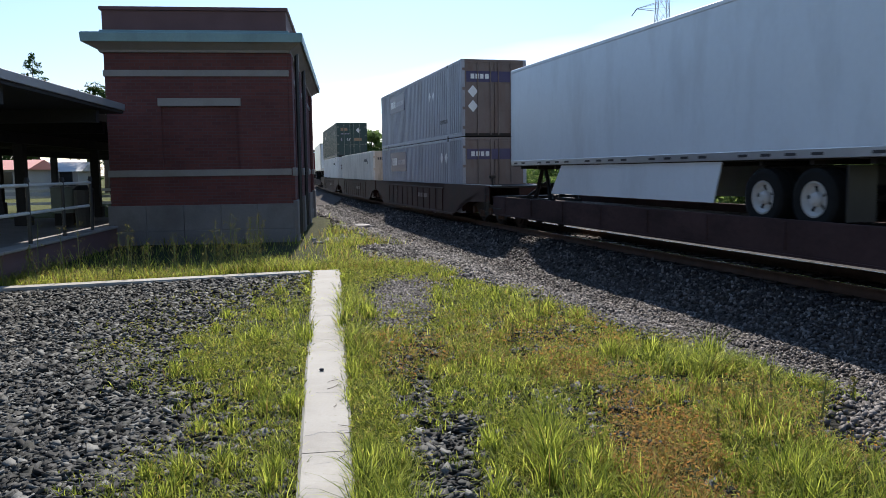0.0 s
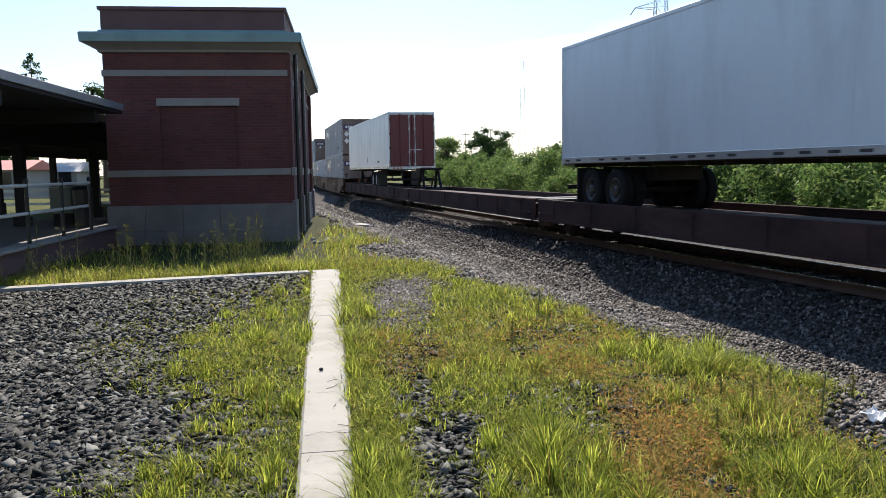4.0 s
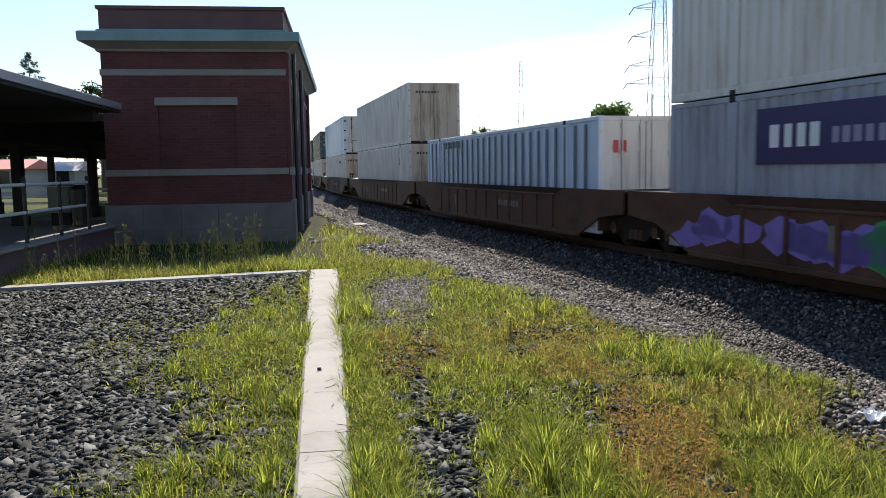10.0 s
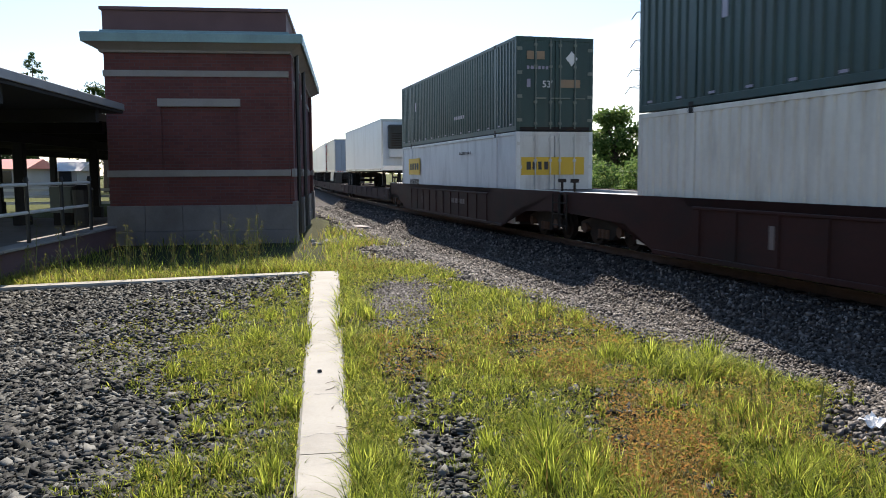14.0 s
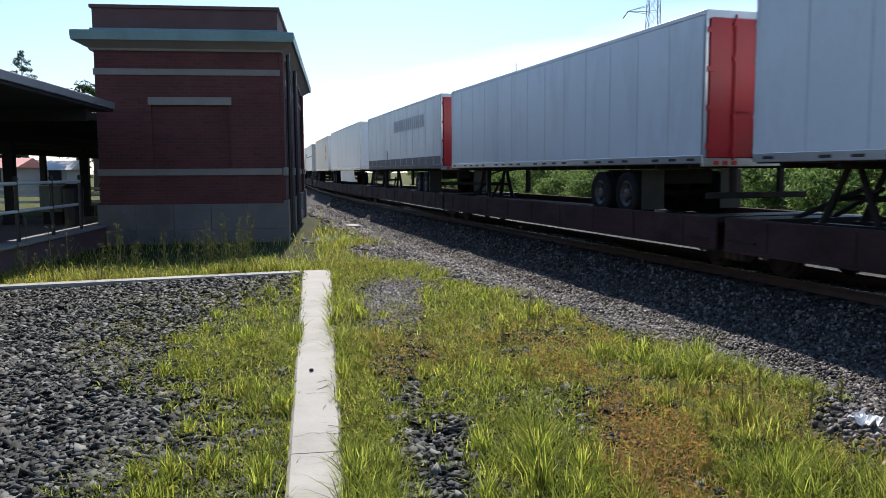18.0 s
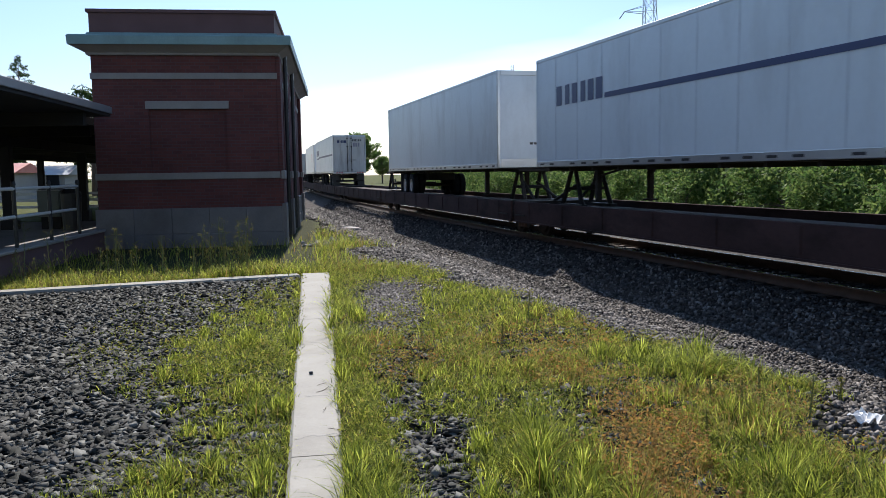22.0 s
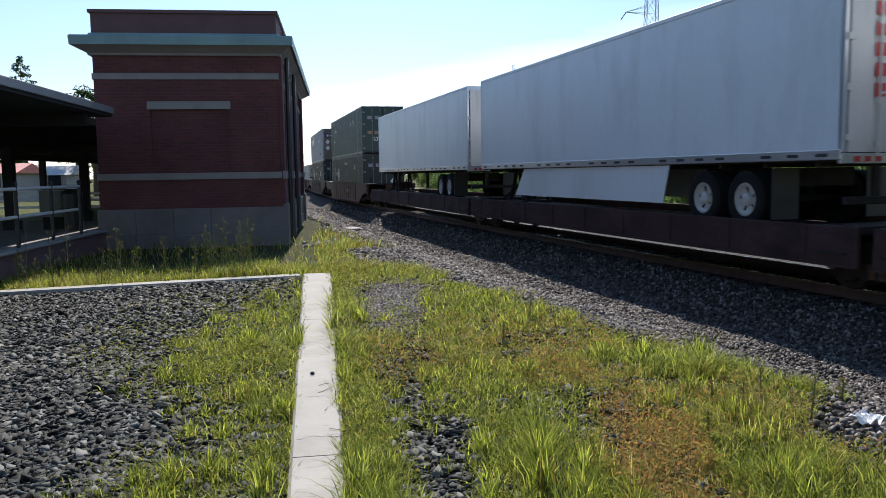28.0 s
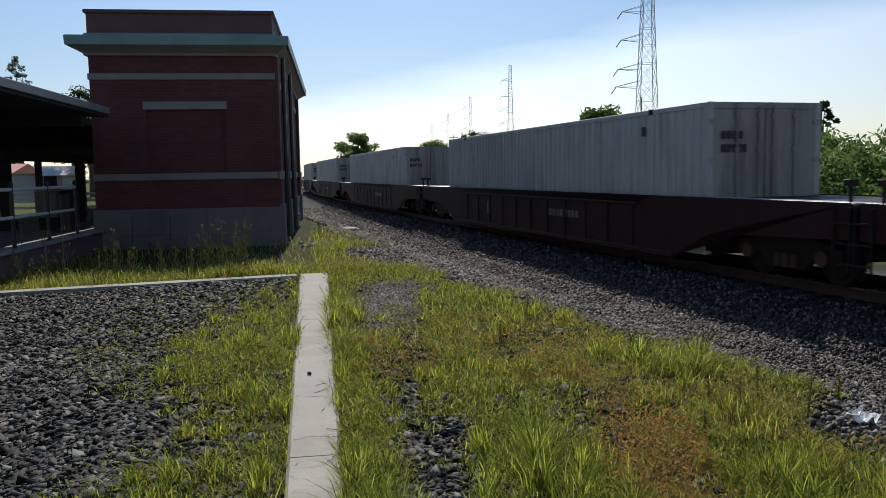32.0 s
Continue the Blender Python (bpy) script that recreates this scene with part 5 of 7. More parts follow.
    for mk in marks or []:
        k = mk[0]
        if k == "bars":
            bars(t, "marking", mk[6], side + 0.003, mk[1], mk[2], mk[3], mk[4], mk[5])
        elif k == "endbars":
            bars(t, "marking", mk[6], -hl - 0.03, mk[1], mk[2], mk[3], mk[4], mk[5], "end")
        elif k == "stripe":
            box_part("stripe", (side + 0.001, side + 0.0065, mk[1], mk[2], mk[3], mk[4]), mk[5], t, 0, "dark blue side stripe")
        elif k == "square":
            box_part("emblem", (side + 0.001, side + 0.0065, mk[1], mk[2], mk[3], mk[4]), mk[5], t, 0, "red emblem panel")
            box_part("emblem_shape", (side - 0.002, side + 0.0008, mk[1] + 0.25, mk[2] - 0.25, mk[3] + 0.3, mk[4] - 0.3), DECAL_WHITE, t)
        elif k == "ring":
            diamond(t, DECAL_BLACK, "side", side + 0.003, mk[1], mk[2], mk[3], "dark diamond outline emblem")
            diamond(t, paint, "side", side - 0.005, mk[1], mk[2], mk[3] * 0.72, "pale middle of the emblem")
        elif k == "shield":
            bm = bmesh.new()
            y, z, r = mk[1], mk[2], mk[3]
            out = [(-0.75, 0.9), (-0.4, 1.05), (0, 1.1), (0.4, 1.05), (0.75, 0.9), (0.78, -0.1), (0.6, -0.65), (0.3, -1.0), (0, -1.2), (-0.3, -1.0), (-0.6, -0.65), (-0.78, -0.1)]
            bm_prism(bm, [(y + a * r, z + b * r) for a, b in out], side - 0.004, side + 0.002)
            bmesh.ops.recalc_face_normals(bm, faces=bm.faces)
            sh = part("shield", bm, DECAL_BROWN, t, "brown and gold shield emblem")
            bars(sh, "lettering", DECAL_YELLOW, side - 0.0045, y - 0.5 * r, y + 0.55 * r, z - 0.4 * r, z + 0.2 * r, 3)
    return t


def spine_car(length, hitch_near, label, trucks=(1, 1)):
    """A skeleton flatcar: deep centre beam, wheel pans, a folding hitch and bogies at its ends."""
    c = thing("spine_car", label, "railcar", "spine cars")
    hl = length / 2
    beam = box_part("centre_beam", (-0.42, 0.42, -hl + 0.1, hl - 0.1, 0.42, 0.86), SPINE_PAINT, c, 0.02)
    box_part("top_plate", (-0.52, 0.52, -hl + 0.1, hl - 0.1, 0.862, 0.90), SPINE_PAINT, beam, 0.005)
    bars(beam, "marking", DECAL_DIM, -0.424, -1.8, 0.6, 0.56, 0.74, 9)
    d = 1 if hitch_near else -1
    for s in (-1, 1):
        x0, x1 = sorted((s * 0.53, s * 1.36))
        sill = box_part("side_sill", (*sorted((s * 1.36, s * 1.42)), -hl + 0.12, hl - 0.12, 0.41, 1.02), SPINE_PAINT, c, 0.01)
        box_part("sill_flange", (*sorted((s * 1.421, s * 1.45)), -hl + 0.12, hl - 0.12, 0.41, 0.45), SPINE_PAINT, sill)
        for k in range(9):
            y = -hl + 1.2 + k * (length - 2.4) / 8
            box_part("sill_rib", (*sorted((s * 1.421, s * 1.44)), y - 0.04, y + 0.04, 0.502, 0.98), SPINE_PAINT, sill)
        p = box_part("wheel_pan", (x0, x1, *sorted((d * (hl - 1.0), d * (hl - 7.6))), 0.80, 0.84), SPINE_PAINT, c)
        for k in range(5):
            y = d * (hl - 1.4 - k * 1.45)
            box_part("pan_bracket", (x0, x1, y - 0.05, y + 0.05, 0.55, 0.798), SPINE_PAINT, p)
    bm = bmesh.new()
    hy = -d * (hl - 2.0)
    for x in (-0.44, 0.44):
        for f in (-1, 1):
            bm_cyl(bm, (x, hy + f * 0.62, 0.9), (x * 0.9, hy + f * 0.12, 1.9), 0.075, 6, 0.06)
        bm_cyl(bm, (x, hy - d * 1.5, 0.92), (x * 0.5, hy, 1.55), 0.045, 6)
        bm_box(bm, x - 0.09, x + 0.09, hy - 0.75, hy + 0.75, 0.9, 0.98)
    bm_cyl(bm, (-0.42, hy - 0.3, 1.4), (0.42, hy - 0.3, 1.4), 0.05, 6)
    bm_cyl(bm, (-0.42, hy + 0.3, 1.4), (0.42, hy + 0.3, 1.4), 0.05, 6)
    bm_box(bm, -0.6, 0.6, hy - 0.42, hy + 0.42, 1.88, 2.0, 0.03)
    part("hitch", bm, STEEL_DARK, c, "steel trailer hitch stand")
    for s, k in ((-1, trucks[0]), (1, trucks[1])):
        if k:
            truck(c, s * hl)
    for s in (-1, 1):
        e = box_part("end_deck", (-1.35, 1.35, *sorted((s * (hl - 0.15), s * (hl - 0.95))), 0.905, 1.03), STEEL_DARK, c, 0.006)
        box_part("grab_rail", (-1.49, -1.46, *sorted((s * (hl - 0.3), s * (hl - 1.0))), 0.6, 0.64), STEEL_DARK, e)
    return c


def put(ob, behind, z):
    MOVERS.append((ob, behind, z))
    x, y, a = track(behind)
    ob.matrix_basis = pose(x, y, RAIL_Z + z, 0, 0, math.degrees(a))
    return ob


P_FX = ("panel", 1.7, 5.4, 1.65, 2.6, PURPLE, DECAL_WHITE)
P_FXW = ("panel", 1.7, 5.6, 1.60, 2.5, PURPLE, DECAL_WHITE)
E_FX = ("endpanel", -1.1, 0.95, 2.05, 2.45, PURPLE, DECAL_WHITE)
ED2 = [("enddiamond", -0.85, 1.7, 0.2), ("enddiamond", -0.85, 1.15, 0.2)]
MK = ("bars", -5.6, -4.3, 2.25, 2.45, 7)
WT = ("bars", -6.05, -5.75, 2.1, 2.3, 2)

BUILT = {}


def make(key):
    """Containers by kind; the second of a kind is a copy of the first."""
    if key in BUILT:
        return copy_thing(BUILT[key], Matrix())
    if key == "fx_top":
        c = container("grey corrugated container with small purple name panels", CONT_GREY, DOOR_BROWN, [("panel", 1.9, 5.5, 1.75, 2.6, PURPLE, DECAL_WHITE), E_FX, *ED2, ("bars", -6.05, -4.9, 0.62, 0.78, 8), ("diamond", -3.2, 1.9, 0.17), ("diamond", -3.8, 1.9, 0.17)])
    elif key == "fx_low":
        c = container("grey corrugated container with a dark purple name panel", CONT_GREY, DOOR_BROWN, [P_FX, E_FX, ("diamond", -5.1, 2.15, 0.2), ("diamond", -5.8, 2.15, 0.2)])
    elif key == "fx_wide":
        c = container("blue-grey container with a long purple name panel", CONT_BLUEGREY, DOOR_WHITE, [P_FXW, ("endpanel", -1.1, 0.95, 1.7, 2.3, PURPLE, DECAL_WHITE), WT])
    elif key == "fx_dark":
        c = container("slate grey corrugated container with a purple panel on its doors", CONT_DARKGREY, DOOR_BROWN, [E_FX, ("diamond", -3.2, 1.9, 0.17), ("diamond", -3.8, 1.9, 0.17), ("enddiamond", -0.6, 1.85, 0.18)])
    elif key == "cream":
        c = container("cream corrugated container with dark door stains", CONT_CREAM, DOOR_CREAM, [MK, WT, ("endbars", -1.0, 0.0, 2.35, 2.5, 8, DECAL_BLACK)])
    elif key == "cream_plain":
        c = container("cream corrugated container with brown stains on its doors", CONT_CREAM, DOOR_CREAM, [("bars", -5.9, -5.8, 1.9, 2.2, 1), ("endbars", -0.9, 0.3, 2.4, 2.5, 8, DECAL_BLACK)])
    elif key == "white":
        c = container("dirty white corrugated container with dark door seams", CONT_WHITE, DOOR_WHITE, [MK, WT, ("endbars", -1.0, -0.1, 2.1, 2.25, 4, DECAL_BLACK), ("endbars", -1.0, -0.2, 1.85, 2.0, 3, DECAL_BLACK)])
    elif key == "ice":
        c = container("pale ice-blue container with white hinged doors", CONT_ICE, DOOR_WHITE, [("endbars", 0.55, 1.1, 2.35, 2.5, 4, DECAL_BLACK), ("endbars", 0.55, 1.1, 2.15, 2.3, 6, DECAL_BLACK), ("bottomlights", -7.6, 7.6, 16, DECAL_BLACK), ("patch", 2.9, 3.6, 1.6, 2.2, CONT_WHITE)], 16.154, 1.15, 0.006, STEEL_DARK)
    elif key == "stripes":
        c = container("pale blue container with painted upright stripes", CONT_ICE, DOOR_WHITE, [("stripes", -7.35, 7.35, 25, DECAL_SLATE), ("bars", 3.4, 5.3, 2.45, 2.7, 8), ("endbars", -0.9, -0.5, 2.0, 2.3, 2, DECAL_RED)], 16.154, 1.15, 0.006)
    elif key in ("green_53", "green_mark"):
        side_marks = [("diamond", 4.3, 2.05, 0.16), ("bars", 3.2, 3.9, 2.25, 2.6, 3, 0, DECAL_TAN), ("bars", -5.75, -5.55, 2.0, 2.4, 1, 0, DECAL_GREY)] if key == "green_mark" else [("bars", 5.0, 5.3, 1.55, 1.95, 1, 0, DECAL_GREY), ("bars", -2.6, -1.2, 0.75, 0.88, 6, 0, DECAL_GREY)]
        c = container("dark green corrugated container with white door markings", CONT_GREEN, CONT_GREEN, [("endtext", "53'", -0.45, 1.35, 0.30, DECAL_WHITE), ("enddiamond", 0.55, 2.25, 0.2), ("endbars", 0.15, 1.05, 1.35, 1.6, 1, DECAL_TAN), ("endbars", -0.95, -0.2, 1.9, 2.0, 6, DECAL_GREY), ("endbars", -0.95, -0.75, 1.35, 1.6, 1, DECAL_GREY), ("endbars", -0.95, -0.3, 2.2, 2.45, 2, DECAL_TAN), ("bottomlights", -7.6, 7.6, 15, DECAL_GREY), *side_marks], rods=PANEL_GREEN)
    elif key == "green_plain":
        c = container("blue-green corrugated container with one white diamond and small marks", CONT_GREEN2, CONT_GREEN, [("diamond", 4.9, 2.0, 0.17), ("bars", 5.2, 6.4, 1.2, 1.3, 5, 0, DECAL_GREY), ("bars", -3.4, -3.1, 1.95, 2.15, 2, 0, DECAL_GREY), ("bars", -4.5, -4.2, 2.0, 2.3, 1, 0, DECAL_WHITE), ("enddiamond", 0.6, 1.5, 0.2), ("endbars", -0.95, 0.9, 2.1, 2.3, 4, DECAL_GREY), ("endtext", "53'", -0.6, 0.8, 0.30, DECAL_WHITE), ("endbars", -0.95, 0.3, 1.2, 1.4, 3, DECAL_TAN)], rods=PANEL_GREEN)
    elif key in ("green_name", "green_name_long"):
        more = [("diamond", -4.3, 1.75, 0.24), ("diamond", 1.2, 1.75, 0.2), ("text", "53'", -2.4, 1.05, 0.38, DECAL_WHITE), ("bars", -6.2, -6.05, 0.5, 2.3, 1, 0, DECAL_GREY)] if key == "green_name_long" else [("bars", -4.5, -4.2, 2.0, 2.3, 1, 0, DECAL_WHITE), ("bars", 5.6, 6.4, 1.6, 2.2, 2, 0, DECAL_DIM)]
        c = container("black-green corrugated container with a pale lettered name panel", CONT_BLACKGREEN, CONT_BLACKGREEN, [("panel", 3.2, 4.4, 1.2, 2.1, DECAL_DIM, DECAL_GREY), ("diamond", 4.9, 1.75, 0.16), ("bars", -1.1, 0.3, 2.35, 2.48, 8, 0, DECAL_GREY), ("enddiamond", 0.6, 1.2, 0.2), ("endbars", -0.95, 0.9, 2.1, 2.3, 4, DECAL_GREY), ("endtext", "53'", -0.6, 0.8, 0.30, DECAL_WHITE), *more], rods=PANEL_GREEN)
    elif key == "grimy":
        c = container("grimy pale grey corrugated container with dark stained doors", CONT_GRIMY, DOOR_GRIMY, [("bars", -5.9, -5.7, 2.35, 2.55, 1), ("endbars", -1.0, -0.5, 2.2, 2.35, 4, DECAL_BLACK), ("endbars", -1.0, -0.4, 1.95, 2.1, 5, DECAL_BLACK)])
    elif key == "yellow_panel":
        c = container("white container with yellow name panels on side and doors", CONT_WHITE, DOOR_WHITE, [("panel", 4.4, 6.6, 1.55, 2.3, DECAL_YELLOW, DECAL_BLACK), ("bars", 4.6, 6.4, 0.95, 1.35, 9), ("endpanel", -1.12, 1.0, 1.55, 2.1, DECAL_YELLOW, DECAL_BLACK), ("bars", -3.4, -1.9, 2.3, 2.4, 9)], 16.154, 1.15, 0.006)
    BUILT[key] = c
    return c


# wells: (start of the container along the train, top, bottom, paint, near gap, far gap, near bogie, far bogie)
Y, M = WELL_YELLOW, WELL_MAROON
WELLS = [
    (25.07, "fx_top", "fx_low", M, 3.6, 1.62, 1, 1), (44.51, None, "cream", M, 1.62, 1.85, 0, 1), (64.40, "green_mark", "white", M, 1.85, 2.6, 0, 1),
    (146.35, "fx_top", "fx_low", Y, 2.6, 1.62, 1, 1), (165.65, None, "fx_wide", Y, 1.62, 1.75, 0, 1), (185.45, "fx_dark", "cream", Y, 1.75, 3.7, 0, 1),
    (209.32, "cream_plain", "fx_low", Y, 3.7, 1.55, 1, 1), (228.58, None, "stripes", Y, 1.55, 1.8, 0, 1), (248.45, "cream_plain", "cream_plain", Y, 1.8, 3.6, 0, 1),
    (272.08, "ice", "cream", M, 3.6, 3.7, 1, 1), (295.80, "green_53", "cream", M, 3.7, 3.6, 1, 1), (319.30, "green_53", "yellow_panel", M, 3.6, 2.6, 1, 1),
    (638.82, "green_plain", "green_name", Y, 2.6, 3.7, 1, 1), (662.54, "fx_top", "green_name_long", M, 3.7, 3.7, 1, 1),
    (686.06, None, "grimy", M, 3.7, 3.6, 1, 1), (709.54, None, "grimy", M, 3.6, 3.7, 1, 1), (733.10, None, "grimy", M, 3.7, 3.7, 1, 1), (756.6, None, "grimy", M, 3.7, 3.7, 1, 1),
]
WELL_BUILT = {}
for k, (p, top, low, paint, g0, g1, t0, t1) in enumerate(WELLS):
    key = (paint.name, g0, g1, t0, t1)
    mid = p + 8.077
    car_label = "maroon double-stack well car with grimy ribbed sides" if paint is M else "faded yellow double-stack well car with grimy ribbed sides"
    if k == 6:
        car = well_car(paint, g0, g1, t1, t0, "faded yellow well car with purple and green graffiti", True)
    elif key in WELL_BUILT:
        car = copy_thing(WELL_BUILT[key], Matrix())
    else:
        car = WELL_BUILT[key] = well_car(paint, g0, g1, t1, t0, car_label)
    put(car, mid, 0.0)
    put(make(low), mid, 0.245)
    if top:
        put(make(top), mid, 0.245 + 2.90)

DECK = 0.845
W, G = TRAILER_WHITE, TRAILER_GREY
SPECS = [
    (3.70, 16.13, dict(label="long white trailer with side skirts and white wheel rims", paint=W, end_paint=DOOR_WHITE, skirt=True, rivets=False, tandem=3.6, rims=True)),
    (85.85, 16.4, dict(label="white trailer with a blank white nose", paint=W, end_paint=TRAILER_WHITE, rear_near=False, rivets=False, height=4.22)),
    (125.18, 16.1, dict(label="white panelled trailer with maroon rear doors", paint=W, end_paint=DOOR_MAROON, marks=[("ring", -0.35, 1.75, 0.2), ("bars", -5.0, -4.2, 1.5, 1.62, 4, DECAL_DIM)], height=4.2, tandem=5.2, rims=True)),
    (341.11, 16.3, dict(label="white refrigerated trailer with a black cooling unit on its nose", paint=W, end_paint=TRAILER_WHITE, rear_near=False, reefer=True, rivets=False)),
    (366.36, 8.47, dict(label="short blue-grey trailer with a brown and gold shield", paint=TRAILER_BLUE, end_paint=TRAILER_BLUE, marks=[("shield", 2.75, 2.85, 0.55)], height=4.0, rivets=False, skirt=True, skirt_from=1.9, tandem=1.0)),
    (376.39, 16.05, dict(label="grey-white trailer with red rear doors", paint=W, end_paint=DOOR_RED, height=4.03, tandem=3.6)),
    (393.83, 16.05, dict(label="white panelled trailer with scratched red rear doors", paint=W, end_paint=DOOR_RED, height=4.03, tandem=3.6)),
    (411.32, 16.05, dict(label="weathered grey trailer with faded lettering and red doors", paint=G, end_paint=DOOR_RED, marks=[("bars", -5.2, 1.0, 2.95, 3.5, 16, DECAL_FADED), ("ring", 2.6, 1.85, 0.22)], tandem=3.4, lower_band=SCUFF)),
    (430.43, 16.25, dict(label="plain white trailer with a white skirt and blank nose", paint=W, end_paint=TRAILER_WHITE, rear_near=False, skirt=True, skirt_from=5.6, rivets=False, height=4.18)),
    (448.95, 14.12, dict(label="dark grey trailer with a brown shield near its white nose", paint=TRAILER_BLUE, end_paint=TRAILER_WHITE, rear_near=False, marks=[("shield", -4.6, 2.7, 0.6), ("endbars", 0.2, 1.1, 3.85, 3.95, 5, DECAL_BLACK)], rivets=False, tandem=3.2)),
    (469.51, 16.2, dict(label="white trailer with a dark blue stripe and white swing doors", paint=W, end_paint=DOOR_WHITE, marks=[("bars", 4.3, 6.9, 2.75, 3.25, 6, DECAL_NAVY), ("stripe", -7.6, 4.2, 2.74, 2.86, DECAL_NAVY), ("endbars", -0.95, -0.2, 3.55, 3.75, 3, DECAL_NAVY), ("endbars", 0.25, 0.85, 3.2, 3.5, 3, DECAL_GREY)])),
    (488.78, 16.2, dict(label="grey-sided trailer with a plain white nose", paint=G, end_paint=TRAILER_WHITE, rear_near=False, rivets=False, height=4.25, tandem=3.8, rims=True)),
    (527.72, 16.2, dict(label="white trailer with a blue stripe and lettered white doors", paint=W, end_paint=DOOR_WHITE, marks=[("bars", 4.3, 6.9, 2.75, 3.25, 6, DECAL_NAVY), ("bars", 4.6, 6.4, 2.45, 2.56, 10, DECAL_NAVY), ("stripe", -7.6, 4.2, 2.52, 2.66, DECAL_NAVY), ("endbars", -0.95, -0.2, 3.5, 3.7, 3, DECAL_NAVY), ("endbars", 0.25, 0.95, 3.62, 3.78, 6, DECAL_BLACK), ("endbars", 0.3, 0.85, 3.2, 3.5, 3, DECAL_GREY)])),
    (547.09, 16.3, dict(label="white trailer with a small red emblem and blank nose", paint=W, end_paint=TRAILER_WHITE, rear_near=False, marks=[("bars", -5.75, -5.1, 2.6, 3.2, 4, DECAL_RED), ("bars", -5.75, -5.1, 2.40, 2.47, 5, DECAL_RED), ("endbars", -0.3, 0.9, 3.0, 3.1, 9, DECAL_BLACK), ("endbars", -0.3, 0.9, 2.85, 2.95, 8, DECAL_BLACK)], rivets=False)),
    (582.55, 16.15, dict(label="white panelled trailer with a dark diamond emblem", paint=W, end_paint=DOOR_WHITE, marks=[("ring", 2.4, 2.0, 0.26)])),
    (599.91, 15.97, dict(label="white trailer with side skirts and lettered rear doors", paint=W, end_paint=DOOR_WHITE, skirt=True, rivets=False, tandem=2.9, rims=True, marks=[("endbars", -0.75, -0.45, 3.3, 3.5, 1, DECAL_RED), ("endbars", -0.75, -0.45, 3.0, 3.2, 1, DECAL_RED), ("endbars", -0.75, -0.45, 2.7, 2.9, 1, DECAL_RED), ("endbars", -0.75, -0.45, 2.4, 2.6, 1, DECAL_RED), ("endbars", -0.75, -0.45, 2.1, 2.3, 1, DECAL_RED)])),
    (617.34, 16.02, dict(label="plain white trailer with white wheel rims", paint=W, end_paint=DOOR_WHITE, rivets=False, tandem=3.2, rims=True)),
]
for p, ln, spec in SPECS:
    put(trailer(length=ln, **spec), p + ln / 2, DECK)

# spine platforms: (from, to, hitch towards the camera's end)
SPINES = [(1.6, 21.3, 0), (84.0, 103.7, 1), (103.7, 123.3, 0), (123.3, 143.0, 0), (338.6, 358.6, 1), (358.6, 375.6, 0), (375.6, 393.1, 0), (393.1, 410.6, 0), (410.6, 428.9, 0),
          (428.9, 447.8, 1), (447.8, 466.2, 1), (467.6, 487.2, 0), (487.2, 506.6, 1), (506.6, 526.1, 1), (526.1, 545.5, 0), (545.5, 564.9, 1), (564.9, 581.9, 1), (581.9, 599.3, 0), (599.3, 616.8, 0), (616.8, 635.4, 0)]
SP_BUILT = {}
for k, (a, b, hn) in enumerate(SPINES):
    first = k == 0 or SPINES[k - 1][1] != a
    key = (round(b - a, 1), hn, first)
    if key in SP_BUILT:
        car = copy_thing(SP_BUILT[key], Matrix())
    else:
        car = SP_BUILT[key] = spine_car(b - a, hn, "maroon spine flatcar with a deep centre beam and trailer hitch", (1 if first else 0, 1))
    put(car, (a + b) / 2, 0.0)

# ---------- trees, pylons, poles ----------
def leaf_cloud(name, blobs, count, size, mat, seed, hang=0.0):
    """Leaves as bent two-triangle blades, thick near the skin of a set of lumps (x, y, z, radius)."""
    rg = np.random.default_rng(seed)
    blobs = np.array(blobs, dtype=float)
    w = blobs[:, 3] ** 2
    which = rg.choice(len(blobs), count, p=w / w.sum())
    d = rg.normal(size=(count, 3))
    d /= np.linalg.norm(d, axis=1)[:, None]
    r = blobs[which, 3] * (0.25 + 1.15 * rg.random(count))
    c = blobs[which, :3] + d * r[:, None] * np.array([1, 1, 0.85])
    c[:, 2] -= hang * rg.random(count)
    u = rg.normal(size=(count, 3)) + d * 0.4
    u /= np.linalg.norm(u, axis=1)[:, None]
    v = np.cross(u, rg.normal(size=(count, 3)))
    v /= np.linalg.norm(v, axis=1)[:, None] + 1e-9
    s = size * (0.5 + rg.random(count))[:, None]
    nrm = np.cross(u, v)
    P = np.stack([c - u * s, c + v * s * 0.42 + nrm * s * 0.15, c + u * s, c - v * s * 0.42 + nrm * s * 0.15], axis=1).reshape(-1, 3)
    i = np.arange(count)[:, None] * 4
    F = np.concatenate([i + np.array([[0, 1, 2]]), i + np.array([[0, 2, 3]])], axis=1).reshape(-1, 3)
    return raw_mesh(name, P, F, mat)


def limbs(bm, base, tips, r0):
    for tip in tips:
        mid = base.lerp(Vector(tip), 0.5) + Vector((0, 0, 0.1 * (Vector(tip) - base).length))
        bm_cyl(bm, base, mid, r0, 6, r0 * 0.6)
        bm_cyl(bm, mid, tip, r0 * 0.6, 6, r0 * 0.2)


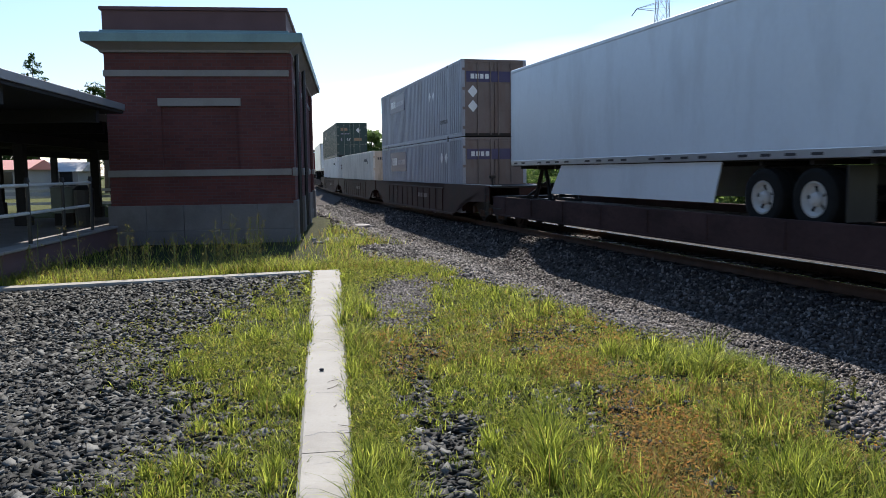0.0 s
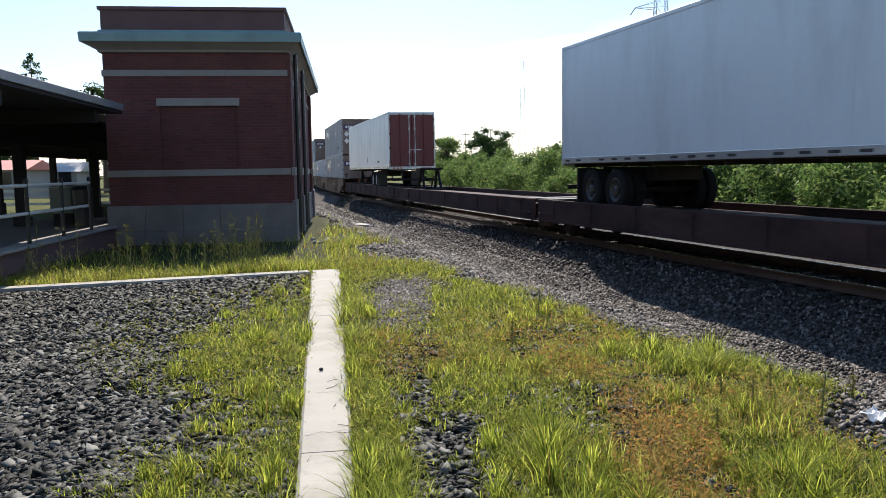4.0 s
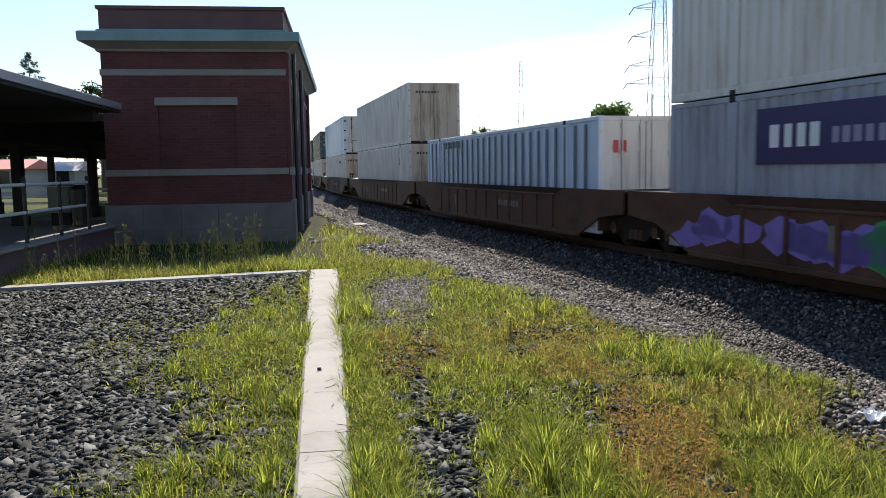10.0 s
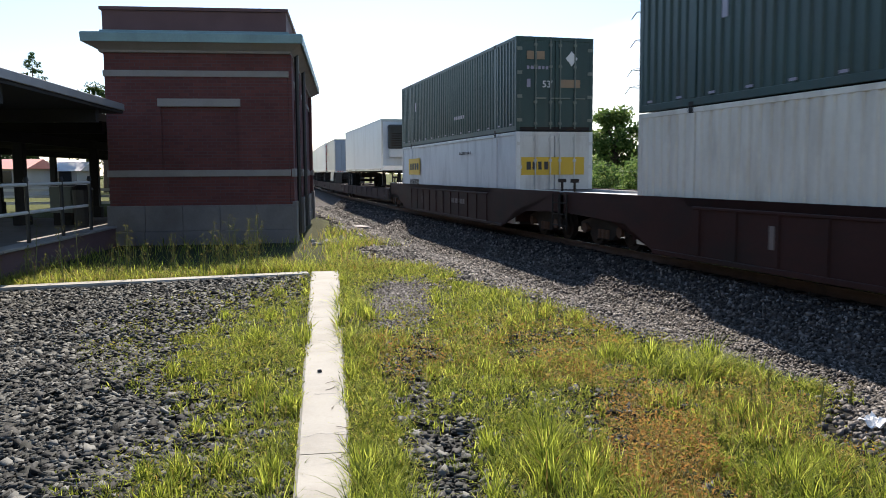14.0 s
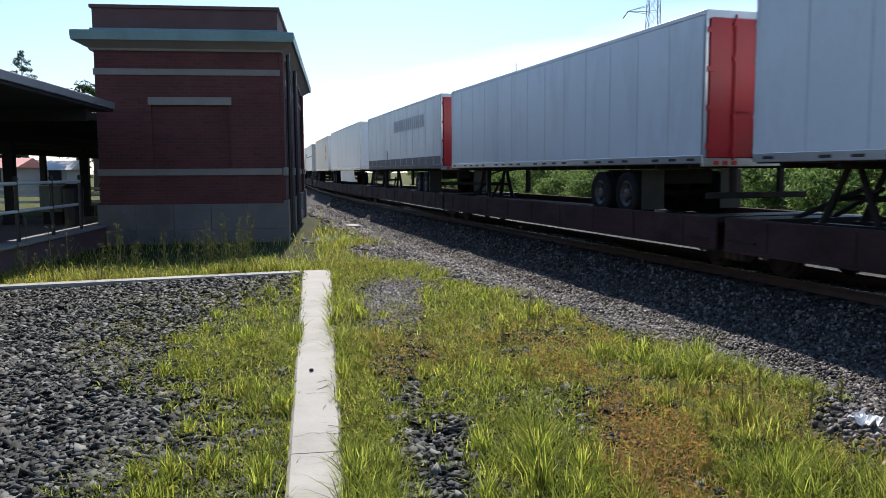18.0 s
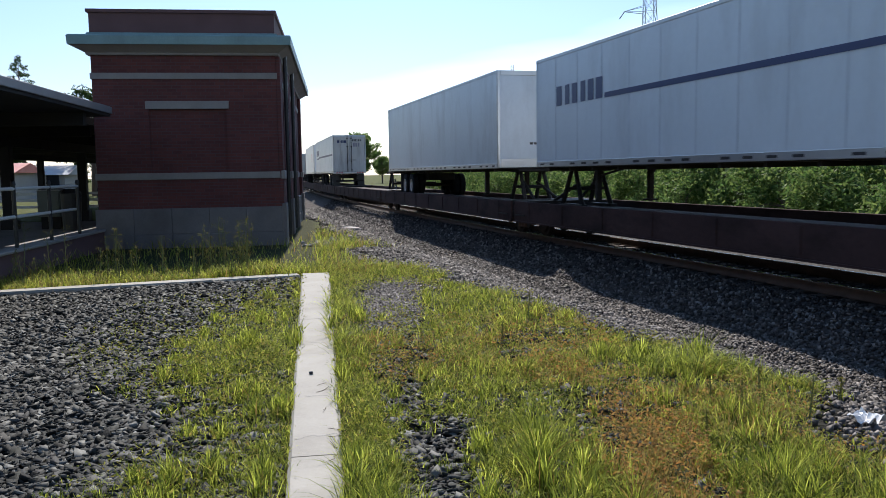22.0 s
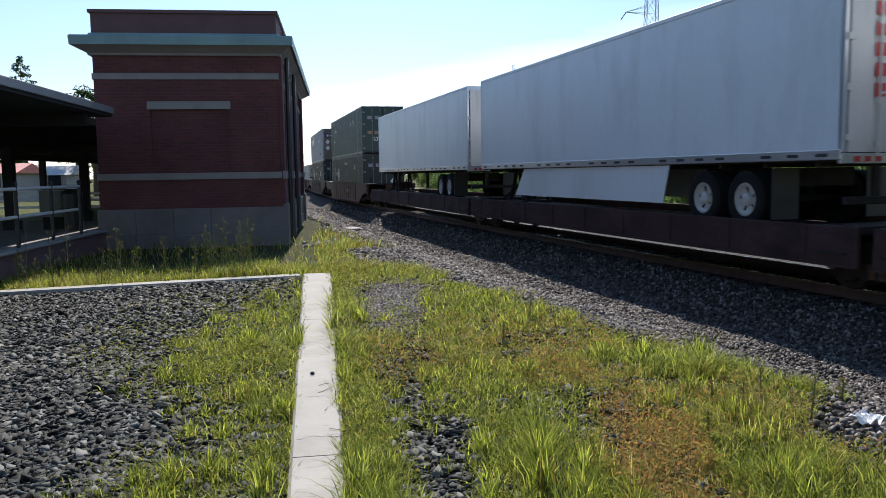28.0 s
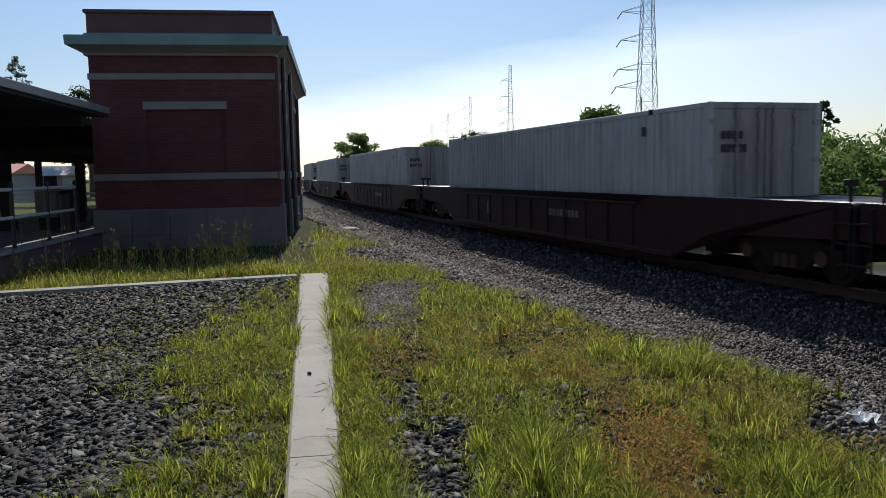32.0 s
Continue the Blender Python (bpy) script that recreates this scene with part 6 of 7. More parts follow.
def make_bush(seed, h, w, mat, leaf=0.13, count=2600, label="dense green bush in full leaf", name="bush"):
    rnd = random.Random(seed)
    t = thing(name, label, name, "trackside greenery")
    blobs = []
    for i in range(11):
        a, q = rnd.uniform(0, 6.28), rnd.random()
        z = h * (0.22 + 0.62 * rnd.random())
        rr = w * 0.5 * (1 - 0.55 * (z / h)) * q ** 0.5
        blobs.append((rr * math.cos(a), rr * math.sin(a), z, w * rnd.uniform(0.14, 0.26)))
    blobs.append((0, 0, h * 0.84, w * 0.16))
    bm = bmesh.new()
    base = Vector((0, 0, -0.1))
    bm_cyl(bm, base, (0, 0, h * 0.35), 0.09 * h / 4, 8, 0.05 * h / 4)
    limbs(bm, Vector((0, 0, h * 0.3)), [b[:3] for b in blobs[:8]], 0.05 * h / 4)
    part("trunk", bm, BARK, t)
    tagged(part("crown", leaf_cloud("crown", blobs, count, leaf, mat, seed), None, t), kind="stuff")
    return t


def make_tree(seed, h, w, mat, label, leaf=0.17, count=6000, bare=False):
    rnd = random.Random(seed)
    t = thing("tree", label, "tree", "trackside greenery")
    blobs = []
    for i in range(34):
        a, q = rnd.uniform(0, 6.28), rnd.random() ** 0.5
        z = h * rnd.uniform(0.38, 0.93)
        f = math.sin(math.pi * min(1, max(0.12, (z / h - 0.28) / 0.75)))
        blobs.append((w * 0.42 * q * f * math.cos(a), w * 0.42 * q * f * math.sin(a), z, w * rnd.uniform(0.06, 0.125) * (0.6 if bare else 1)))
    bm = bmesh.new()
    bm_cyl(bm, (0, 0, -0.2), (0.1, 0, h * 0.45), 0.028 * h, 10, 0.017 * h)
    bm_cyl(bm, (0.1, 0, h * 0.45), (0, 0.1, h * 0.9), 0.017 * h, 8, 0.004 * h)
    limbs(bm, Vector((0.08, 0, h * 0.4)), [b[:3] for b in blobs[:14]], 0.010 * h)
    limbs(bm, Vector((0.05, 0.05, h * 0.62)), [b[:3] for b in blobs[14:24]], 0.007 * h)
    part("trunk", bm, BARK, t)
    tagged(part("crown", leaf_cloud("crown", blobs, count, leaf, mat, seed), None, t), kind="stuff")
    return t


def make_conifer(seed, h, w, label):
    rnd = random.Random(seed)
    t = thing("conifer", label, "tree")
    bm = bmesh.new()
    bm_cyl(bm, (0, 0, -0.2), (0, 0, h), 0.02 * h, 8, 0.01)
    blobs = []
    for i in range(46):
        f = i / 45
        z = h * (0.12 + 0.86 * f)
        r = w * 0.5 * (1 - f) ** 0.55 * rnd.uniform(0.75, 1.1)
        a = i * 2.4
        tip = Vector((r * math.cos(a), r * math.sin(a), z - 0.12 * r))
        bm_cyl(bm, (0, 0, z), tip, 0.03, 5, 0.008)
        for k in (0.45, 0.8):
            blobs.append((tip.x * k, tip.y * k, z - 0.12 * r * k, 0.032 * w))
    part("trunk", bm, BARK, t)
    tagged(part("crown", leaf_cloud("crown", blobs, 3600, 0.13, LEAF_DARK, seed, 0.3), None, t), kind="stuff")
    return t


def plant(proto, q, lat, turn, scale=1.0, used={}):
    x, y, _ = track(q, lat)
    m = pose(x, y, ground_z(lat), 0, 0, turn)
    if proto.name in used:
        o = copy_thing(proto, m)
    else:
        used[proto.name] = 1
        proto.matrix_basis = m
        o = proto
    o.scale = (scale, scale, scale * 0.95)
    return o


BUSHES = [make_bush(11, 3.6, 4.6, LEAF), make_bush(12, 4.3, 4.4, LEAF), make_bush(13, 2.6, 3.8, LEAF), make_bush(14, 3.2, 5.2, LEAF), make_bush(15, 4.8, 4.8, LEAF, 0.15, 3000)]
TREES = [make_tree(21, 8.5, 7.5, LEAF, "broad green deciduous tree beyond the track"), make_tree(22, 7.0, 5.5, LEAF, "rounded green deciduous tree beyond the track"), make_tree(23, 10.0, 8.0, LEAF_DARK, "tall dark green deciduous tree in the distance")]
rt = random.Random(5)
i = 0
for row, (lat0, q0, q1, step) in enumerate(((25.0, 4, 80, 2.5), (28.5, 6, 120, 3.1), (33.0, 8, 160, 3.9))):
    q = q0
    while q < q1:
        plant(BUSHES[i % 5], q + rt.uniform(-0.8, 0.8), lat0 + rt.uniform(-1.0, 1.2) + max(0, q - 60) * 0.02, rt.uniform(0, 360), rt.uniform(0.85, 1.2) * (0.8, 1.0, 1.12)[row])
        q += step * rt.uniform(0.75, 1.2)
        i += 1
for q, lat, k, s in ((22, 46, 0, 0.6), (30, 42, 1, 0.8), (36, 47, 2, 0.6), (52, 44, 1, 0.9), (60, 50, 0, 0.75), (75, 46, 1, 0.8), (90, 52, 2, 0.6), (108, 44, 1, 0.9), (128, 40, 0, 0.9), (150, 44, 1, 1.0), (172, 38, 2, 0.75), (196, 42, 0, 0.8), (215, 34, 1, 1.1), (232, 30, 2, 0.75),
                    (45, 62, 0, 0.8), (260, 40, 0, 1.0), (290, 36, 1, 1.0)):
    plant(TREES[k], q, lat, rt.uniform(0, 360), s)
# sparse half-dead tree standing above the bushes
plant(make_tree(31, 8.6, 3.2, LEAF_DARK, "thin half-bare tree standing above the bushes", 0.14, 2600, True), 41.0, 36.7, 30, 0.85)
for x, y, k, s in ((-13.3, 149, 1, 1.45), (14.7, 68.4, 1, 1.12), (0.8, 140, 0, 0.95), (7.2, 121, 2, 0.9)):
    o = copy_thing(TREES[k], pose(x, y, -0.9, 0, 0, x * 31))
    o.scale = (s * 1.15, s * 1.15, s)
con = make_conifer(41, 15.2, 9.0, "tall dark conifer beyond the canopy")
con.matrix_basis = pose(-45.2, 90, 0, 0, 0, 10)
for x, y, s in ((-50, 96, 0.80), (-40, 100, 0.78), (-37.5, 90, 0.70)):
    copy_thing(con, pose(x, y, 0, 0, 0, x * 7)).scale = (s, s, s)
for x, y, k, s in ((-62, 85, 2, 1.0), (-52, 80, 2, 0.7), (-44, 84, 2, 0.72), (-36, 82, 2, 0.8), (-33, 96, 2, 1.15), (-70, 80, 0, 1.1), (-28, 104, 2, 0.9), (-30.5, 73, 2, 1.0)):
    o = copy_thing(TREES[k], pose(x, y, 0, 0, 0, x * 13))
    o.scale = (s, s, s)
    o["label"] = "dark green deciduous tree beyond the station"


def strut(bm, a, b, r):
    bm_cyl(bm, a, b, r, 4)


def pylon(x, y, h, turn):
    p = thing("power_pylon", "grey steel lattice power pylon with cross arms", "pylon", "power pylons")
    p.matrix_basis = pose(x, y, -0.5, 0, 0, turn)

    def half(z):
        f = z / h
        return 2.35 * (1 - f) + 0.7 * f if f < 1 else 0.75
    n = 14
    zs = [h * (1 - (1 - i / n) ** 1.25) for i in range(n + 1)]
    for sx, sy in ((-1, -1), (1, -1), (1, 1), (-1, 1)):
        bm = bmesh.new()
        for a, b in zip(zs, zs[1:]):
            strut(bm, (sx * half(a), sy * half(a), a), (sx * half(b), sy * half(b), b), 0.09)
        part("leg", bm, GALV, p)
    bm = bmesh.new()
    for i, (a, b) in enumerate(zip(zs, zs[1:])):
        A, B = half(a), half(b)
        for (x0, y0), (x1, y1) in (((-1, -1), (1, -1)), ((1, -1), (1, 1)), ((1, 1), (-1, 1)), ((-1, 1), (-1, -1))):
            strut(bm, (x0 * A, y0 * A, a), (x1 * B, y1 * B, b), 0.05)
            strut(bm, (x1 * A, y1 * A, a), (x0 * B, y0 * B, b), 0.05)
            strut(bm, (x0 * B, y0 * B, b), (x1 * B, y1 * B, b), 0.05)
    part("bracing", bm, GALV, p)
    for z, ln in ((h * 0.40, 6.6), (h * 0.475, 6.2), (h * 0.60, 5.6), (h * 0.72, 5.4), (h * 0.86, 5.2)):
        for s in (-1,):
            bm = bmesh.new()
            e = (s * ln, 0, z + 0.25)
            for sy in (-1, 1):
                strut(bm, (s * half(z), sy * half(z), z), e, 0.07)
                strut(bm, (s * half(z + 1.4), sy * half(z), z + 1.4), e, 0.06)
            a = part("cross_arm", bm, GALV, p)
            bm = bmesh.new()
            bm_cyl(bm, (s * (ln - 0.1), 0, z + 0.2), (s * (ln + 0.9), 0, z - 1.2), 0.10, 6)
            part("insulator", bm, STEEL_DARK, a)
    return p


first = pylon(45.7, 170, 48, 0)
for x, y in ((34.5, 345), (24.6, 486), (14.1, 625), (2.0, 745)):
    o = copy_thing(first, pose(x, y, -0.5, 0, 0, 0))
    o.scale = (0.7, 0.7, 0.98)


def utility_pole(x, y, h, arms, r=0.14):
    p = thing("utility_pole", "dark timber utility pole with cross arms", "pole")
    p.matrix_basis = pose(x, y, -0.6, 0, 0, 20)
    bm = bmesh.new()
    bm_cyl(bm, (0, 0, 0), (0, 0, h), r, 8, r * 0.7)
    part("pole", bm, WOOD_POLE, p)
    for k in range(arms):
        a = box_part("arm", (-1.2, 1.2, -0.07, 0.07, h - 0.7 - k * 1.1, h - 0.55 - k * 1.1), WOOD_POLE, p)
        for x0 in (-1.1, -0.5, 0.5, 1.1):
            bm = bmesh.new()
            bm_cyl(bm, (x0, 0, h - 0.55 - k * 1.1), (x0, 0, h - 0.37 - k * 1.1), 0.05, 6)
            part("insulator", bm, STEEL_DARK, a)


utility_pole(31.4, 86, 8.9, 3)
utility_pole(18.9, 72, 8.6, 0, 0.06)
utility_pole(-14.5, 86, 9, 0)
utility_pole(5.6, 190, 11, 1)

# ---------- loose stones ----------
def stones(name, x, y, z, size, mat, label, seed, flat=0.55, tilt=0.38):
    """Broken stones: cubes with shaken corners, each turned its own way."""
    rg = np.random.default_rng(seed)
    n = len(x)
    cube = np.array([(i, j, k) for i in (-1, 1) for j in (-1, 1) for k in (-1, 1)], dtype=float)
    V = cube[None] * (1 + rg.uniform(-0.45, 0.25, (n, 8, 3)))
    V *= np.stack([rg.uniform(0.7, 1.35, n), rg.uniform(0.55, 1.0, n), rg.uniform(flat * 0.6, flat * 1.3, n)], axis=1)[:, None, :]
    a, b, c = rg.uniform(0, 6.283, n), rg.normal(0, tilt, n), rg.normal(0, tilt, n)
    ca, sa, cb, sb, cc, sc = np.cos(a), np.sin(a), np.cos(b), np.sin(b), np.cos(c), np.sin(c)
    X, Yy, Z = V[..., 0], V[..., 1], V[..., 2]
    Yy, Z = Yy * cb[:, None] - Z * sb[:, None], Yy * sb[:, None] + Z * cb[:, None]
    X, Z = X * cc[:, None] + Z * sc[:, None], -X * sc[:, None] + Z * cc[:, None]
    X, Yy = X * ca[:, None] - Yy * sa[:, None], X * sa[:, None] + Yy * ca[:, None]
    s = size[:, None]
    P = np.stack([x[:, None] + X * s, y[:, None] + Yy * s, z[:, None] + Z * s], axis=-1).reshape(-1, 3)
    f = np.array([(0, 1, 3), (0, 3, 2), (4, 6, 7), (4, 7, 5), (0, 4, 5), (0, 5, 1), (2, 3, 7), (2, 7, 6), (0, 2, 6), (0, 6, 4), (1, 5, 7), (1, 7, 3)])
    F = (np.arange(n)[:, None, None] * 8 + f[None]).reshape(-1, 3)
    tagged(new(name, raw_mesh(name, P, F, mat)), label, "gravel" if "gravel" in name else "ballast", "", "stuff")


def scatter(rg, x0, x1, y0, y1, per_m2):
    n = int((x1 - x0) * (y1 - y0) * per_m2)
    return rg.uniform(x0, x1, n), rg.uniform(y0, y1, n)


GZ_LAT = np.linspace(-30, 60, 1801)
GZ_VAL = np.array([ground_z(v) for v in GZ_LAT])


def ground_at(x, y):
    near = np.clip(1 - np.hypot(x, y - 8) / 40, 0, 1)
    return np.interp(lat_of(x, y), GZ_LAT, GZ_VAL) + near * ((vnoise(x, y, 0.9, 5) - 0.5) * 0.05 + (vnoise(x, y, 3.1, 6) - 0.5) * 0.025) - 0.012


rg = np.random.default_rng(3)
gx, gy = [], []
for y0, y1, x0, x1, dn in ((-4.0, 2.6, -4.5, 0.6, 220), (2.6, 5.0, -3.2, 3.0, 1500), (5.0, 7.5, -4.6, 3.2, 1200), (7.5, 10.0, -6.0, 2.6, 850), (10.0, 12.8, -8.5, 1.3, 620)):
    a, b = scatter(rg, x0, x1, y0, y1, dn)
    gx.append(a)
    gy.append(b)
gx, gy = np.concatenate(gx), np.concatenate(gy)
s = gx - kerb_x(gy)
keep = (np.abs(s) > 0.2) & (gy < arm_y(gx) - 0.16 + (s > 0) * 0.5) & (lat_of(gx, gy) < np.where((gy < 6.3) & (s > 0), 3.35, ballast_edge(gy) + 0.3))
den, _ = grass_density(gx, gy)
keep &= (rg.random(len(gx)) > den * np.where(s > 0, 1.15, 0.75))
keep &= np.hypot((gx + 0.55) / 0.6, (gy - 10.1) / 2.1) > 0.8
gx, gy = gx[keep], gy[keep]
stones("gravel", gx, gy, ground_at(gx, gy) + 0.012, rg.uniform(0.013, 0.035, len(gx)) * (1 + 0.35 * (rg.random(len(gx)) < 0.12)), STONE, "loose dark grey crushed gravel stones in the yard", 4, 0.24, 0.36)
fx, fy = scatter(rg, -1.5, 0.5, 7.2, 12.6, 3600)
fine = rg.random(len(fx)) < np.clip(1.5 - 1.5 * np.hypot((fx + 0.55) / 0.78, (fy - 10.1) / 2.5), 0, 1)
fx, fy = fx[fine], fy[fine]
stones("fine_gravel", fx, fy, ground_at(fx, fy) + 0.016, rg.uniform(0.007, 0.017, len(fx)), BALLAST, "pale fine gravel in a bare strip beside the concrete edging", 5, 0.5, 0.3)
bx, by = [], []
for q0, q1, l0, l1, dn in ((-6, 1, 2.9, 9.6, 260), (1, 8, 2.9, 9.6, 720), (8, 14, 2.9, 9.6, 560), (14, 24, 3.0, 9.6, 270), (24, 40, 2.8, 9.6, 120), (40, 64, 3.0, 9.4, 50), (8, 30, 9.4, 12.2, 50)):
    n = int((q1 - q0) * (l1 - l0) * dn)
    q, l = rg.uniform(q0, q1, n), rg.uniform(l0, l1, n)
    qq = np.clip(q, Q_BEND0, Q_BEND1)
    off = l - BEND * qq * qq / 2
    bx.append(-math.sin(PHI) * q + math.cos(PHI) * off)
    by.append(math.cos(PHI) * q + math.sin(PHI) * off)
bx, by = np.concatenate(bx), np.concatenate(by)
keep = lat_of(bx, by) > ballast_edge(by) - 0.45 * rg.random(len(bx))
bx, by = bx[keep], by[keep]
bsize = rg.uniform(0.012, 0.028, len(bx)) * (1 + np.clip(by - 8, 0, 6) * 0.04 + np.clip(by - 14, 0, 40) * 0.022)
# stones nearer the rails take the shade-darkened colours more often
shaded = rg.random(len(bx)) < np.clip((lat_of(bx, by) - 8.6) / 1.2, 0, 1)
thin = ~shaded | (rg.random(len(bx)) < 0.7)
bx, by, bsize, shaded = bx[thin], by[thin], bsize[thin], shaded[thin]
for flag, mt, lb in ((False, BALLAST, "pale brown-grey crushed track ballast"), (True, BALLAST_SHADED, "crushed ballast beside the rails, coloured dark for the train's shade")):
    k = shaded == flag
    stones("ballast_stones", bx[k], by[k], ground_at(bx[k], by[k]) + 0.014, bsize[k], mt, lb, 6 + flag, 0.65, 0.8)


# ---------- grass ----------
def blades(name, x, y, z, h, w, lean, mat, label, seed):
    """Bent tapering blades of three joints each."""
    rg = np.random.default_rng(seed)
    n = len(x)
    a = rg.uniform(0, 6.283, n)
    dx, dy = np.cos(a), np.sin(a)
    b = a + 1.57 + rg.normal(0, 0.4, n)
    wx, wy = np.cos(b) * w, np.sin(b) * w
    P = []
    for f, k in ((0.0, 1.0), (0.45, 0.85), (0.8, 0.5)):
        ox, oy = dx * lean * h * f * f, dy * lean * h * f * f
        zz = z + h * f * (1 - 0.25 * lean * f)
        P.append(np.stack([x + ox - wx * k, y + oy - wy * k, zz], axis=1))
        P.append(np.stack([x + ox + wx * k, y + oy + wy * k, zz], axis=1))
    P.append(np.stack([x + dx * lean * h, y + dy * lean * h, z + h * (1 - 0.3 * lean)], axis=1))
    V = np.stack(P, axis=1).reshape(-1, 3)
    f = np.array([(0, 1, 3), (0, 3, 2), (2, 3, 5), (2, 5, 4), (4, 5, 6)])
    F = (np.arange(n)[:, None, None] * 7 + f[None]).reshape(-1, 3)
    tagged(new(name, raw_mesh(name, V, F, mat)), label, "grass", "", "stuff")


rg = np.random.default_rng(9)
X, Y_, S = [], [], []
for y0, y1, x0, x1, dn, sc in ((-4.0, 2.8, -3.0, 3.6, 520, 1.3), (2.8, 5.0, -3.0, 3.6, 7200, 0.72), (5.0, 7.5, -4.0, 5.0, 5200, 0.85), (7.5, 10.5, -5.5, 5.5, 2900, 1.05), (10.5, 14, -9.5, 5, 1900, 1.0), (14, 18.4, -8, 3.5, 420, 1.3), (18.4, 28, -3.3, 2.0, 170, 2.0), (28, 46, -6, 1.0, 60, 2.8)):
    a, b = scatter(rg, x0, x1, y0, y1, dn)
    X.append(a)
    Y_.append(b)
    S.append(np.full(len(a), sc))
X, Y_, S = np.concatenate(X), np.concatenate(Y_), np.concatenate(S)
den, dry = grass_density(X, Y_)
clump = vnoise(X, Y_, 7.0, 8)
keep = rg.random(len(X)) < den * (0.35 + 1.1 * clump)
X, Y_, S, den, dry, clump = X[keep], Y_[keep], S[keep], den[keep], dry[keep], clump[keep]
beyond = Y_ > arm_y(X) + 0.1
tall = 0.5 + 1.0 * vnoise(X, Y_, 0.8, 11)
H = np.where(beyond, rg.uniform(0.09, 0.34, len(X)) * tall, rg.uniform(0.045, 0.17, len(X)) * (0.45 + 0.8 * den) * tall)
H = np.where(Y_ > 18.4, H * 0.7, H)
H = np.where(beyond, H, H * np.where(X < kerb_x(Y_), 0.66, 1.02))
Wd = rg.uniform(0.0024, 0.0056, len(X)) * S
lean = rg.uniform(0.3, 1.25, len(X))
# part of it stands in tufts of longer, broader blades, part is low broad-leaved weed
cell = 0.16 + 0.02 * np.clip(Y_ - 4, 0, 8)
tx, ty = np.floor(X / cell), np.floor(Y_ / cell)
hsh = lambda k: np.mod(np.sin(tx * 12.9898 + ty * 78.233 + k) * 43758.5453, 1.0)
tuft = (hsh(0) < 0.34) & (rg.random(len(X)) < 0.8) & ~beyond & (Y_ < 12)
r = rg.normal(0, 0.26, len(X)) * cell
ang = rg.uniform(0, 6.283, len(X))
X = np.where(tuft, (tx + 0.25 + 0.5 * hsh(1)) * cell + r * np.cos(ang), X)
Y_ = np.where(tuft, (ty + 0.25 + 0.5 * hsh(2)) * cell + r * np.sin(ang), Y_)
H = np.where(tuft, H * (0.95 + 0.55 * hsh(3)), H)
Wd = np.where(tuft, Wd * 1.15, Wd)
lean = np.where(tuft, rg.uniform(0.15, 0.8, len(X)), lean)
lush = np.clip(1.4 - np.hypot((X - 0.55) / 0.5, (Y_ - 4.3) / 1.3), 0, 1) + np.clip(1.4 - np.hypot((X - kerb_x(Y_) + 0.5) / 0.45, (Y_ - 4.2) / 1.4), 0, 1) + np.clip(1.4 - np.hypot((X - 1.43) / 0.35, (Y_ - 7.85) / 0.45), 0, 1) + 0.6 * np.clip(1.3 - np.hypot((X - 2.2) / 0.9, (Y_ - 6.65) / 0.4), 0, 1)
H = np.where(tuft, H * (1 + 0.45 * np.clip(lush, 0, 1)), H)
leafy = (hsh(0) > 0.62) & ~beyond & (rg.random(len(X)) < 0.6)
H = np.where(leafy, H * 0.6, H)
Wd = np.where(leafy, Wd * 1.7, Wd)
lean = np.where(leafy, rg.uniform(0.7, 1.5, len(X)), lean)
H = np.where(~beyond & (Y_ < 12), H * (1 - 0.45 * np.clip(dry * 1.4, 0, 1)), H)
ok = np.abs(X - kerb_x(Y_)) > np.where(Y_ < 12.5, 0.125, 0)
X, Y_, H, Wd, lean, dry = X[ok], Y_[ok], H[ok], Wd[ok], lean[ok], dry[ok]
isdry = rg.random(len(X)) < dry * 0.85
for flag, nm, mt, lb in ((False, "grass", BLADE, "bright green grass growing through the gravel"), (True, "dry_grass", BLADE_DRY, "dry olive and straw-brown grass and weeds")):
    k = isdry == flag
    blades(nm, X[k], Y_[k], ground_at(X[k], Y_[k]) - 0.01, H[k] * (0.85 if flag else 1.0), Wd[k], lean[k], mt, lb, 12 + flag)


def leaf_specks(name, x, y, z, size, mat, label, seed):
    """Small bent leaves of low weeds, two triangles each, strewn through the sward."""
    rg = np.random.default_rng(seed)
    n = len(x)
    u = rg.normal(size=(n, 3)) * np.array([1, 1, 0.6])
    u /= np.linalg.norm(u, axis=1)[:, None]
    v = np.cross(u, rg.normal(size=(n, 3)))
    v /= np.linalg.norm(v, axis=1)[:, None] + 1e-9
    c = np.stack([x, y, z], axis=1)
    s = size[:, None]
    nrm = np.cross(u, v) * s * 0.2
    P = np.stack([c - u * s, c + v * s * 0.45 + nrm, c + u * s, c - v * s * 0.45 + nrm], axis=1).reshape(-1, 3)
    i = np.arange(n)[:, None] * 4
    F = np.concatenate([i + np.array([[0, 1, 2]]), i + np.array([[0, 2, 3]])], axis=1).reshape(-1, 3)
    tagged(new(name, raw_mesh(name, P, F, mat)), label, "weeds", "", "stuff")


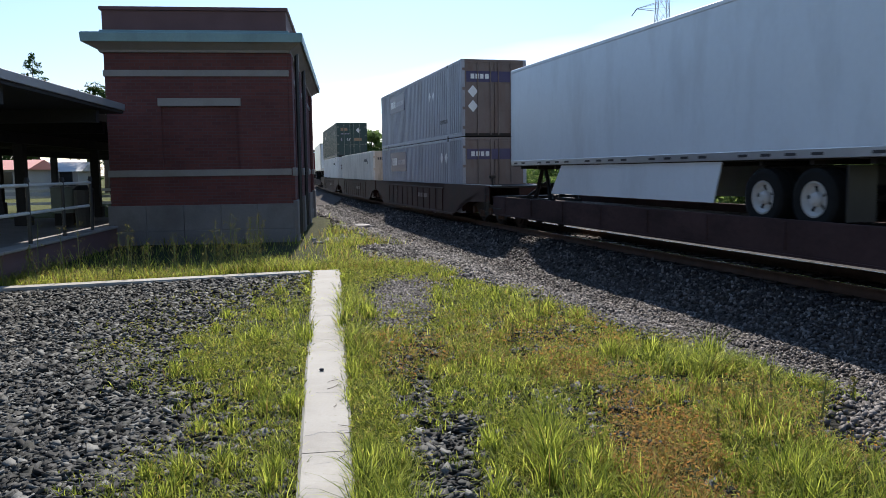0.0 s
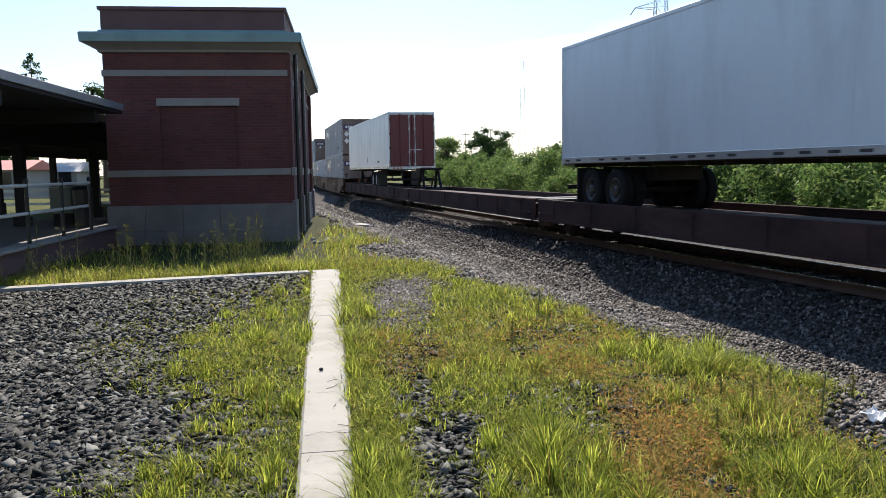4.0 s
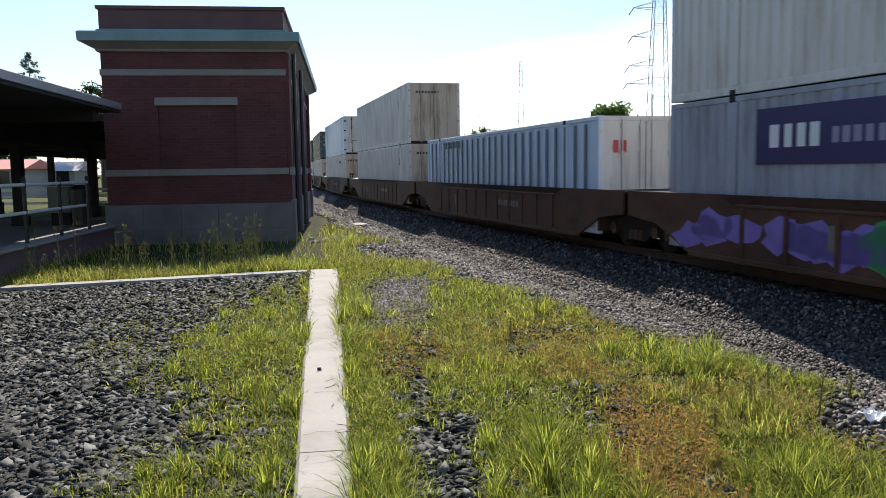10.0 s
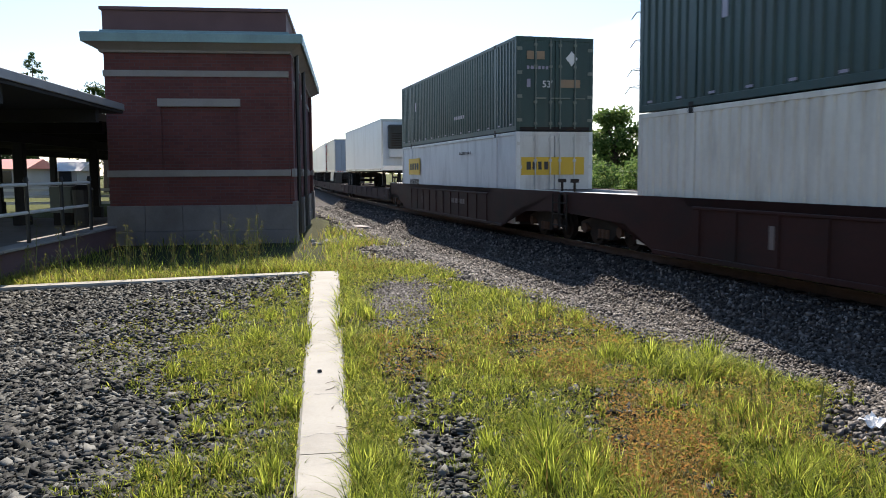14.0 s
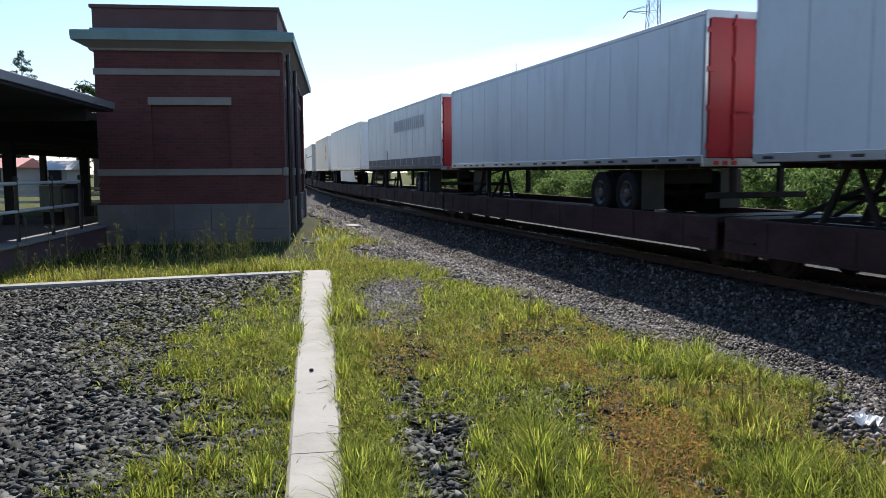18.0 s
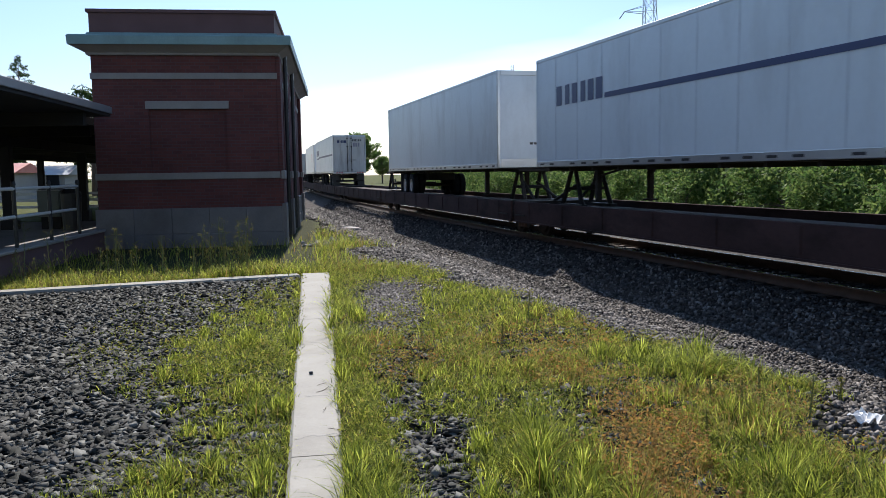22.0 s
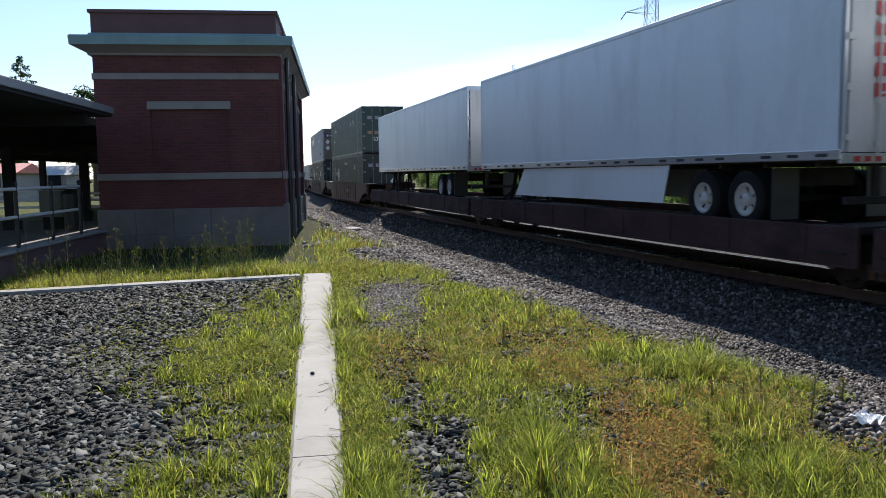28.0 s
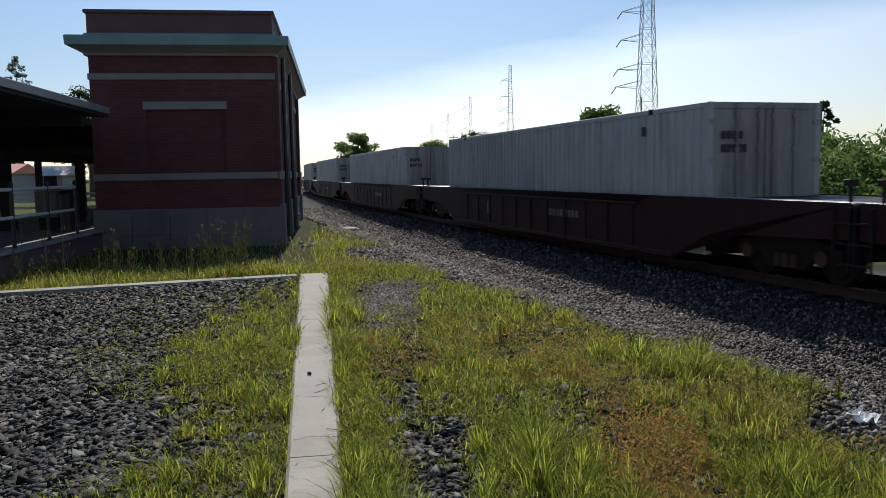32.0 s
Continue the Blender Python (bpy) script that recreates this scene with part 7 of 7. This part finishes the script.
rg = np.random.default_rng(55)
wx, wy = [], []
for y0, y1, x0, x1, dn in ((2.8, 5.0, -2.6, 3.6, 5200), (5.0, 7.5, -3.4, 5.0, 3800), (7.5, 10.5, -4.6, 5.5, 2200), (10.5, 14, -6.5, 5, 1300)):
    a, b = scatter(rg, x0, x1, y0, y1, dn)
    wx.append(a)
    wy.append(b)
wx, wy = np.concatenate(wx), np.concatenate(wy)
den, dry = grass_density(wx, wy)
mass = vnoise(wx, wy, 4.2, 21)
ok = (rg.random(len(wx)) < den * np.clip(0.15 + 1.3 * mass + 0.5 * dry - 0.25, 0, 1)) & (np.abs(wx - kerb_x(wy)) > 0.14) & (wy < arm_y(wx) + np.where(wx < kerb_x(wy), -0.15, 9))
wx, wy, dry, mass = wx[ok], wy[ok], dry[ok], mass[ok]
wz = ground_at(wx, wy) + rg.random(len(wx)) ** 1.3 * (0.04 + 0.10 * mass + 0.06 * dry)
ws = rg.uniform(0.006, 0.016, len(wx)) * (1 + 0.07 * np.clip(wy - 5, 0, 9))
brown = rg.random(len(wx)) < np.clip(dry * 1.3 - 0.25, 0, 0.9)
leaf_specks("weed_leaves", wx[~brown], wy[~brown], wz[~brown], ws[~brown], WEED_LEAF, "low olive-green leafy weeds among the grass", 56)
leaf_specks("dry_weeds", wx[brown], wy[brown], wz[brown], ws[brown], WEED_BROWN, "brown and rust-coloured drying weeds", 57)


# ---------- single weeds and litter ----------
def weed(x, y, h, seed, mat, label):
    rnd = random.Random(seed)
    w = thing("weed", label, "weed", "tall weeds")
    w.matrix_basis = pose(x, y, float(ground_at(np.array([x]), np.array([y]))[0]) - 0.01, 0, 0, seed * 37)
    bm = bmesh.new()
    lean = Vector((rnd.uniform(-0.12, 0.12), rnd.uniform(-0.12, 0.12), 1)) * h
    bm_cyl(bm, (0, 0, 0), lean, 0.008, 5, 0.003)
    tips = []
    for k in range(7):
        f = 0.3 + 0.1 * k
        a = k * 2.4
        p = lean * f
        q = p + Vector((math.cos(a) * 0.07 * h, math.sin(a) * 0.07 * h, 0.10 * h))
        bm_cyl(bm, p, q, 0.003, 4, 0.001)
        tips.append((*q, 0.035 * h + 0.01))
    part("stem", bm, mat, w)
    tips.append((*lean, 0.04 * h))
    tagged(part("foliage", leaf_cloud("foliage", tips, 90, 0.010, WEED_DULL, seed), None, w), kind="stuff")


WEED_STEM = surface("weed_stem", (0.14, 0.16, 0.05), 0.7, var=0.2, scale=6)
rw = random.Random(77)
for k in range(46):
    x = rw.uniform(-3.9, -3.0) if k % 2 else rw.uniform(-6.6, -3.4)
    y = arm_y(x) + rw.uniform(0.35, 1.5)
    weed(x, y, rw.uniform(0.4, 0.95), 100 + k, WEED_STEM, "tall seeding weed in front of the brick wall")
for k, (x, y, h) in enumerate(((1.0, 8.5, 0.55), (0.62, 7.3, 0.35), (2.35, 4.9, 0.5), (2.2, 5.3, 0.42), (2.0, 5.1, 0.36), (1.85, 5.25, 0.30), (2.9, 5.6, 0.33), (1.6, 4.6, 0.3))):
    weed(x, y, h * 0.62, 200 + k, WEED_STEM, "thin upright weed in the dry grass")


def litter(name, label, x, y, r, h, mat, seed):
    rnd = random.Random(seed)
    bm = bmesh.new()
    bmesh.ops.create_icosphere(bm, subdivisions=2, radius=1)
    for v in bm.verts:
        k = 1 + rnd.uniform(-0.25, 0.25)
        v.co = Vector((v.co.x * r * k, v.co.y * r * 0.8 * k, max(-0.4, v.co.z) * h * k))
    o = tagged(new(name, mesh_of(bm, name, mat)), label, "litter")
    o.matrix_basis = pose(x, y, float(ground_at(np.array([x]), np.array([y]))[0]) + h * 0.35, 0, 0, seed)


def kerb_litter():
    rnd = random.Random(31)
    for k in range(7):
        y = rnd.choice((4.3, 4.5, 4.9, 5.2, 5.5, 5.7, 5.3)) + rnd.uniform(-0.15, 0.15)
        x = kerb_x(y) + rnd.uniform(-0.04, 0.12)
        bm = bmesh.new()
        p = Vector((-0.05, 0, 0))
        for s in range(3):
            q = p + Vector((rnd.uniform(0.02, 0.045), rnd.uniform(-0.03, 0.03), rnd.uniform(-0.001, 0.006)))
            bm_cyl(bm, p, q, 0.0022, 5, 0.0016)
            p = q
        o = tagged(new("twig", mesh_of(bm, "twig", BARK)), "thin dark twig lying on the concrete strip", "twig", "twigs on the kerb")
        o.matrix_basis = pose(x, y, 0.049, 0, 0, rnd.uniform(0, 360))
    bm = bmesh.new()
    bmesh.ops.create_icosphere(bm, subdivisions=2, radius=0.02)
    for v in bm.verts:
        v.co = Vector((v.co.x * rnd.uniform(0.8, 1.1), v.co.y * rnd.uniform(0.7, 1.2), v.co.z * 0.7))
    o = tagged(new("pebble", mesh_of(bm, "pebble", DECAL_BLACK)), "small black pebble lying on the concrete strip", "pebble")
    o.matrix_basis = pose(-0.975, 6.17, 0.058)


kerb_litter()


def kerb_cracks():
    """Hairline cracks in the concrete strip, filled with dark dirt."""
    rnd = random.Random(64)
    for y0, w in ((4.62, 0.9), (5.55, 0.5), (7.4, 0.7), (9.6, 0.9), (11.2, 0.5)):
        x = kerb_x(y0) - 0.14 * w
        pts = [(x, y0)]
        while pts[-1][0] < kerb_x(y0) + 0.14 * w:
            pts.append((pts[-1][0] + rnd.uniform(0.015, 0.04), pts[-1][1] + rnd.uniform(-0.025, 0.025)))
        bm = bmesh.new()
        for (xa, ya), (xb, yb) in zip(pts, pts[1:]):
            q = [bm.verts.new(p) for p in ((xa, ya - 0.003, 0.0475), (xb, yb - 0.003, 0.0475), (xb, yb + 0.003, 0.0475), (xa, ya + 0.003, 0.0475))]
            bm.faces.new(q)
        tagged(new("kerb_crack", mesh_of(bm, "kerb_crack", DECAL_BLACK)), "thin dark crack across the pale concrete strip", "crack", "cracks in the kerb")


kerb_cracks()


def paper():
    """A crumpled sheet that the train's wind carries along until it comes to rest."""
    rnd = random.Random(12)
    bm = bmesh.new()
    bmesh.ops.create_grid(bm, x_segments=7, y_segments=6, size=0.5)
    for v in bm.verts:
        v.co = Vector((v.co.x * 0.17, v.co.y * 0.15, 0.03 + rnd.uniform(-0.025, 0.04)))
    bmesh.ops.solidify(bm, geom=bm.faces[:], thickness=0.003)
    return tagged(new("paper_scrap", mesh_of(bm, "paper_scrap", DECAL_WHITE)), "crumpled white paper scrap blown along the ballast", "litter")


PAPER = paper()
PAPER_ROWS = [(0.0, -0.4, 36.5, -0.30, 0), (1.0, 1.80, 22.6, -0.30, 60), (1.5, 2.44, 17.0, -0.30, 120), (2.0, 3.15, 11.9, -0.32, 170), (2.5, 3.75, 8.85, -0.25, 230), (3.2, 2.72, 4.90, 0.012, 290), (3.6, 2.68, 4.84, 0.012, 300), (32.0, 2.68, 4.84, 0.012, 300)]
litter("rock", "pale broken rock lying at the edge of the ballast", -2.65, 25.2, 0.35, 0.09, LIMESTONE, 8)
for k in range(9):
    litter("rubble", "pale rubble at the foot of the building", -3.1 + rw.uniform(0, 0.9), 18.2 + rw.uniform(-0.4, 0.7), rw.uniform(0.06, 0.13), rw.uniform(0.05, 0.1), LIMESTONE, 20 + k)

# ---------- movement ----------
SPEED, SLOWING = 21.159, -0.02964


def motions():
    times = [0, 1 / 30] + list(range(1, 32)) + [32 - 1 / 30, 32]
    for ob, behind, z in MOVERS:
        rows = []
        for t in times:
            q = behind - SPEED * t - SLOWING * (t - 16) ** 2 / 2
            x, y, a = track(q)
            rows.append((t, pose(x, y, RAIL_Z + z, 0, 0, math.degrees(a))))
        walk(ob, rows)
    walk(PAPER, [(t, pose(x, y, h, 20 if t < 3 else 0, 15 if t < 3 else 0, a)) for t, x, y, h, a in PAPER_ROWS])


motions()
